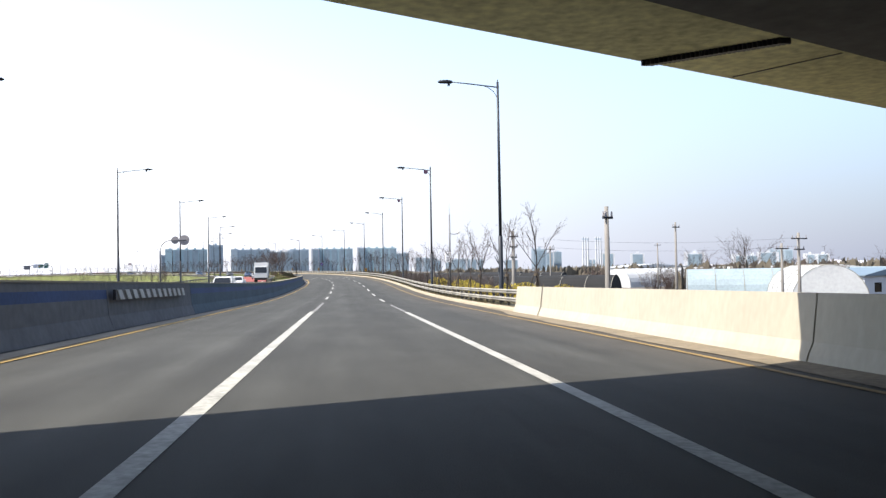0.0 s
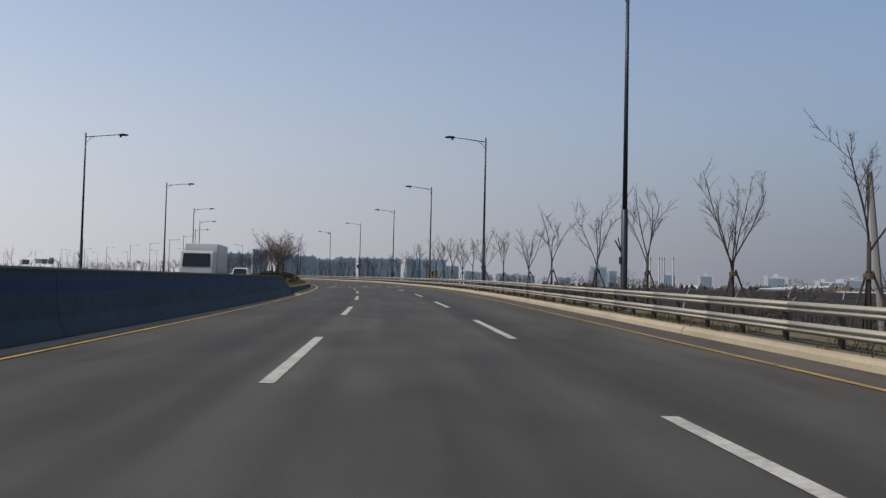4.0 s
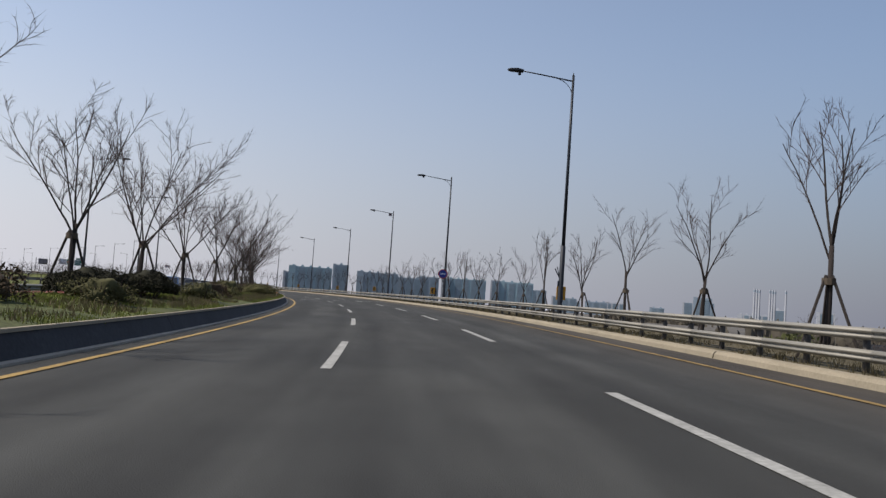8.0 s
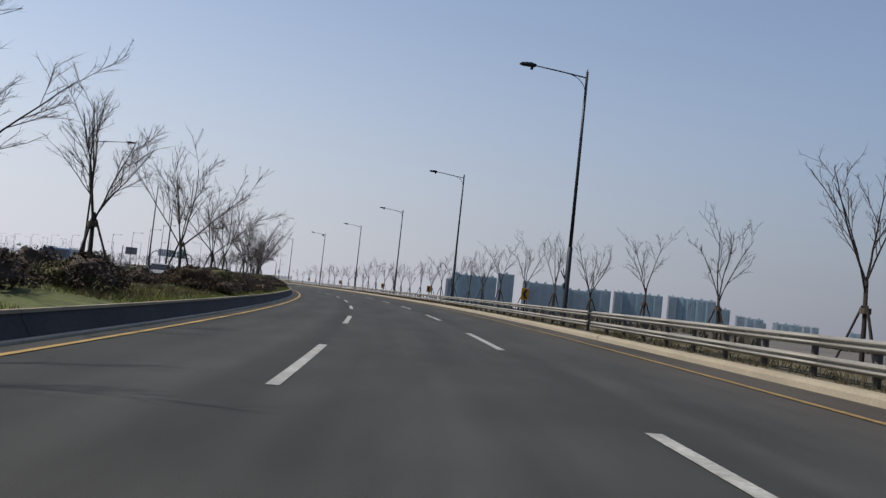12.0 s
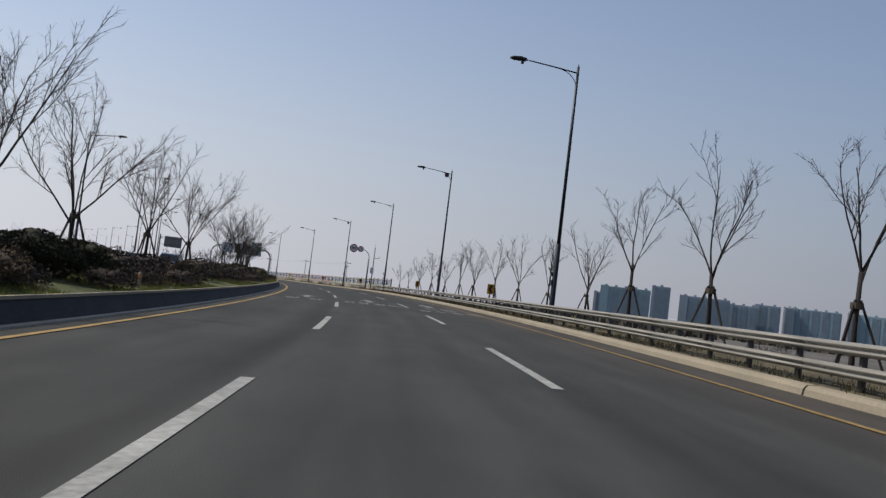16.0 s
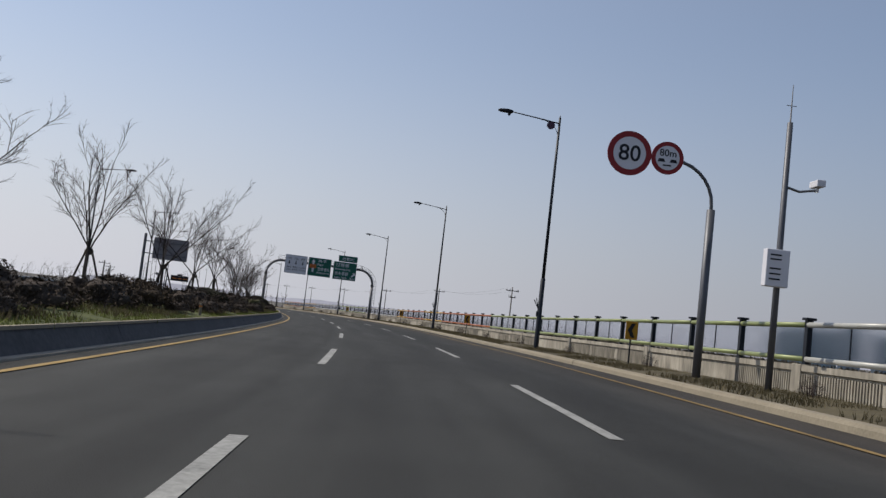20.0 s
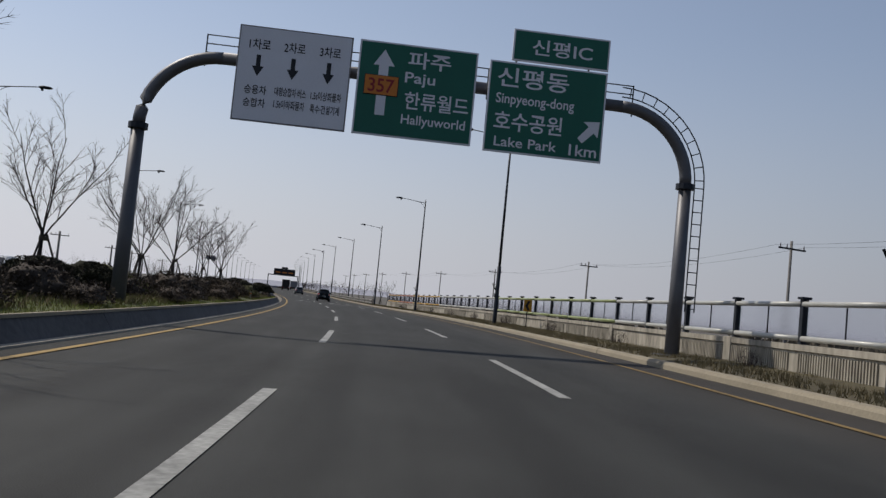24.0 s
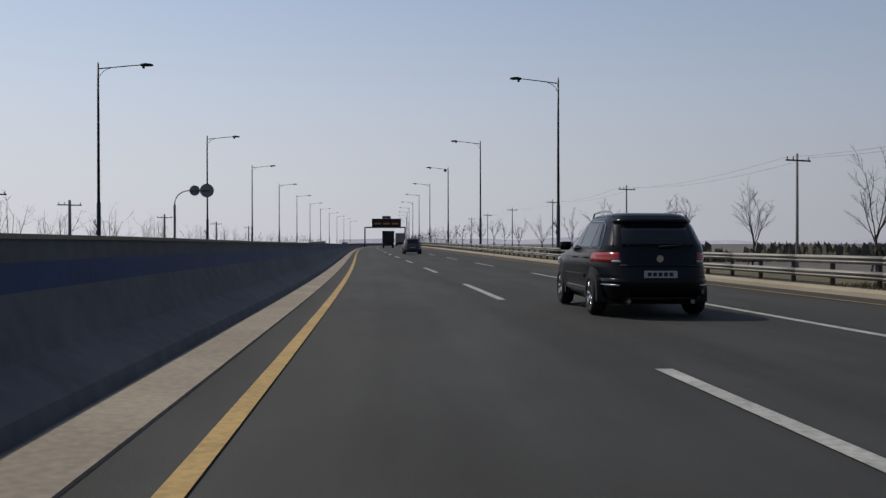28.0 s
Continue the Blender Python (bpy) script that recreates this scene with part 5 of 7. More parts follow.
def vehicle(name, m, paint, label, L, W, H, belt, hood, deck, wb, r, kind="suv", group="cars on the road"):
    """A car with its rear at y = 0 and its front at y = L. belt: window line; hood, deck: lengths ahead of and behind the cabin."""
    ob = root(name, m, label, "car" if kind != "truck" else "truck", group)
    q = PAINTS[paint]
    ra = (L - wb) * 0.48
    fa = ra + wb
    gc = 0.22
    def arch(c):
        return [(c + (r + 0.06) * math.cos(a), r + (r + 0.06) * math.sin(a)) for a in np.linspace(math.pi, 0, 9)]
    low = [(0.12, gc + 0.05)] + [(y, max(z, gc)) for y, z in arch(ra)] + [(y, max(z, gc)) for y, z in arch(fa)] + [(L - 0.08, gc + 0.02)]
    top = [(L, 0.45), (L - 0.04, belt * 0.72), (L - 0.22, belt * 0.86), (L - hood, belt), (deck, belt), (0.05, belt * 0.98), (0.0, belt * 0.62), (0.0, 0.42)]
    outline_pts = low + top
    bm = bmesh.new()
    lay = []
    for x, inset in ((-W / 2, 0.0), (-W / 2 * 0.55, 1.0), (W / 2 * 0.55, 1.0), (W / 2, 0.0)):
        row = []
        for y, z in outline_pts:
            k = max(0.0, (z - 0.55) / (H - 0.55))
            xx = x * (1 - 0.10 * k)
            e = 0.09 if inset == 0 else 0.0
            yy = y + (e if y < L * 0.12 else (-e * 1.3 if y > L * 0.88 else 0))
            row.append(bm.verts.new((xx, yy, z)))
        lay.append(row)
    n = len(outline_pts)
    for a, b in zip(lay, lay[1:]):
        for i in range(n):
            j = (i + 1) % n
            bm.faces.new((a[i], a[j], b[j], b[i]))
    bm.faces.new(lay[0][::-1])
    bm.faces.new(lay[-1])
    bmesh.ops.recalc_face_normals(bm, faces=bm.faces[:])
    sharp = [e for e in bm.edges if len(e.link_faces) == 2 and e.calc_face_angle(0) > 0.5 and min(v.co.z for v in e.verts) > 0.4]
    bmesh.ops.bevel(bm, geom=sharp, offset=0.035, segments=2, affect="EDGES")
    body = part("body", bm, q, ob)
    # cabin
    y0, y1, y2, y3 = deck, deck + (0.34 if kind == "suv" else 0.6), L - hood - (0.75 if kind == "suv" else 0.85), L - hood
    if kind == "van":
        y0, y1, y2, y3 = 0.04, 0.14, L - hood - 0.7, L - hood
    wb_, wt = W / 2 * 0.925, W / 2 * 0.76
    zt = H - 0.04
    zb = belt - 0.02
    bm = bmesh.new()
    v = [bm.verts.new(p) for p in ((-wb_, y0, zb), (wb_, y0, zb), (wb_, y3, zb), (-wb_, y3, zb), (-wt, y1, zt), (wt, y1, zt), (wt, y2, zt), (-wt, y2, zt), (-wt * 0.9, (y1 + y2) / 2, H), (wt * 0.9, (y1 + y2) / 2, H))]
    for f in ((3, 2, 1, 0), (0, 1, 5, 4), (1, 2, 6, 5), (2, 3, 7, 6), (3, 0, 4, 7), (4, 5, 9, 8), (8, 9, 6, 7), (4, 8, 7), (5, 6, 9)):
        bm.faces.new([v[k] for k in f])
    bmesh.ops.recalc_face_normals(bm, faces=bm.faces[:])
    bmesh.ops.bevel(bm, geom=[e for e in bm.edges if min(a.co.z for a in e.verts) > zb + 0.05 or abs(e.verts[0].co.z - e.verts[1].co.z) > 0.2], offset=0.045, segments=2, affect="EDGES")
    cab = part("cabin", bm, q, ob)
    def lerp(a, b, t):
        return a + (b - a) * t
    def side(x, ya, yb, za, zb2):
        pts = []
        for y, z in ((ya, za), (yb, za), (yb, zb2), (ya, zb2)):
            k = (z - zb) / (zt - zb)
            yy0, yy1 = lerp(y0, y1, k), lerp(y3, y2, k)
            pts.append((x * (lerp(wb_, wt, k) + 0.004), lerp(yy0, yy1, y), z))
        return pts if x > 0 else pts[::-1]
    wz0, wz1 = zb + 0.07, zt - 0.08
    for x in (-1, 1):
        for ya, yb in ((0.05, 0.25), (0.28, 0.60), (0.63, 0.93)):
            bm = bmesh.new()
            quadpanel(bm, side(x, ya, yb, wz0, wz1), 0.006)
            part("side_window", bm, CARGLASS, cab)
        bm = bmesh.new()
        tube(bm, [side(x, 0.04, 0.95, wz0 - 0.03, wz1)[0 if x > 0 else 3], side(x, 0.04, 0.95, wz0 - 0.03, wz1)[1 if x > 0 else 2]], 0.012, 5)
        part("window_trim", bm, CHROME, cab)
    for nm, ya, yb in (("rear_window", y0, y1), ("windscreen", y3, y2)):
        bm = bmesh.new()
        s = 1 if nm == "windscreen" else -1
        pts = []
        for u, k in ((-0.9, 0.12), (0.9, 0.12), (0.88, 0.9), (-0.88, 0.9)):
            pts.append((u * lerp(wb_, wt, k), lerp(ya, yb, k) + s * 0.005, lerp(zb, zt, k)))
        quadpanel(bm, pts if s < 0 else pts[::-1], 0.006)
        part(nm, bm, CARGLASS, cab)
    # lamps, bumpers, plates
    for x in (-1, 1):
        bm = bmesh.new()
        box(bm, x * W * 0.365 - W * 0.105, x * W * 0.365 + W * 0.095, -0.012, 0.3, belt * 0.84, belt * 0.985, 0.03)
        part("tail_lamp", bm, TAIL, ob)
        bm = bmesh.new()
        box(bm, x * W * 0.33 - W * 0.12, x * W * 0.33 + W * 0.12, L - 0.26, L - 0.03, belt * 0.66, belt * 0.82, 0.03)
        part("head_lamp", bm, HEAD, ob)
        bm = bmesh.new()
        box(bm, x * (W / 2 + 0.1) - 0.1, x * (W / 2 + 0.1) + 0.1, L - hood - 0.62, L - hood - 0.48, belt + 0.0, belt + 0.14, 0.03)
        part("mirror", bm, q, ob)
        bm = bmesh.new()
        for yy in (0.44, 0.66):
            box(bm, x * W * 0.478 - 0.02, x * W * 0.478 + 0.02, L * yy - 0.1, L * yy + 0.1, belt * 0.86, belt * 0.89, 0.006)
        part("door_handle", bm, q if kind == "suv" else TRIM, ob)
        bm = bmesh.new()
        box(bm, x * W * 0.492 - 0.02, x * W * 0.492 + 0.02, ra + r + 0.12, fa - r - 0.12, 0.34, 0.44, 0.01)
        part("sill_strip", bm, CHROME if paint == "black" else TRIM, ob)
        if kind == "suv":
            bm = bmesh.new()
            tube(bm, [(x * wt * 0.94, y1 + 0.1, H - 0.03), (x * wt * 0.95, y1 + 0.25, H + 0.035), (x * wt * 0.95, y2 - 0.25, H + 0.035), (x * wt * 0.94, y2 - 0.05, H - 0.03)], 0.018, 6)
            part("roof_rail", bm, CHROME, ob)
            bm = bmesh.new()
            tube(bm, [(x * 0.42, -0.03, 0.27), (x * 0.42, 0.3, 0.27)], 0.04, 10)
            part("exhaust_tip", bm, CHROME, ob)
    bm = bmesh.new()
    box(bm, -W * 0.46, W * 0.46, -0.05, 0.25, 0.3, 0.56, 0.05)
    part("rear_bumper", bm, q if kind == "suv" else TRIM, ob)
    bm = bmesh.new()
    box(bm, -W * 0.40, W * 0.40, -0.03, 0.2, 0.24, 0.33, 0.02)
    part("skid_plate", bm, TRIM, ob)
    bm = bmesh.new()
    box(bm, -W * 0.45, W * 0.45, L - 0.2, L + 0.03, 0.28, 0.55, 0.05)
    part("front_bumper", bm, q, ob)
    bm = bmesh.new()
    for k in range(4):
        box(bm, -W * 0.2, W * 0.2, L - 0.06, L + 0.006, 0.57 + 0.05 * k, 0.595 + 0.05 * k)
    part("grille", bm, TRIM, ob)
    for y, s in ((-0.06, -1), (L + 0.03, 1)):
        bm = bmesh.new()
        z = belt * 0.66 if s < 0 else 0.42
        box(bm, -0.26, 0.26, min(y, y + s * 0.012), max(y, y + s * 0.012), z - 0.06, z + 0.06)
        pl = part("number_plate", bm, PLATE, ob)
        bm = bmesh.new()
        for k in range(5):
            box(bm, -0.21 + 0.085 * k, -0.15 + 0.085 * k, min(y + s * 0.012, y + s * 0.016), max(y + s * 0.012, y + s * 0.016), z - 0.03, z + 0.03)
        part("plate_bar", bm, TRIM, pl)
    if kind == "suv":
        bm = bmesh.new()
        box(bm, -W * 0.36, W * 0.36, y1 - 0.16, y1 + 0.06, H - 0.075, H - 0.03, 0.02)
        part("roof_spoiler", bm, q, ob)
        bm = bmesh.new()
        disc(bm, 0.06, -0.014, 0.0, 0, belt * 0.86, 16)
        part("badge", bm, CHROME, ob)
    key = (r,)
    if key not in WHEELS:
        WHEELS[key] = wheel_mesh(r, 0.23)
    for x in (-1, 1):
        for y in (ra, fa):
            wh = part("tyre", None, None, ob, m=Matrix.Translation((x * (W / 2 - 0.13), y, r)) @ Matrix.Diagonal((1 if x < 0 else -1, 1, 1, 1)), me=WHEELS[key][0])
            part("rim", None, None, wh, me=WHEELS[key][1])
    bm = bmesh.new()
    box(bm, -W * 0.42, W * 0.42, 0.3, L - 0.4, 0.2, 0.5)
    part("underbody", bm, TRIM, ob)
    return ob


def rounded_suv(m, paint, label):
    """A sport utility car with a rounded shell; rear at y = 0, front at y = 4.43."""
    ob = root("suv_car", m, label, "car", "cars on the road")
    q = PAINTS[paint]
    Z = [0.24, 0.32, 0.46, 0.62, 0.80, 0.97, 1.04, 1.08, 1.14, 1.36, 1.53, 1.60, 1.645, 1.67, 1.68]
    REAR = [0.22, 0.07, 0.0, 0.0, 0.03, 0.07, 0.085, 0.10, 0.13, 0.29, 0.40, 0.46, 0.56, 0.75, 1.15]
    NOSE = [4.20, 4.36, 4.43, 4.43, 4.40, 4.22, 3.60, 3.22, 3.08, 2.72, 2.42, 2.28, 2.12, 1.95, 1.75]
    HALF = [0.80, 0.865, 0.895, 0.905, 0.905, 0.893, 0.882, 0.872, 0.855, 0.765, 0.69, 0.65, 0.585, 0.47, 0.28]
    n = 5.0
    def dims(z):
        r, f, h = (float(np.interp(z, Z, k)) for k in (REAR, NOSE, HALF))
        return (r + f) / 2, (f - r) / 2, h
    def at_side(y, z, x):
        c, l, h = dims(z)
        t = min(abs((y - c) / l), 0.999)
        return x * h * (1 - t ** n) ** (1 / n)
    def at_rear(x, z):
        c, l, h = dims(z)
        t = min(abs(x / h), 0.9999)
        return c - l * (1 - t ** n) ** (1 / n)
    def grid(fn, us, vs, bm, t):
        """A curved solid patch fn(u, v) with thickness t inwards (towards the shell's middle)."""
        rows = [[Vector(fn(u, v)) for u in us] for v in vs]
        mid = Vector((0, 2.1, 0.8))
        a = [[bm.verts.new(p) for p in r] for r in rows]
        b = [[bm.verts.new(p + (mid - p).normalized() * t) for p in r] for r in rows]
        for i in range(len(vs) - 1):
            for k in range(len(us) - 1):
                bm.faces.new((a[i][k], a[i][k + 1], a[i + 1][k + 1], a[i + 1][k]))
                bm.faces.new((b[i + 1][k], b[i + 1][k + 1], b[i][k + 1], b[i][k]))
        ring = lambda g: g[0][:] + [r[-1] for r in g[1:-1]] + g[-1][::-1] + [r[0] for r in g[1:-1]][::-1]
        ra, rb = ring(a), ring(b)
        for k in range(len(ra)):
            k2 = (k + 1) % len(ra)
            bm.faces.new((ra[k2], ra[k], rb[k], rb[k2]))
        bmesh.ops.recalc_face_normals(bm, faces=bm.faces[:])
    def side_patch(name, x, y0, y1, z0, z1, material, proud, t, parent, lean=0.0, nu=6, nv=4):
        bm = bmesh.new()
        def fn(u, v):
            z = z0 + (z1 - z0) * v
            y = y0 + lean * v + (y1 - y0 - lean * v) * u if lean > 0 else y0 + (y1 + lean * v - y0) * u
            return (at_side(y, z, x) + x * proud, y, z)
        grid(fn, np.linspace(0, 1, nu), np.linspace(0, 1, nv), bm, t)
        return part(name, bm, material, parent, smooth=False)
    def rear_patch(name, x0, x1, z0, z1, material, proud, t, parent, taper=0.0, nu=10, nv=4):
        bm = bmesh.new()
        def fn(u, v):
            z = z0 + (z1 - z0) * v
            x = (x0 + (x1 - x0) * u) * (1 - taper * v)
            h = dims(z)[2]
            x = max(-h * 0.988, min(h * 0.988, x))
            return (x * (1 + proud * 0.6), at_rear(x, z) - proud, z)
        grid(fn, np.linspace(0, 1, nu), np.linspace(0, 1, nv), bm, t)
        return part(name, bm, material, parent, smooth=True)
    bm = bmesh.new()
    zs = sorted(set(Z + list(np.linspace(0.24, 1.6, 16))))
    N = 40
    th = [2 * math.pi * (k + 0.5) / N for k in range(N)]
    pw = lambda c: math.copysign(abs(c) ** (2 / n), c)
    rings = []
    for z in zs:
        c, l, h = dims(z)
        rings.append([bm.verts.new((h * pw(math.cos(a)), c + l * pw(math.sin(a)), z)) for a in th])
    for a, b in zip(rings, rings[1:]):
        for k in range(N):
            bm.faces.new((a[k], a[(k + 1) % N], b[(k + 1) % N], b[k]))
    bm.faces.new(rings[0][::-1])
    bm.faces.new(rings[-1])
    body = part("body", bm, q, ob, smooth=True)
    ra, fa, r = 0.90, 3.50, 0.345
    for x in (-1, 1):
        for y0, y1, ln in ((0.62, 1.02, 0.22), (1.06, 1.86, 0.0), (1.90, 2.98, -0.5)):
            side_patch("side_window", x, y0, y1, 1.12, 1.50, CARGLASS, 0.006, 0.02, body, ln)
        bm = bmesh.new()
        tube(bm, [(at_side(y, 1.095, x) + x * 0.008, y, 1.095) for y in np.linspace(0.5, 3.1, 8)], 0.010, 5)
        tube(bm, [(at_side(y, z, x) + x * 0.008, y, z) for y, z in ((3.05, 1.11), (2.75, 1.3), (2.4, 1.52), (1.6, 1.545), (0.8, 1.525), (0.66, 1.45), (0.5, 1.1))], 0.009, 5)
        part("window_trim", bm, CHROME, body)
        for c in (ra, fa):
            bm = bmesh.new()
            pts = [(c + (r + w) * math.cos(a), r + (r + w) * math.sin(a)) for w, aa in ((0.10, np.linspace(-0.25, math.pi + 0.25, 15)), (-0.32, np.linspace(math.pi + 0.25, -0.25, 15))) for a in aa]
            xo = 0.885
            va = [bm.verts.new((x * (xo + 0.012), y, max(z, 0.2))) for y, z in pts]
            vb = [bm.verts.new((x * (xo - 0.2), y, max(z, 0.2))) for y, z in pts]
            m_ = len(pts)
            for k in range(m_ // 2 - 1):
                bm.faces.new((va[k], va[k + 1], va[m_ - 2 - k], va[m_ - 1 - k]))
            for k in range(m_):
                bm.faces.new((va[k], va[(k + 1) % m_], vb[(k + 1) % m_], vb[k]))
            bmesh.ops.recalc_face_normals(bm, faces=bm.faces[:])
            part("wheel_arch", bm, TRIM, body)
            wh = part("tyre", None, None, ob, m=Matrix.Translation((x * 0.815, c, r)) @ Matrix.Diagonal((1 if x < 0 else -1, 1, 1, 1)), me=WHEELS[(r,)][0])
            part("rim", None, None, wh, me=WHEELS[(r,)][1])
        side_patch("sill_strip", x, 1.32, 3.08, 0.36, 0.43, CHROME, 0.02, 0.03, ob)
        side_patch("door_moulding", x, 1.38, 3.0, 0.60, 0.65, q, 0.018, 0.03, ob)
        for y in (1.2, 2.15):
            bm = bmesh.new()
            tube(bm, [(at_side(y, 0.93, x) + x * 0.005, y, 0.93), (at_side(y, 0.93, x) + x * 0.04, y + 0.03, 0.935), (at_side(y, 0.93, x) + x * 0.04, y + 0.19, 0.935), (at_side(y, 0.93, x) + x * 0.005, y + 0.22, 0.93)], 0.014, 6)
            part("door_handle", bm, q, ob)
        bm = bmesh.new()
        box(bm, -0.1, 0.1, -0.06, 0.06, -0.075, 0.075, 0.035)
        part("mirror", bm, q, ob, m=Matrix.Translation((x * 0.99, 2.62, 1.13)), smooth=True)
        bm = bmesh.new()
        tube(bm, [(x * 0.60, 0.62, 1.62), (x * 0.60, 0.78, 1.69), (x * 0.61, 1.3, 1.715), (x * 0.60, 1.95, 1.69), (x * 0.58, 2.12, 1.62)], 0.017, 7)
        part("roof_rail", bm, CHROME, ob)
        lamp_ = rear_patch("tail_lamp", x * 0.61, x * 0.905, 0.87, 1.03, TAIL, 0.012, 0.03, ob, 0.0, 14, 4)
        rear_patch("reversing_lens", x * 0.60, x * 0.72, 0.872, 0.905, HEAD, 0.018, 0.02, lamp_, 0, 4, 2)
        rear_patch("fog_reflector", x * 0.62, x * 0.84, 0.50, 0.53, CHROME, 0.045, 0.03, ob, 0, 5, 2)
        bm = bmesh.new()
        tube(bm, [(x * 0.50, -0.01, 0.27), (x * 0.50, 0.3, 0.27)], 0.035, 10)
        part("exhaust_tip", bm, CHROME, ob)
        bm = bmesh.new()
        box(bm, x * 0.62 - 0.2, x * 0.62 + 0.2, 4.16, 4.36, 0.76, 0.9, 0.04)
        part("head_lamp", bm, HEAD, ob)
    rear_patch("rear_window", -0.70, 0.70, 1.12, 1.47, CARGLASS, 0.006, 0.02, body, 0.10)
    rear_patch("rear_bumper", -0.88, 0.88, 0.34, 0.62, q, 0.035, 0.06, ob, 0, 16, 6)
    rear_patch("skid_plate", -0.70, 0.70, 0.26, 0.33, TRIM, 0.02, 0.06, ob, 0, 8, 2)
    rear_patch("tailgate_crease", -0.62, 0.62, 0.81, 0.835, q, 0.012, 0.03, ob, 0, 8, 2)
    rear_patch("roof_spoiler", -0.62, 0.62, 1.52, 1.585, q, 0.05, 0.12, ob, 0.06, 12, 3)
    bm = bmesh.new()
    tube(bm, [(0.0, 0.0, 0.0), (0.16, -0.01, 0.012), (0.36, -0.012, 0.03)], [0.018, 0.014, 0.008], 5)
    part("rear_wiper", bm, TRIM, ob, m=Matrix.Translation((0.0, at_rear(0, 1.12) - 0.03, 1.12)))
    bm = bmesh.new()
    disc(bm, 0.055, -0.02, 0.0, 0, 0.0, 16)
    part("badge", bm, CHROME, ob, m=Matrix.Translation((0, at_rear(0, 0.93), 0.93)))
    bm = bmesh.new()
    box(bm, -0.26, 0.26, -0.012, 0.02, -0.055, 0.055, 0.004)
    pl = part("number_plate", bm, PLATE, ob, m=Matrix.Translation((0, at_rear(0, 0.68) - 0.012, 0.69)))
    bm = bmesh.new()
    for k in range(5):
        box(bm, -0.21 + 0.085 * k, -0.15 + 0.085 * k, -0.016, -0.011, -0.03, 0.03)
    part("plate_bar", bm, TRIM, pl)
    bm = bmesh.new()
    box(bm, -0.72, 0.72, 0.4, 4.0, 0.2, 0.5)
    part("underbody", bm, TRIM, ob)
    return ob


ROADUP = 0.012
WHEELS[(0.345,)] = wheel_mesh(0.345, 0.23)
suv = rounded_suv(MB(682.3, -0.12, ROADUP) @ Matrix.Rotation(radians(-1.6), 4, "Z"), "black", "black sport utility car with chrome roof rails in the middle lane")
grey = rounded_suv(MB(753.0, 0.4, ROADUP), "grey", "dark grey sport utility car ahead in the middle lane")
sedan_w = vehicle("sedan_car", M(99.4, -12.6, 0.05, 180), "white", "white saloon car on the opposite carriageway", 4.8, 1.82, 1.45, 0.92, 1.35, 0.95, 2.75, 0.325, "sedan", "cars on the opposite carriageway")
sedan_b = vehicle("sedan_car", M(235.0, -14.0, 0.05, 180), "blue", "blue saloon car on the opposite carriageway", 4.7, 1.8, 1.46, 0.92, 1.3, 0.9, 2.7, 0.32, "sedan", "cars on the opposite carriageway")
van_w = vehicle("van_car", M(172.5, -13.0, 0.05, 180), "white", "white minibus on the opposite carriageway", 5.1, 1.9, 1.95, 1.15, 0.75, 0.06, 3.0, 0.33, "van", "cars on the opposite carriageway")
suv_s = vehicle("suv_car", M(446.0, -14.0, 0.05, 180), "blue", "blue sport utility car on the opposite carriageway", 4.6, 1.85, 1.7, 1.06, 1.15, 0.06, 2.65, 0.345, "suv", "cars on the opposite carriageway")
sedan_g = vehicle("sedan_car", M(268.0, -15.5, 0.05, 180), "grey", "dark grey saloon car on the opposite carriageway", 4.8, 1.82, 1.45, 0.92, 1.35, 0.95, 2.75, 0.325, "sedan", "cars on the opposite carriageway")
suv_w = vehicle("suv_car", M(70.0, -10.2, 0.02, 180), "white", "white sport utility car on the opposite carriageway", 4.5, 1.84, 1.68, 1.05, 1.15, 0.06, 2.62, 0.34, "suv", "cars on the opposite carriageway")
sedan_s = vehicle("sedan_car", M(332.0, -14.0, 0.05, 180), "silver", "silver saloon car on the opposite carriageway", 4.8, 1.82, 1.45, 0.92, 1.35, 0.95, 2.75, 0.325, "sedan", "cars on the opposite carriageway")
for ob, s, e in ((suv_s, 321.0, -17.3), (sedan_w, 433.0, -14.0), (sedan_g, 491.5, -17.0), (sedan_w, 605.0, -14.0), (sedan_w, 757.0, -11.5), (sedan_g, 768.0, -9.5), (sedan_s, 187.0, -14.5), (suv_w, 812.0, -11.0), (sedan_b, 880.0, -9.5)):
    copy_thing(ob, M(s, e, 0.05, 180))


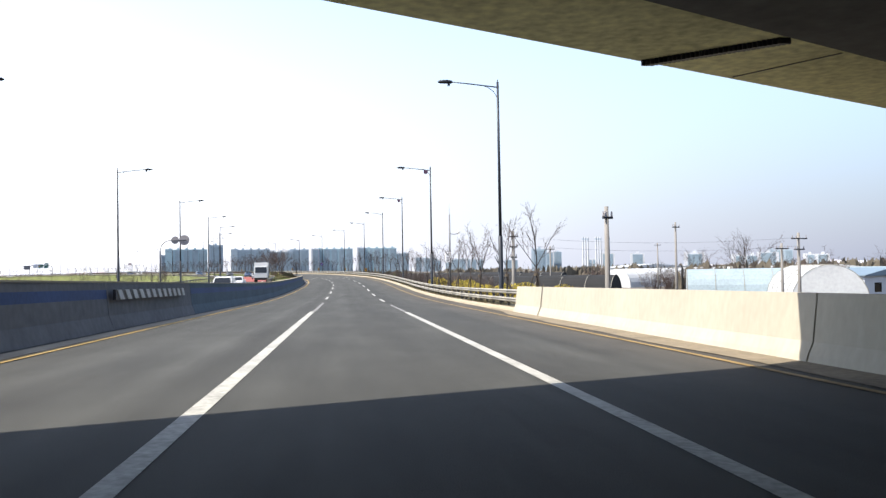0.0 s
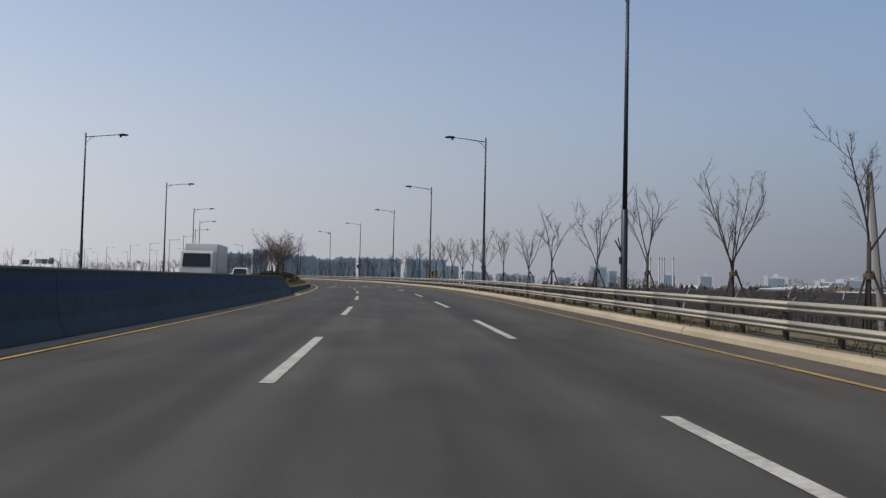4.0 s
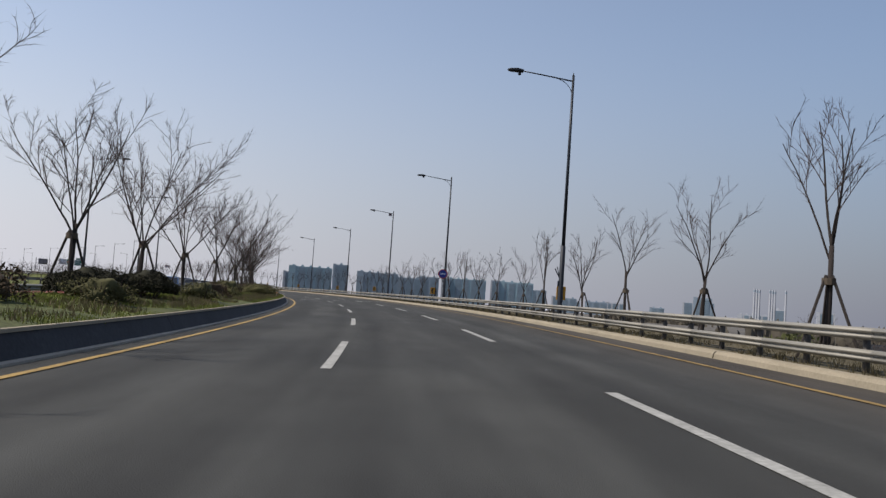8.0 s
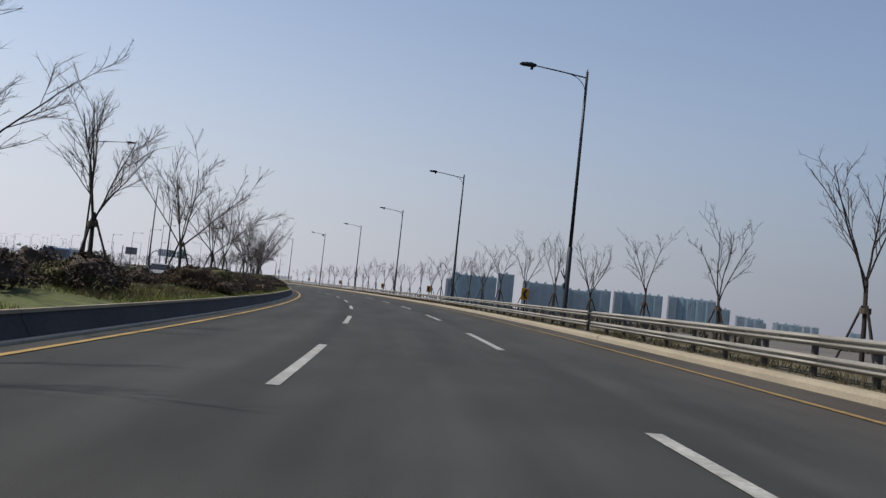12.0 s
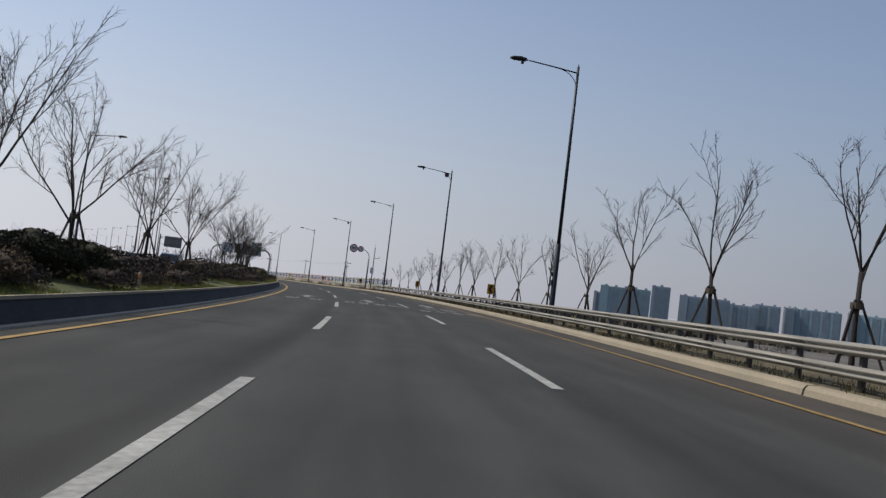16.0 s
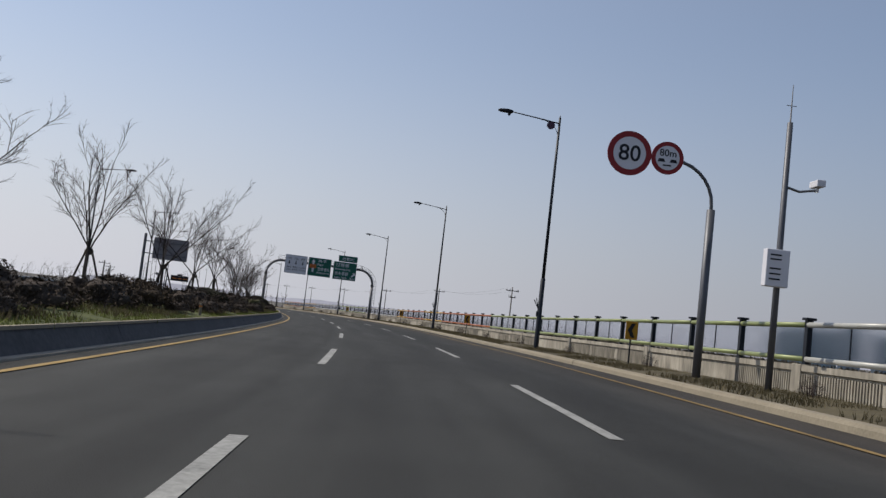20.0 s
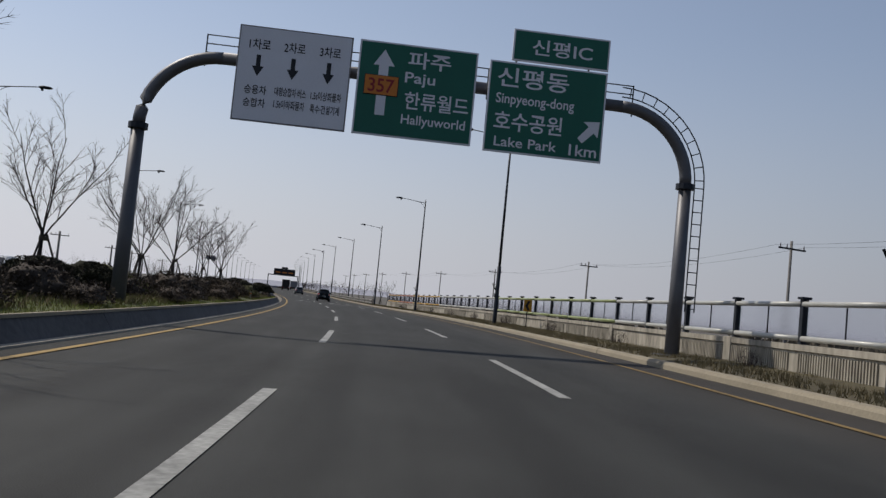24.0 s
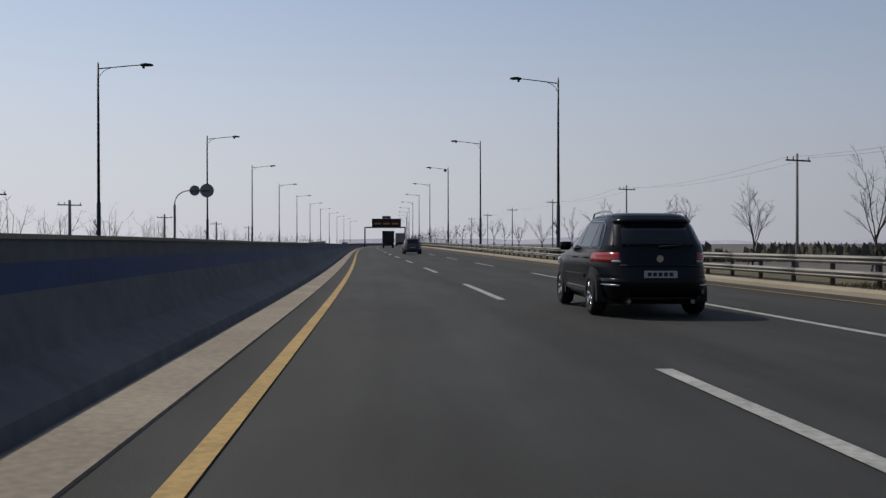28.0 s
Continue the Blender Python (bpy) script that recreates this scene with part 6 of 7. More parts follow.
def box_truck(m, label, tall, length, cabpaint, boxmat, facing_away):
    ob = root("box_truck", m, label, "truck", "trucks on the road")
    bm = bmesh.new()
    box(bm, -1.2, 1.2, 0.0, length, 1.05, tall, 0.04)
    bx = part("cargo_box", bm, boxmat, ob)
    bm = bmesh.new()
    for x in (-1.21, 1.205):
        for y in np.arange(0.4, length, 1.2):
            box(bm, x, x + 0.012, y, y + 0.05, 1.1, tall - 0.05)
    part("rib", bm, STEEL, bx)
    bm = bmesh.new()
    plate(bm, [(length + 0.15, 0.45), (length + 2.1, 0.45), (length + 2.1, 1.55), (length + 1.85, 2.75), (length + 0.15, 2.85)], -1.15, 1.15)
    for v in bm.verts:
        v.co = Vector((v.co.y, v.co.x, v.co.z))
    bmesh.ops.recalc_face_normals(bm, faces=bm.faces[:])
    bmesh.ops.bevel(bm, geom=bm.edges[:], offset=0.05, segments=2, affect="EDGES")
    cb = part("cab", bm, PAINTS[cabpaint], ob)
    bm = bmesh.new()
    quadpanel(bm, [(1.0, length + 2.1, 1.62), (-1.0, length + 2.1, 1.62), (-0.95, length + 1.9, 2.6), (0.95, length + 1.9, 2.6)], 0.02)
    part("windscreen", bm, CARGLASS, cb)
    bm = bmesh.new()
    box(bm, -1.1, 1.1, length + 2.02, length + 2.16, 0.4, 0.8, 0.03)
    part("bumper", bm, TRIM, cb)
    bm = bmesh.new()
    box(bm, -0.45, 0.45, 0.1, length + 1.8, 0.7, 1.05)
    part("chassis", bm, TRIM, ob)
    if (0.48,) not in WHEELS:
        WHEELS[(0.48,)] = wheel_mesh(0.48, 0.3)
    for x in (-1, 1):
        for y in (1.2, 2.3, length + 1.1):
            wh = part("tyre", None, None, ob, m=Matrix.Translation((x * 1.0, y, 0.48)) @ Matrix.Diagonal((1 if x < 0 else -1, 1, 1, 1)), me=WHEELS[(0.48,)][0])
            part("rim", None, None, wh, me=WHEELS[(0.48,)][1])
        bm = bmesh.new()
        box(bm, x * 0.9 - 0.2, x * 0.9 + 0.2, -0.03, 0.05, 0.8, 0.95, 0.01)
        part("tail_lamp", bm, TAIL, ob)
    return ob


box_truck(M(836.0, 0.3, 0.02), "dark covered lorry ahead in the middle lane", 3.5, 6.0, "grey", TRIM, True)
box_truck(M(870.0, 3.6, 0.02), "dark box lorry ahead in the nearside lane", 3.3, 5.0, "grey", SIGN_BACK, True)
box_truck(M(144.3, -12.6, 0.05, 180), "white box lorry on the opposite carriageway", 3.4, 5.6, "white", PAINTS["white"], False)
def parked(paint, label):
    """A simple far car for the field: shell, glazed cabin and wheels."""
    ob = root("parked_car", M(20, 80), label, "car", "cars in the parking field")
    bm = bmesh.new()
    box(bm, -0.9, 0.9, 0, 4.6, 0.3, 0.92, 0.12)
    part("body", bm, PAINTS[paint], ob)
    bm = bmesh.new()
    box(bm, -0.78, 0.78, 0.6, 3.3, 0.9, 1.38, 0.16)
    cab = part("cabin", bm, CARGLASS, ob)
    bm = bmesh.new()
    box(bm, -0.66, 0.66, 1.0, 2.8, 1.372, 1.43, 0.02)
    part("roof", bm, PAINTS[paint], cab)
    for x in (-0.82, 0.82):
        for y in (0.85, 3.7):
            part("tyre", None, None, ob, m=Matrix.Translation((x, y, 0.32)), me=WHEELS[(0.325,)][0])
    return ob


stock = [parked("white", "white car parked in the field"), parked("silver", "silver car parked in the field"), parked("grey", "dark grey car parked in the field")]
tagged(sweep("parking_lot", 598, 742, [(-54, -0.6), (-31.5, -0.6), (-29.5, -5.5), (-56, -5.5)], LAND, closed=True, step=6), "pale level car park on a low bank beyond the road", "ground", kind="structure")
for i in range(44):
    s, e = 602 + (i % 22) * 6.2, -34.5 - 9 * (i // 22)
    copy_thing(stock[(i * 5 + i // 4) % 3], M(s, e, -0.59, 78))
for k in stock:
    for o in (*k.children_recursive, k):
        bpy.data.objects.remove(o)

# ---- planting ----
def leaf_clump(seed, n, rx, ry, rz, size, material, stems, slim=0.45, shell=0.55, lumpy=0.45, core=0.0):
    """An uneven mass of small leaves on stems, as two meshes."""
    rg = np.random.RandomState(seed)
    d = rg.normal(size=(n, 3))
    d /= np.linalg.norm(d, axis=1)[:, None]
    d[:, 2] = np.abs(d[:, 2]) * 1.0 - 0.25
    wob = np.array([0.8 + lumpy * noise.noise(Vector(q * 1.7 + seed)) for q in d])
    rad = (shell + (1 - shell) * rg.rand(n) ** 0.5) * wob
    c = d * rad[:, None] * np.array([rx, ry, rz]) + np.array([0, 0, rz * 0.42])
    a = rg.normal(size=(n, 3))
    a /= np.linalg.norm(a, axis=1)[:, None]
    b = np.cross(a, rg.normal(size=(n, 3)))
    b /= np.linalg.norm(b, axis=1)[:, None]
    sz = size * (0.6 + 0.8 * rg.rand(n))[:, None]
    v = np.stack([c - a * sz, c + b * sz * slim, c + a * sz, c - b * sz * slim], 1).reshape(-1, 3)
    faces = [(4 * i, 4 * i + 1, 4 * i + 2, 4 * i + 3) for i in range(n)]
    v = v.tolist()
    if core:
        nu, nv = 22, 9
        for a in range(nv):
            for b in range(nu):
                up = (a / (nv - 1)) * 1.45 - 0.2
                q = Vector((math.cos(up) * math.cos(6.2832 * b / nu), math.cos(up) * math.sin(6.2832 * b / nu), max(math.sin(up), -0.25)))
                w = core * (0.8 + lumpy * noise.noise(q * 1.7 + Vector((seed, seed, seed)))) * (1 + 0.1 * noise.noise(q * 6.0 + Vector((seed, 0, 0))))
                v.append((q.x * w * rx, q.y * w * ry, q.z * w * rz + rz * 0.42))
        for a in range(nv - 1):
            for b in range(nu):
                faces.append(tuple(4 * n + c for c in (a * nu + b, a * nu + (b + 1) % nu, (a + 1) * nu + (b + 1) % nu, (a + 1) * nu + b)))
    me = bpy.data.meshes.new("foliage")
    me.from_pydata(v, [], faces)
    me.polygons.foreach_set("use_smooth", [k >= n for k in range(len(faces))])
    me.materials.append(material)
    bm = bmesh.new()
    for k in range(stems):
        ang = rg.rand() * 6.28
        q = rg.rand() ** 0.5
        x, y = math.cos(ang) * q * rx * 0.8, math.sin(ang) * q * ry * 0.8
        tube(bm, [(x * 0.35, y * 0.35, -0.15), (x * 0.7, y * 0.7, rz * 0.35), (x, y, rz * (0.75 + 0.25 * rg.rand()))], [0.025, 0.016, 0.005], 4, cap=False)
    return me, mesh_of(bm, "twiggy_base", TWIG)


def shrub(name, meshes, m, label, group):
    ob = root(name, m, label, "shrub", group)
    part("foliage", None, None, ob, me=meshes[0])
    tagged(part("twiggy_base", None, None, ob, me=meshes[1]), kind="stuff")
    return ob


DOME = [leaf_clump(60 + k, 6500, 1.5, 1.8, 1.0, 0.046, EVERGREEN, 14, shell=0.78, lumpy=0.26, core=0.7) for k in range(3)]
HEDGE = [leaf_clump(70 + k, 1500, 0.9, 2.5, 0.8, 0.046, AZALEA, 12, 0.42, shell=0.7, lumpy=0.36, core=0.64) for k in range(3)]
OLIVE_ALT = mat("brown_scrub_leaves", (0.085, 0.06, 0.035), 0.9, vary=0.5, scale=1.5, bump=0, random_tint=0.4)
SCRUB = [leaf_clump(75 + k, 1800, 1.1, 1.4, 0.85, 0.045, mat("olive_scrub_leaves", (0.11, 0.105, 0.042), 0.9, vary=0.5, scale=1.5, bump=0, random_tint=0.4) if k == 0 else OLIVE_ALT, 16, 0.4, shell=0.7, core=0.62) for k in range(2)]
GOLD = leaf_clump(81, 1400, 1.0, 1.3, 1.3, 0.05, FORSYTHIA, 30)
THICKET = [leaf_clump(90 + k, 520, 1.8, 1.8, 2.0, 0.16, TWIG, 40, 0.07) for k in range(2)]
rng = random.Random(9)
for i, (s, e, z) in enumerate(((146.1, -8.4, 0.92), (154.5, -8.5, 0.7), (161.5, -8.4, 0.95), (191.3, -8.4, 0.85), (196.5, -8.3, 0.9), (271.4, -8.4, 0.85), (311.5, -8.2, 0.9), (395.0, -8.2, 1.0), (398.8, -8.3, 0.95), (434.5, -8.4, 0.9), (438.5, -8.5, 0.9), (442.0, -8.4, 0.8), (472.5, -8.3, 0.9), (475.8, -8.3, 1.0), (479.0, -8.4, 0.9), (516.5, -8.2, 0.9), (554.5, -8.2, 1.05), (558.5, -8.4, 0.95), (592.2, -8.7, 0.85), (595.6, -8.6, 0.85), (638.8, -8.8, 1.15), (642.3, -7.4, 0.95), (648.6, -7.6, 0.95))):
    shrub("evergreen_shrub", DOME[i % 3], M(s, e, 0.5 * median_width(s) + 0.1, rng.uniform(0, 360), z), "dense dark evergreen shrub clipped to a dome in the median", "evergreen shrubs in the median")
for k in range(60):
    shrub("median_bush", SCRUB[k % 2], M(137 + (k * 4.6 if k < 24 else 110 + (k - 24) * 11.0) + rng.uniform(-3, 3), -8.3 + rng.uniform(-1.3, 1.3), 0.45, rng.uniform(0, 360), rng.uniform(0.55, 0.9) if k < 10 else rng.uniform(0.8, 1.2)), "scruffy olive brown bush in the planted median", "scruffy bushes in the median")
s = 238.0
i = 0
while s < 648:
    for e in (-6.75, -7.8, -9.0):
        if ((int(s) % 37) > 5 or e < -8) and (e < -7 or (s > 290 and int(s) % 41 > 9)):
            shrub("russet_shrub", HEDGE[i % 3], M(s + rng.uniform(-0.6, 0.6), e + rng.uniform(-0.3, 0.2), 0.42, rng.uniform(-8, 8), rng.uniform(0.42, 0.6) if s > 630 else rng.uniform(0.6, 0.8) if e > -7 else rng.uniform(0.95, 1.3)), "low russet brown shrub massed in the median", "russet shrubs in the median")
        i += 1
    s += 4.5
for s, e in ((36, 9.6), (40, 9.9), (43, 9.3), (47, 9.6), (66, 9.9), (70, 10.1), (74, 9.8), (50, 9.2), (53, 9.8), (57, 9.4), (62, 9.6), (88, 9.8), (92, 9.5)):
    shrub("forsythia", GOLD, M(s, e, -0.25, rng.uniform(0, 360), rng.uniform(0.8, 1.1)), "yellow flowering forsythia bush below the guardrail", "forsythia bushes")
for i in range(34):
    s = 70 + i * 6.1 if i < 14 else 482 + (i - 14) * 9.8
    e = rng.uniform(9.6, 12.5) if i < 14 else 7.9
    k = rng.uniform(0.8, 1.15) if i < 14 else rng.uniform(0.2, 0.3)
    shrub("thicket", THICKET[i % 2], M(s, e, -0.8 if i < 14 else 0.15, rng.uniform(0, 360), k), "tangle of leafless brown scrub at the road's edge", "leafless scrub")


def tufts(name, areas, per, height, material, label):
    """Many thin blades over strips (s0, s1, e0, e1, up)."""
    rg = np.random.RandomState(3)
    vs, fs = [], []
    for s0, s1, e0, e1, up, *rise in areas:
        count = int((s1 - s0) * abs(e1 - e0) * per)
        ss = s0 + rg.rand(count) * (s1 - s0)
        ee = e0 + rg.rand(count) * (e1 - e0)
        ps = np.interp(ss, GS, PSI)
        x = (np.interp(ss, GS, CX) + ee * np.cos(ps)) * U
        y = (np.interp(ss, GS, CY) + ee * np.sin(ps)) * U
        z = (np.interp(ss, GS, CZ) + np.clip(ee, -6, 7) * np.interp(ss, GS, SLOPE)) * U + up + (rise[0] * np.abs(ee - e0) if rise else 0.0)
        keep = np.array([noise.noise(Vector((a * 0.25, b * 0.25, 0))) for a, b in zip(x, y)]) > -0.15
        for a, b, c in zip(x[keep], y[keep], z[keep]):
            for _ in range(4):
                w, l = rg.normal(size=2) * 0.06, rg.normal(size=2) * 0.05
                h = height * (0.5 + rg.rand())
                k = len(vs)
                vs += [(a + w[0] - 0.011, b + w[1], c - 0.05), (a + w[0] + 0.011, b + w[1] + 0.008, c - 0.05), (a + w[0] + l[0], b + w[1] + l[1], c + h)]
                fs.append((k, k + 1, k + 2))
    me = bpy.data.meshes.new(name)
    me.from_pydata(vs, [], fs)
    me.materials.append(material)
    return tagged(new(name, me), label, "grass", kind="stuff")


tufts("grass", [(134, 648, -6.03, -7.9, 0.43, 0.09), (134, 240, -7.9, -9.6, 0.67)], 46, 0.07, GRASS, "short yellow green grass on the median")
tufts("dry_grass", [(134, 645, -6.4, -8.2, 0.53, 0.07), (134, 645, -9.2, -10.5, 0.62), (34, 484, 6.15, 8.6, 0.18), (484, 690, 6.15, 8.3, 0.18), (484, 690, 6.6, 8.3, 0.18), (30, 300, 9.5, 11, -0.8)], 20, 0.10, DRY, "dry straw coloured grass among the shrubs")

# delineator stubs in the median
for s in (236, 276, 318, 352, 398, 430, 505, 620):
    ob = root("delineator", M(s, -6.5, 0.48), "short pale marker post in the median grass", "marker post", "marker posts")
    bm = bmesh.new()
    tube(bm, [(0, 0, -0.3), (0, 0, 0.38), (0, 0, 0.42)], [0.05, 0.05, 0.03], 8)
    part("post", bm, KERB, ob)
    bm = bmesh.new()
    tube(bm, [(0, 0, 0.28), (0, 0, 0.34)], 0.054, 8)
    part("reflector", bm, ORANGE, ob)

# bare trees beyond the opposite carriageway
for s in np.arange(30, 1060, 12.0):
    copy_from = FAR[rng.randrange(len(FAR))]
    copy_thing(copy_from, M(s + rng.uniform(-3, 3), -26 - rng.uniform(0, 9), -1.2, rng.uniform(0, 360), rng.uniform(0.7, 1.05)))
for s in np.arange(125, 680, 11.0):
    copy_thing(FAR[rng.randrange(len(FAR))], M(s + rng.uniform(-4, 4), -31 - rng.uniform(0, 16), -1.8, rng.uniform(0, 360), rng.uniform(0.9, 1.25)))
for s in np.arange(684, 1000, 9.0):
    copy_thing(FAR[rng.randrange(len(FAR))], M(s + rng.uniform(-1.5, 1.5), -24.6 - rng.uniform(0, 0.8), -0.3, rng.uniform(0, 360), rng.uniform(0.75, 1.0)))
for i in range(18):
    copy_thing(FAR[i % len(FAR)], Matrix.Translation((0, 0, GROUND - P(60 + i * 12, 60).z)) @ M(60 + i * 12, 60 + rng.uniform(-15, 40), 0, rng.uniform(0, 360), rng.uniform(0.8, 1.6)))
# scrub, copses and green bushes on the low land beside the road
def on_land(s, e, turn=0.0, size=1.0, up=0.0):
    return Matrix.Translation((0, 0, GROUND + up - P(s, e).z)) @ M(s, e, 0, turn, size)


for s, e, k in ((165.5, 86.9, 1.9), (176, 98, 1.5), (150, 92, 1.3), (140, 104, 1.4), (128, 96, 1.2), (243, 133, 1.7), (120, 88, 1.3), (110, 92, 1.2), (98, 84, 1.3), (134, 120, 1.6), (155, 128, 1.5)):
    copy_thing(BROAD[int(s) % 2], on_land(s, e, rng.uniform(0, 360), k * 1.5))
for i in range(42):
    s, e = rng.uniform(70, 230), rng.uniform(58, 130)
    shrub("thicket", THICKET[i % 2], on_land(s, e, rng.uniform(0, 360), rng.uniform(1.6, 3.2)), "tangle of leafless brown scrub in the fields", "leafless scrub")
GREENBUSH = leaf_clump(97, 1500, 2.2, 2.4, 2.6, 0.12, mat("spring_leaves", (0.10, 0.11, 0.035), 0.9, vary=0.5, scale=1, bump=0), 30)
for s, e, k in ((213, 22, 1.5), (218, 24, 1.3), (209, 26, 1.2), (222, 22, 1.0), (140, 30, 1.1), (152, 28, 1.0), (290, 24, 1.1), (300, 27, 1.2), (170, 30, 1.0)):
    shrub("spring_bush", GREENBUSH, on_land(s, e, rng.uniform(0, 360), k, 0.8), "rounded bush in fresh yellow green leaf below the road", "spring bushes")
for i in range(60):
    s, e = 122 + i * 6.0 + rng.uniform(-2, 2), rng.uniform(9.2, 11.5)
    shrub("thicket", THICKET[i % 2], M(s, e, -0.9, rng.uniform(0, 360), rng.uniform(0.45, 0.75)), "tangle of leafless brown scrub behind the guardrail", "leafless scrub")
for s, e, k in ((636, 25, 1.0), (649, 27, 0.9), (664, 26, 1.0), (690, 28, 1.0)):
    copy_thing(FAR[int(s) % 5], on_land(s, e, rng.uniform(0, 360), k, 1.0))
for s, e, k in ((728, -27, 1.0), (739, -27.4, 0.95), (749, -26.6, 1.05), (767, -27, 1.0)):
    copy_thing(FAR[2 + int(s) % 3], M(s, e, -1.2, rng.uniform(0, 360), k * 1.25))
for t in TREES_TO_DROP:
    for o in (*t.children_recursive, t):
        bpy.data.objects.remove(o)

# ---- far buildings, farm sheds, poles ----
# distance haze is painted into these blue-grey wall and glazing colours
APT = [mat("hazed_wall_" + n, c, 0.85, vary=0.12, scale=0.05, fine=0.6, bump=0) for n, c in (("teal", (0.29, 0.42, 0.49)), ("slate", (0.31, 0.39, 0.465)), ("pale", (0.5, 0.53, 0.58)))]
APTG = mat("hazed_glazing", (0.26, 0.345, 0.415), 0.6, vary=0.2, scale=0.1, bump=0)


def apartment(x, y, w, h, turn, wallmat, label, d=16.0):
    w, h = w * 1.1, h * 0.94
    ob = root("apartment_building", pose(x, y, GROUND, 0, 0, turn), label, "apartment block", "apartment blocks on the skyline")
    bm = bmesh.new()
    box(bm, -w / 2, w / 2, -d / 2, d / 2, -1, h)
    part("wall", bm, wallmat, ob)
    n = max(1, int(w / 17))
    bm = bmesh.new()
    box(bm, -w / 2 - 0.8, -w / 2 + w * 0.16, -d / 2 - 1.0, d / 2 + 0.4, -1, h + 1.2)
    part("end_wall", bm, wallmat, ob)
    for k in range(n):
        xm = -w / 2 + (k + 0.5) * w / n
        bm = bmesh.new()
        prof = []
        for z in np.arange(3, h - 3, 3.0):
            prof += [(-d / 2 - 0.25, z), (-d / 2 - 0.25, z + 0.9), (-d / 2 - 0.8, z + 0.9), (-d / 2 - 0.8, z + 2.5), (-d / 2 - 0.25, z + 2.5)]
        prof += [(-d / 2 + 0.1, prof[-1][1]), (-d / 2 + 0.1, 3.0)]
        sides = [[bm.verts.new((xm + k2 * w / n * 0.36, y, z)) for y, z in prof] for k2 in (-1, 1)]
        for q in range(len(prof)):
            q2 = (q + 1) % len(prof)
            bm.faces.new((sides[0][q], sides[1][q], sides[1][q2], sides[0][q2]))
        bm.faces.new(sides[0][::-1])
        bm.faces.new(sides[1])
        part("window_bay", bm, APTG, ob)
        bm = bmesh.new()
        box(bm, xm - 2.5, xm + 2.5, -3, 3, h, h + 3.5)
        part("roof_house", bm, wallmat, ob)
    return ob


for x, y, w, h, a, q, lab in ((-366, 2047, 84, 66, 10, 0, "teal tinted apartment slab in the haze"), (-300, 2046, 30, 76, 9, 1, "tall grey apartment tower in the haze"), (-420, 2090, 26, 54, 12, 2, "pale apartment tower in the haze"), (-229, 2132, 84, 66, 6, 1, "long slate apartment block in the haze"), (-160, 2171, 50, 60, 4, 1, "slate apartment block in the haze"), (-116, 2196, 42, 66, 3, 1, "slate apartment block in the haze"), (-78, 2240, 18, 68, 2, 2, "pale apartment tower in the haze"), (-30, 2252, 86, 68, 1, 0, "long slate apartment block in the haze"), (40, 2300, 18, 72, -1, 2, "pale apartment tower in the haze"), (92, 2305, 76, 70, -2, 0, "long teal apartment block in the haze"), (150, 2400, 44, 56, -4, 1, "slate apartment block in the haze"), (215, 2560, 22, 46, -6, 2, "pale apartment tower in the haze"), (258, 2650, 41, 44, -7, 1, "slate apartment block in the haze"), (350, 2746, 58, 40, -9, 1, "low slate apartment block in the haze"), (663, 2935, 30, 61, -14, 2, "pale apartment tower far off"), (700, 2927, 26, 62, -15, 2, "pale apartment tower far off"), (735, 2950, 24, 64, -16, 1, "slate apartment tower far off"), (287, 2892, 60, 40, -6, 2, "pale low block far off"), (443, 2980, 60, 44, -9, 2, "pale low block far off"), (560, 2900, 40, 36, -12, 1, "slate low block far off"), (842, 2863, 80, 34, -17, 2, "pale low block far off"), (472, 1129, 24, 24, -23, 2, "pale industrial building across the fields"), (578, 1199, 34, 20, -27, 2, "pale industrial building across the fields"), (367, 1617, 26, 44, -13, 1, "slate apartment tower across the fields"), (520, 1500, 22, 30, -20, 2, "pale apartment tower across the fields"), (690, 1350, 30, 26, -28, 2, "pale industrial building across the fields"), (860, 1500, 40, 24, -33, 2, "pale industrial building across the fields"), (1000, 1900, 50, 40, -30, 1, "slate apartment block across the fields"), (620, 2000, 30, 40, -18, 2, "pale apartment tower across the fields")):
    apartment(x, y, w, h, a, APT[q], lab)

# stacks of the power station
for k in range(7):
    ob = root("chimney_stack", pose(476 + 9 * k, 1700 + 14 * (k % 3), GROUND), "thin pale chimney stack in the haze", "chimney", "chimney stacks")
    bm = bmesh.new()
    tube(bm, [(0, 0, -1), (0, 0, 66)], [2.0, 1.4], 10)
    part("shaft", bm, APT[2], ob)
    bm = bmesh.new()
    tube(bm, [(0, 0, 60), (0, 0, 64)], 1.7, 10)
    part("collar", bm, APT[1], ob)

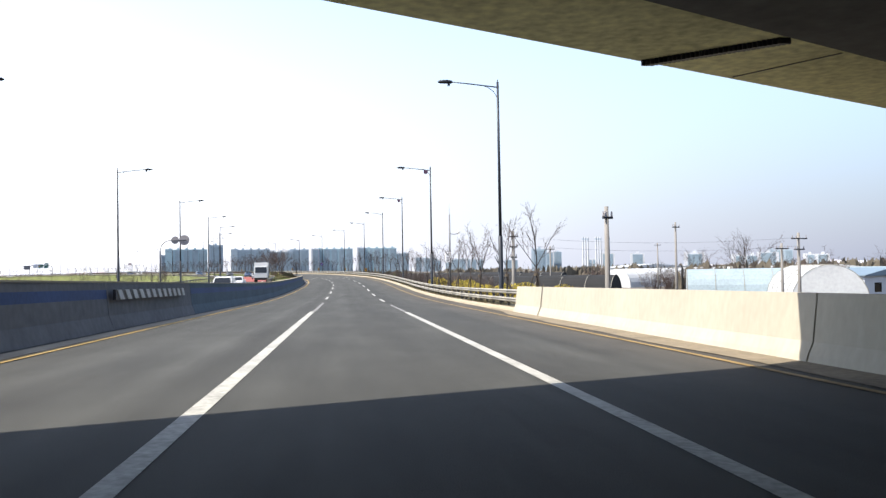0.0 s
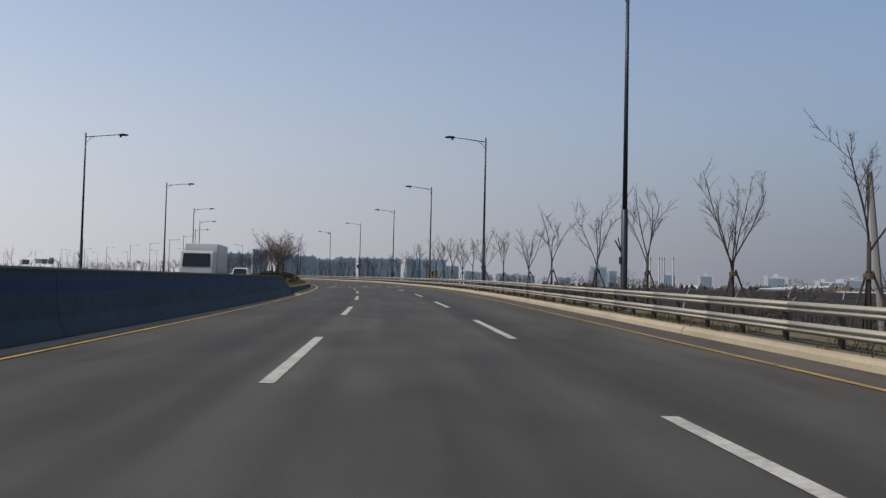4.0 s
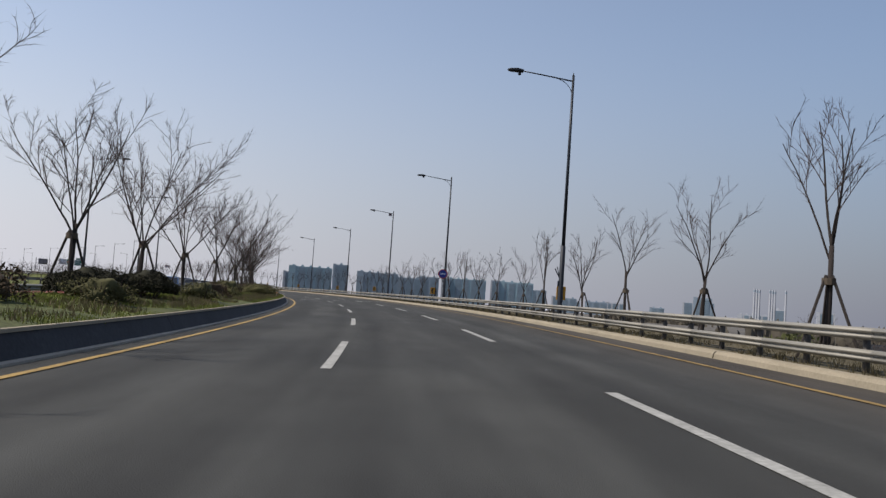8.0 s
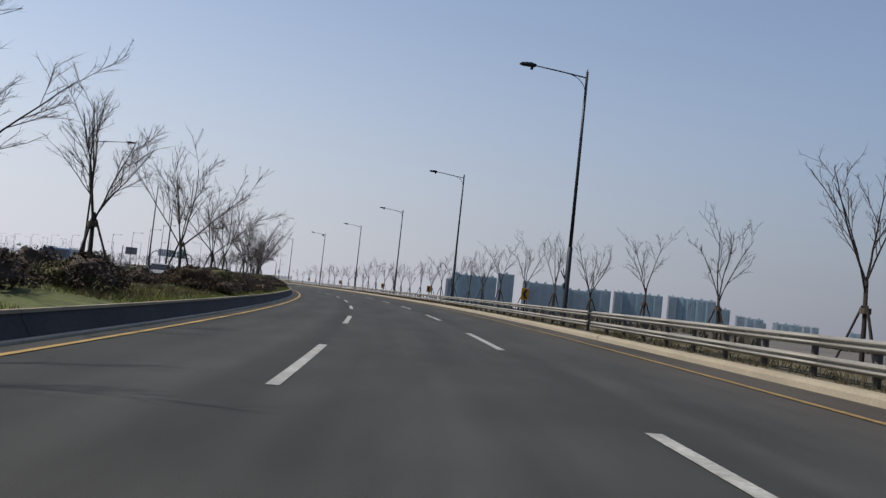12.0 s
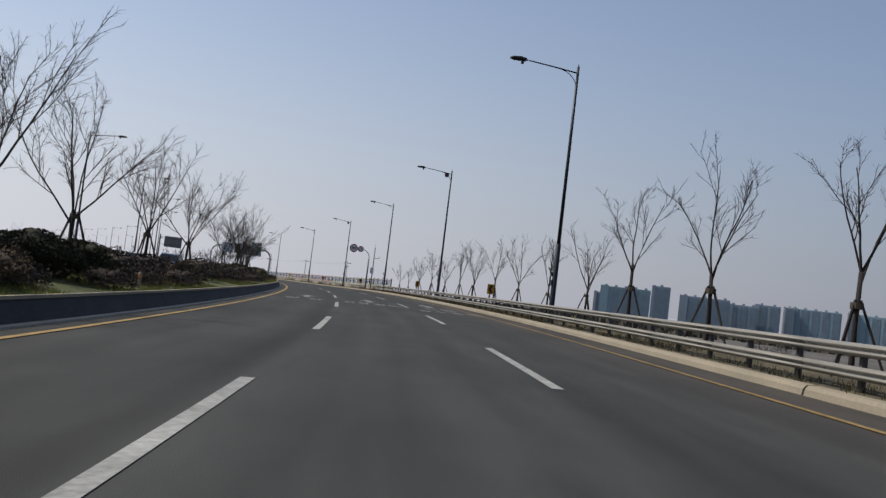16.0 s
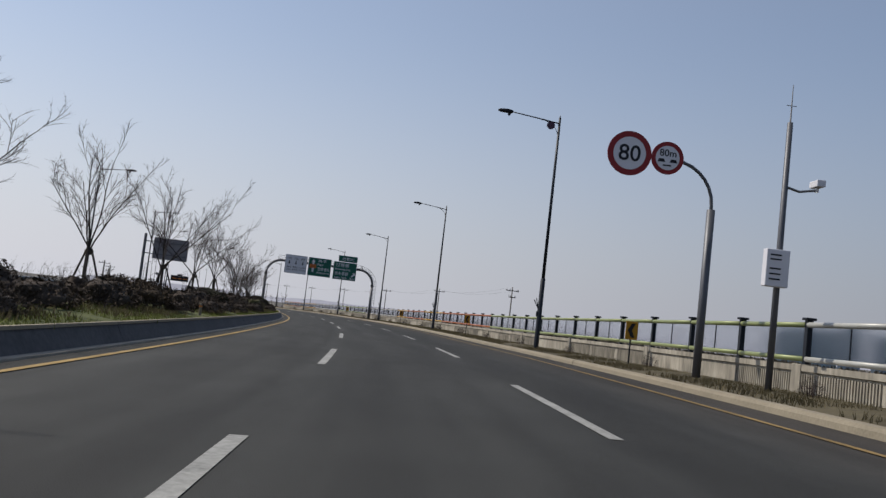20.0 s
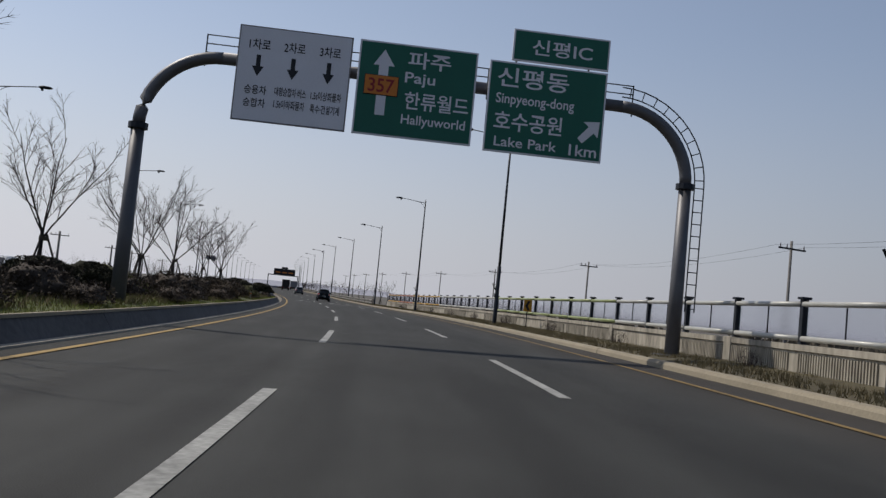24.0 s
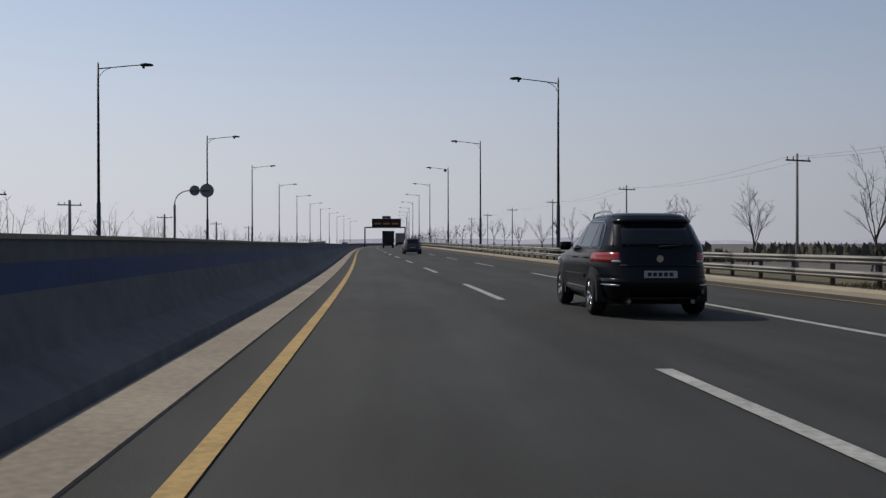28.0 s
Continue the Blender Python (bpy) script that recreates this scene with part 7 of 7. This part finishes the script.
# the hills' base colour is drawn towards the sky to imitate haze
HILL = mat("haze_tinted_hill", (0.50, 0.51, 0.58), 1.0, vary=0.15, scale=0.002, fine=0.02, bump=0)
for name, r, base, amp, seed, a0, a1 in (("hill_range", 4300, 8, 30, 3.1, -60, 75), ("hill_range", 4400, 8, 26, 8.7, 75, 230)):
    vs, fs = [], []
    n = 160
    for i in range(n + 1):
        a = radians(a0 + (a1 - a0) * i / n)
        h = base + amp * max(0.0, 0.5 + noise.noise(Vector((i * 0.07 + seed, seed, 0))) + 0.35 * noise.noise(Vector((i * 0.31, seed, 2))))
        x, y = r * math.sin(a), 900 + r * math.cos(a)
        vs += [(x, y, GROUND - 2), (x * 1.02, y * 1.02, GROUND + h), (x * 1.05, y * 1.05, GROUND - 2)]
        if i:
            k = 3 * i
            fs += [(k - 3, k, k + 1, k - 2), (k - 2, k + 1, k + 2, k - 1)]
    me = bpy.data.meshes.new(name)
    me.from_pydata(vs, [], fs)
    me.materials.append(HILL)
    tagged(new(name, me), "low hills tinted blue for haze along the horizon", "hills", kind="structure")

# far woods and hedgerows, their brown lightened to paint in distance haze
WOOD = mat("far_woods", (0.13, 0.115, 0.09), 1.0, vary=0.5, scale=0.05, fine=0.6, bump=0)
rg = np.random.RandomState(12)
vs, fs = [], []
for k in range(150):
    a = radians(-70 + 190 * rg.rand())
    r = 260 + 1500 * rg.rand() ** 1.3
    cx, cy = r * math.sin(a) - 150, 250 + r * math.cos(a)
    if k > 50:
        q0 = P(560 + 520 * rg.rand(), 90 + 420 * rg.rand() if k % 3 else -90 - 300 * rg.rand())
        cx, cy = q0.x, q0.y
    if k >= 110:
        q0 = P(90 + 240 * rg.rand(), 90 + 110 * rg.rand())
        cx, cy = q0.x, q0.y
    ln, dirn = 30 + 90 * rg.rand(), rg.rand() * 3.14
    near = min((cx - P(s, 0).x) ** 2 + (cy - P(s, 0).y) ** 2 for s in range(0, 1090, 30))
    if near < (60 if k >= 110 else 75) ** 2:
        continue
    for j in range(int(ln * 5)):
        t = (rg.rand() - 0.5) * ln
        x, y = cx + t * math.cos(dirn) + rg.normal() * 4, cy + t * math.sin(dirn) + rg.normal() * 4
        h = 1.5 + 5.5 * rg.rand() * (0.5 + 0.5 * math.sin(t * 0.2 + k))
        b = len(vs)
        q = 0.7 + 1.2 * rg.rand()
        an = rg.rand() * 3.14
        vs += [(x - q * math.cos(an), y - q * math.sin(an), GROUND - 0.3), (x + q * math.cos(an), y + q * math.sin(an), GROUND - 0.3), (x + q * 0.5 * math.cos(an) + rg.normal() * 0.4, y + q * 0.5 * math.sin(an), GROUND + h * 0.8), (x - q * 0.3 * math.cos(an), y - q * 0.3 * math.sin(an), GROUND + h)]
        fs.append((b, b + 1, b + 2, b + 3))
me = bpy.data.meshes.new("far_woods")
me.from_pydata(vs, [], fs)
me.materials.append(WOOD)
tagged(new("far_woods", me), "brown leafless hedgerows and copses across the fields", "woods", kind="stuff")

# polytunnels
FILM = mat("white_tunnel_film", (0.50, 0.52, 0.54), 0.4, vary=0.15, scale=0.3, fine=3, bump=0.1)
FILM_B = mat("grey_blue_tunnel_film", (0.27, 0.34, 0.38), 0.45, vary=0.2, scale=0.4, fine=3, bump=0.1)
SHADE = mat("black_shade_net", (0.014, 0.015, 0.017), 0.9, vary=0.3, scale=0.5, fine=8, bump=0.2)
BLUEROOF = mat("blue_roof_sheet", (0.17, 0.235, 0.30), 0.5, 0.1, vary=0.15, scale=0.4, bump=0.05)


def polytunnel(s, e, width, height, length, turn, film, label):
    z = GROUND - P(s, e).z
    ob = root("polytunnel", M(s, e, z, turn), label, "polytunnel", "polytunnels in the fields")
    n = 14
    arc = [(-width / 2 * math.cos(math.pi * k / n), height * math.sin(math.pi * k / n) ** 0.8) for k in range(n + 1)]
    bm = bmesh.new()
    rows = [[bm.verts.new((x, y, h)) for x, h in arc] for y in np.arange(0, length + 0.1, 2.0)]
    for a, b in zip(rows, rows[1:]):
        for k in range(n):
            bm.faces.new((a[k], a[k + 1], b[k + 1], b[k]))
    bm.faces.new(rows[0])
    bm.faces.new(rows[-1][::-1])
    bmesh.ops.recalc_face_normals(bm, faces=bm.faces[:])
    part("cover", bm, film, ob)
    for y in np.arange(0, length + 0.1, 4.0):
        bm = bmesh.new()
        tube(bm, [(x * 1.01, y, h * 1.01) for x, h in arc], 0.04, 5)
        part("hoop", bm, STEEL, ob)
    bm = bmesh.new()
    box(bm, -0.9, 0.9, -0.06, -0.01, 0, 2.2)
    part("door", bm, TRIM if film is SHADE else FILM, ob)
    return ob


polytunnel(135.5, 36.9, 7, 4.6, 24, 55, SHADE, "black net covered polytunnel in the field")
polytunnel(112.7, 37.3, 6.5, 4.2, 22, 55, SHADE, "black net covered polytunnel in the field")
polytunnel(160, 40, 7.5, 4.4, 30, 55, SHADE, "black net covered polytunnel in the field")
polytunnel(184, 44, 8, 4.6, 34, 50, SHADE, "black net covered polytunnel in the field")
polytunnel(190, 70, 10, 4.8, 70, -70, FILM, "long white polytunnel in the field")
polytunnel(205, 95, 10, 4.8, 60, -60, FILM, "long white polytunnel in the field")
polytunnel(108, 76, 8, 4.6, 16, 20, FILM, "white polytunnel beside the sheds")
polytunnel(77, 47, 8, 5.2, 20, -20, FILM, "white polytunnel beside the sheds")
polytunnel(112.5, 47.5, 8, 4.8, 30, -112, FILM_B, "white polytunnel beside the sheds")


def shed(s, e, w, d, h, turn, roofmat, label):
    z = GROUND - P(s, e).z
    ob = root("farm_shed", M(s, e, z, turn), label, "shed", "sheds in the fields")
    bm = bmesh.new()
    box(bm, -w / 2, w / 2, -d / 2, d / 2, -0.3, h)
    part("wall", bm, APT[2], ob)
    bm = bmesh.new()
    plate(bm, [(-w / 2 - 0.4, h), (w / 2 + 0.4, h), (w / 2 + 0.4, h + 0.15), (0, h + 1.1), (-w / 2 - 0.4, h + 0.15)], -d / 2 - 0.4, d / 2 + 0.4)
    bmesh.ops.recalc_face_normals(bm, faces=bm.faces[:])
    part("roof", bm, roofmat, ob)
    for x in (-w * 0.25, w * 0.22):
        bm = bmesh.new()
        box(bm, x - 0.8, x + 0.8, -d / 2 - 0.03, -d / 2 + 0.02, h * 0.4, h * 0.75)
        part("window", bm, CARGLASS, ob)
    return ob


shed(100, 66, 12, 7, 3.6, 25, BLUEROOF, "white walled farm shed with a blue roof")
shed(130, 82, 16, 9, 4.0, -20, FILM, "pale walled farm shed with a white roof")
shed(240, 110, 26, 12, 5.0, 5, FILM, "pale walled farm shed with a white roof")

# ---- power poles ----
PCON = mat("pole_concrete", (0.22, 0.21, 0.20), 0.9, vary=0.2, scale=1, bump=0.1)


def power_pole(s, e, top, arms, label, thick=0.16):
    z0 = GROUND - P(s, e).z
    ob = root("power_pole", M(s, e, 0, 20), label, "utility pole", "power poles")
    bm = bmesh.new()
    tube(bm, [(0, 0, z0 - 0.3), (0, 0, top)], [thick * 1.3, thick * 0.8], 9)
    part("pole", bm, PCON, ob, smooth=True)
    for k, w in enumerate(arms):
        bm = bmesh.new()
        z = top - 0.5 - 0.9 * k
        box(bm, -w / 2, w / 2, -0.14, -0.02, z - 0.05, z + 0.05)
        am = part("crossarm", bm, POLE, ob)
        bm = bmesh.new()
        for x in (-w * 0.45, -w * 0.2, w * 0.45):
            tube(bm, [(x, -0.08, z + 0.05), (x, -0.08, z + 0.28)], [0.05, 0.03], 6)
        part("insulator", bm, SIGN_BACK, am)
    return ob


line = [(s, 23.6, 7.0 + 0.004 * (s - 617)) for s in (582, 617, 652, 688, 724, 760, 796, 832, 868, 904)]
for s, e, t in line:
    power_pole(s, e, t, (2.3,) if int(s) % 3 else (2.2, 1.2), "slender power pole with a steel crossarm beside the road", 0.1)
power_pole(31, 10.15, 4.5, (0.5,), "banded concrete pole beside the bridge barrier", 0.12)
power_pole(65.7, 13.1, 5.4, (0.9, 0.7, 0.6), "concrete power pole with crossarms and wires", 0.17)
power_pole(75, 30.5, 6.5, (0.9,), "slender concrete pole beside the sheds", 0.12)
power_pole(66, 36.2, 4.0, (1.6,), "wooden power pole beside the sheds", 0.13)
power_pole(60, 34.4, 4.7, (1.8, 1.1), "concrete power pole with transformer arms", 0.14)
power_pole(120, 30, 5.0, (1.6,), "concrete power pole in the fields", 0.14)
power_pole(150, 60, 6.0, (1.6,), "concrete power pole in the fields", 0.14)
for s in (640, 676, 712, 735, 752, 790, 830, 870):
    power_pole(s, -31.0, 5.6, (2.2,), "concrete power pole beyond the opposite carriageway")
leaning = root("leaning_post", M(95.0, 9.6, -0.4), "pale leaning timber post behind the guardrail", "post")
bm = bmesh.new()
tube(bm, [(0.35, 0, -1.0), (-0.1, 0, 4.2)], [0.09, 0.06], 8)
part("shaft", bm, PCON, leaning)


def wire(a, b, sag, label="thin sagging power line between poles"):
    bm = bmesh.new()
    pts = [Vector(a).lerp(Vector(b), t) - Vector((0, 0, sag * 4 * t * (1 - t))) for t in np.linspace(0, 1, 9)]
    tube(bm, pts, 0.007, 4)
    tagged(part("power_line", bm, POLE), label, "cable", "power lines")


for (s0, e0, t0), (s1, e1, t1) in zip(line, line[1:]):
    wire(P(s0, e0 - 0.9, t0 - 0.3), P(s1, e1 - 0.9, t1 - 0.3), 0.6)
    wire(P(s0, e0 + 0.9, t0 - 0.3), P(s1, e1 + 0.9, t1 - 0.3), 0.6)
for dz in (4.9, 4.2):
    wire(P(65.7, 13.1, dz), P(60, 34.4, dz - 0.6), 0.5)
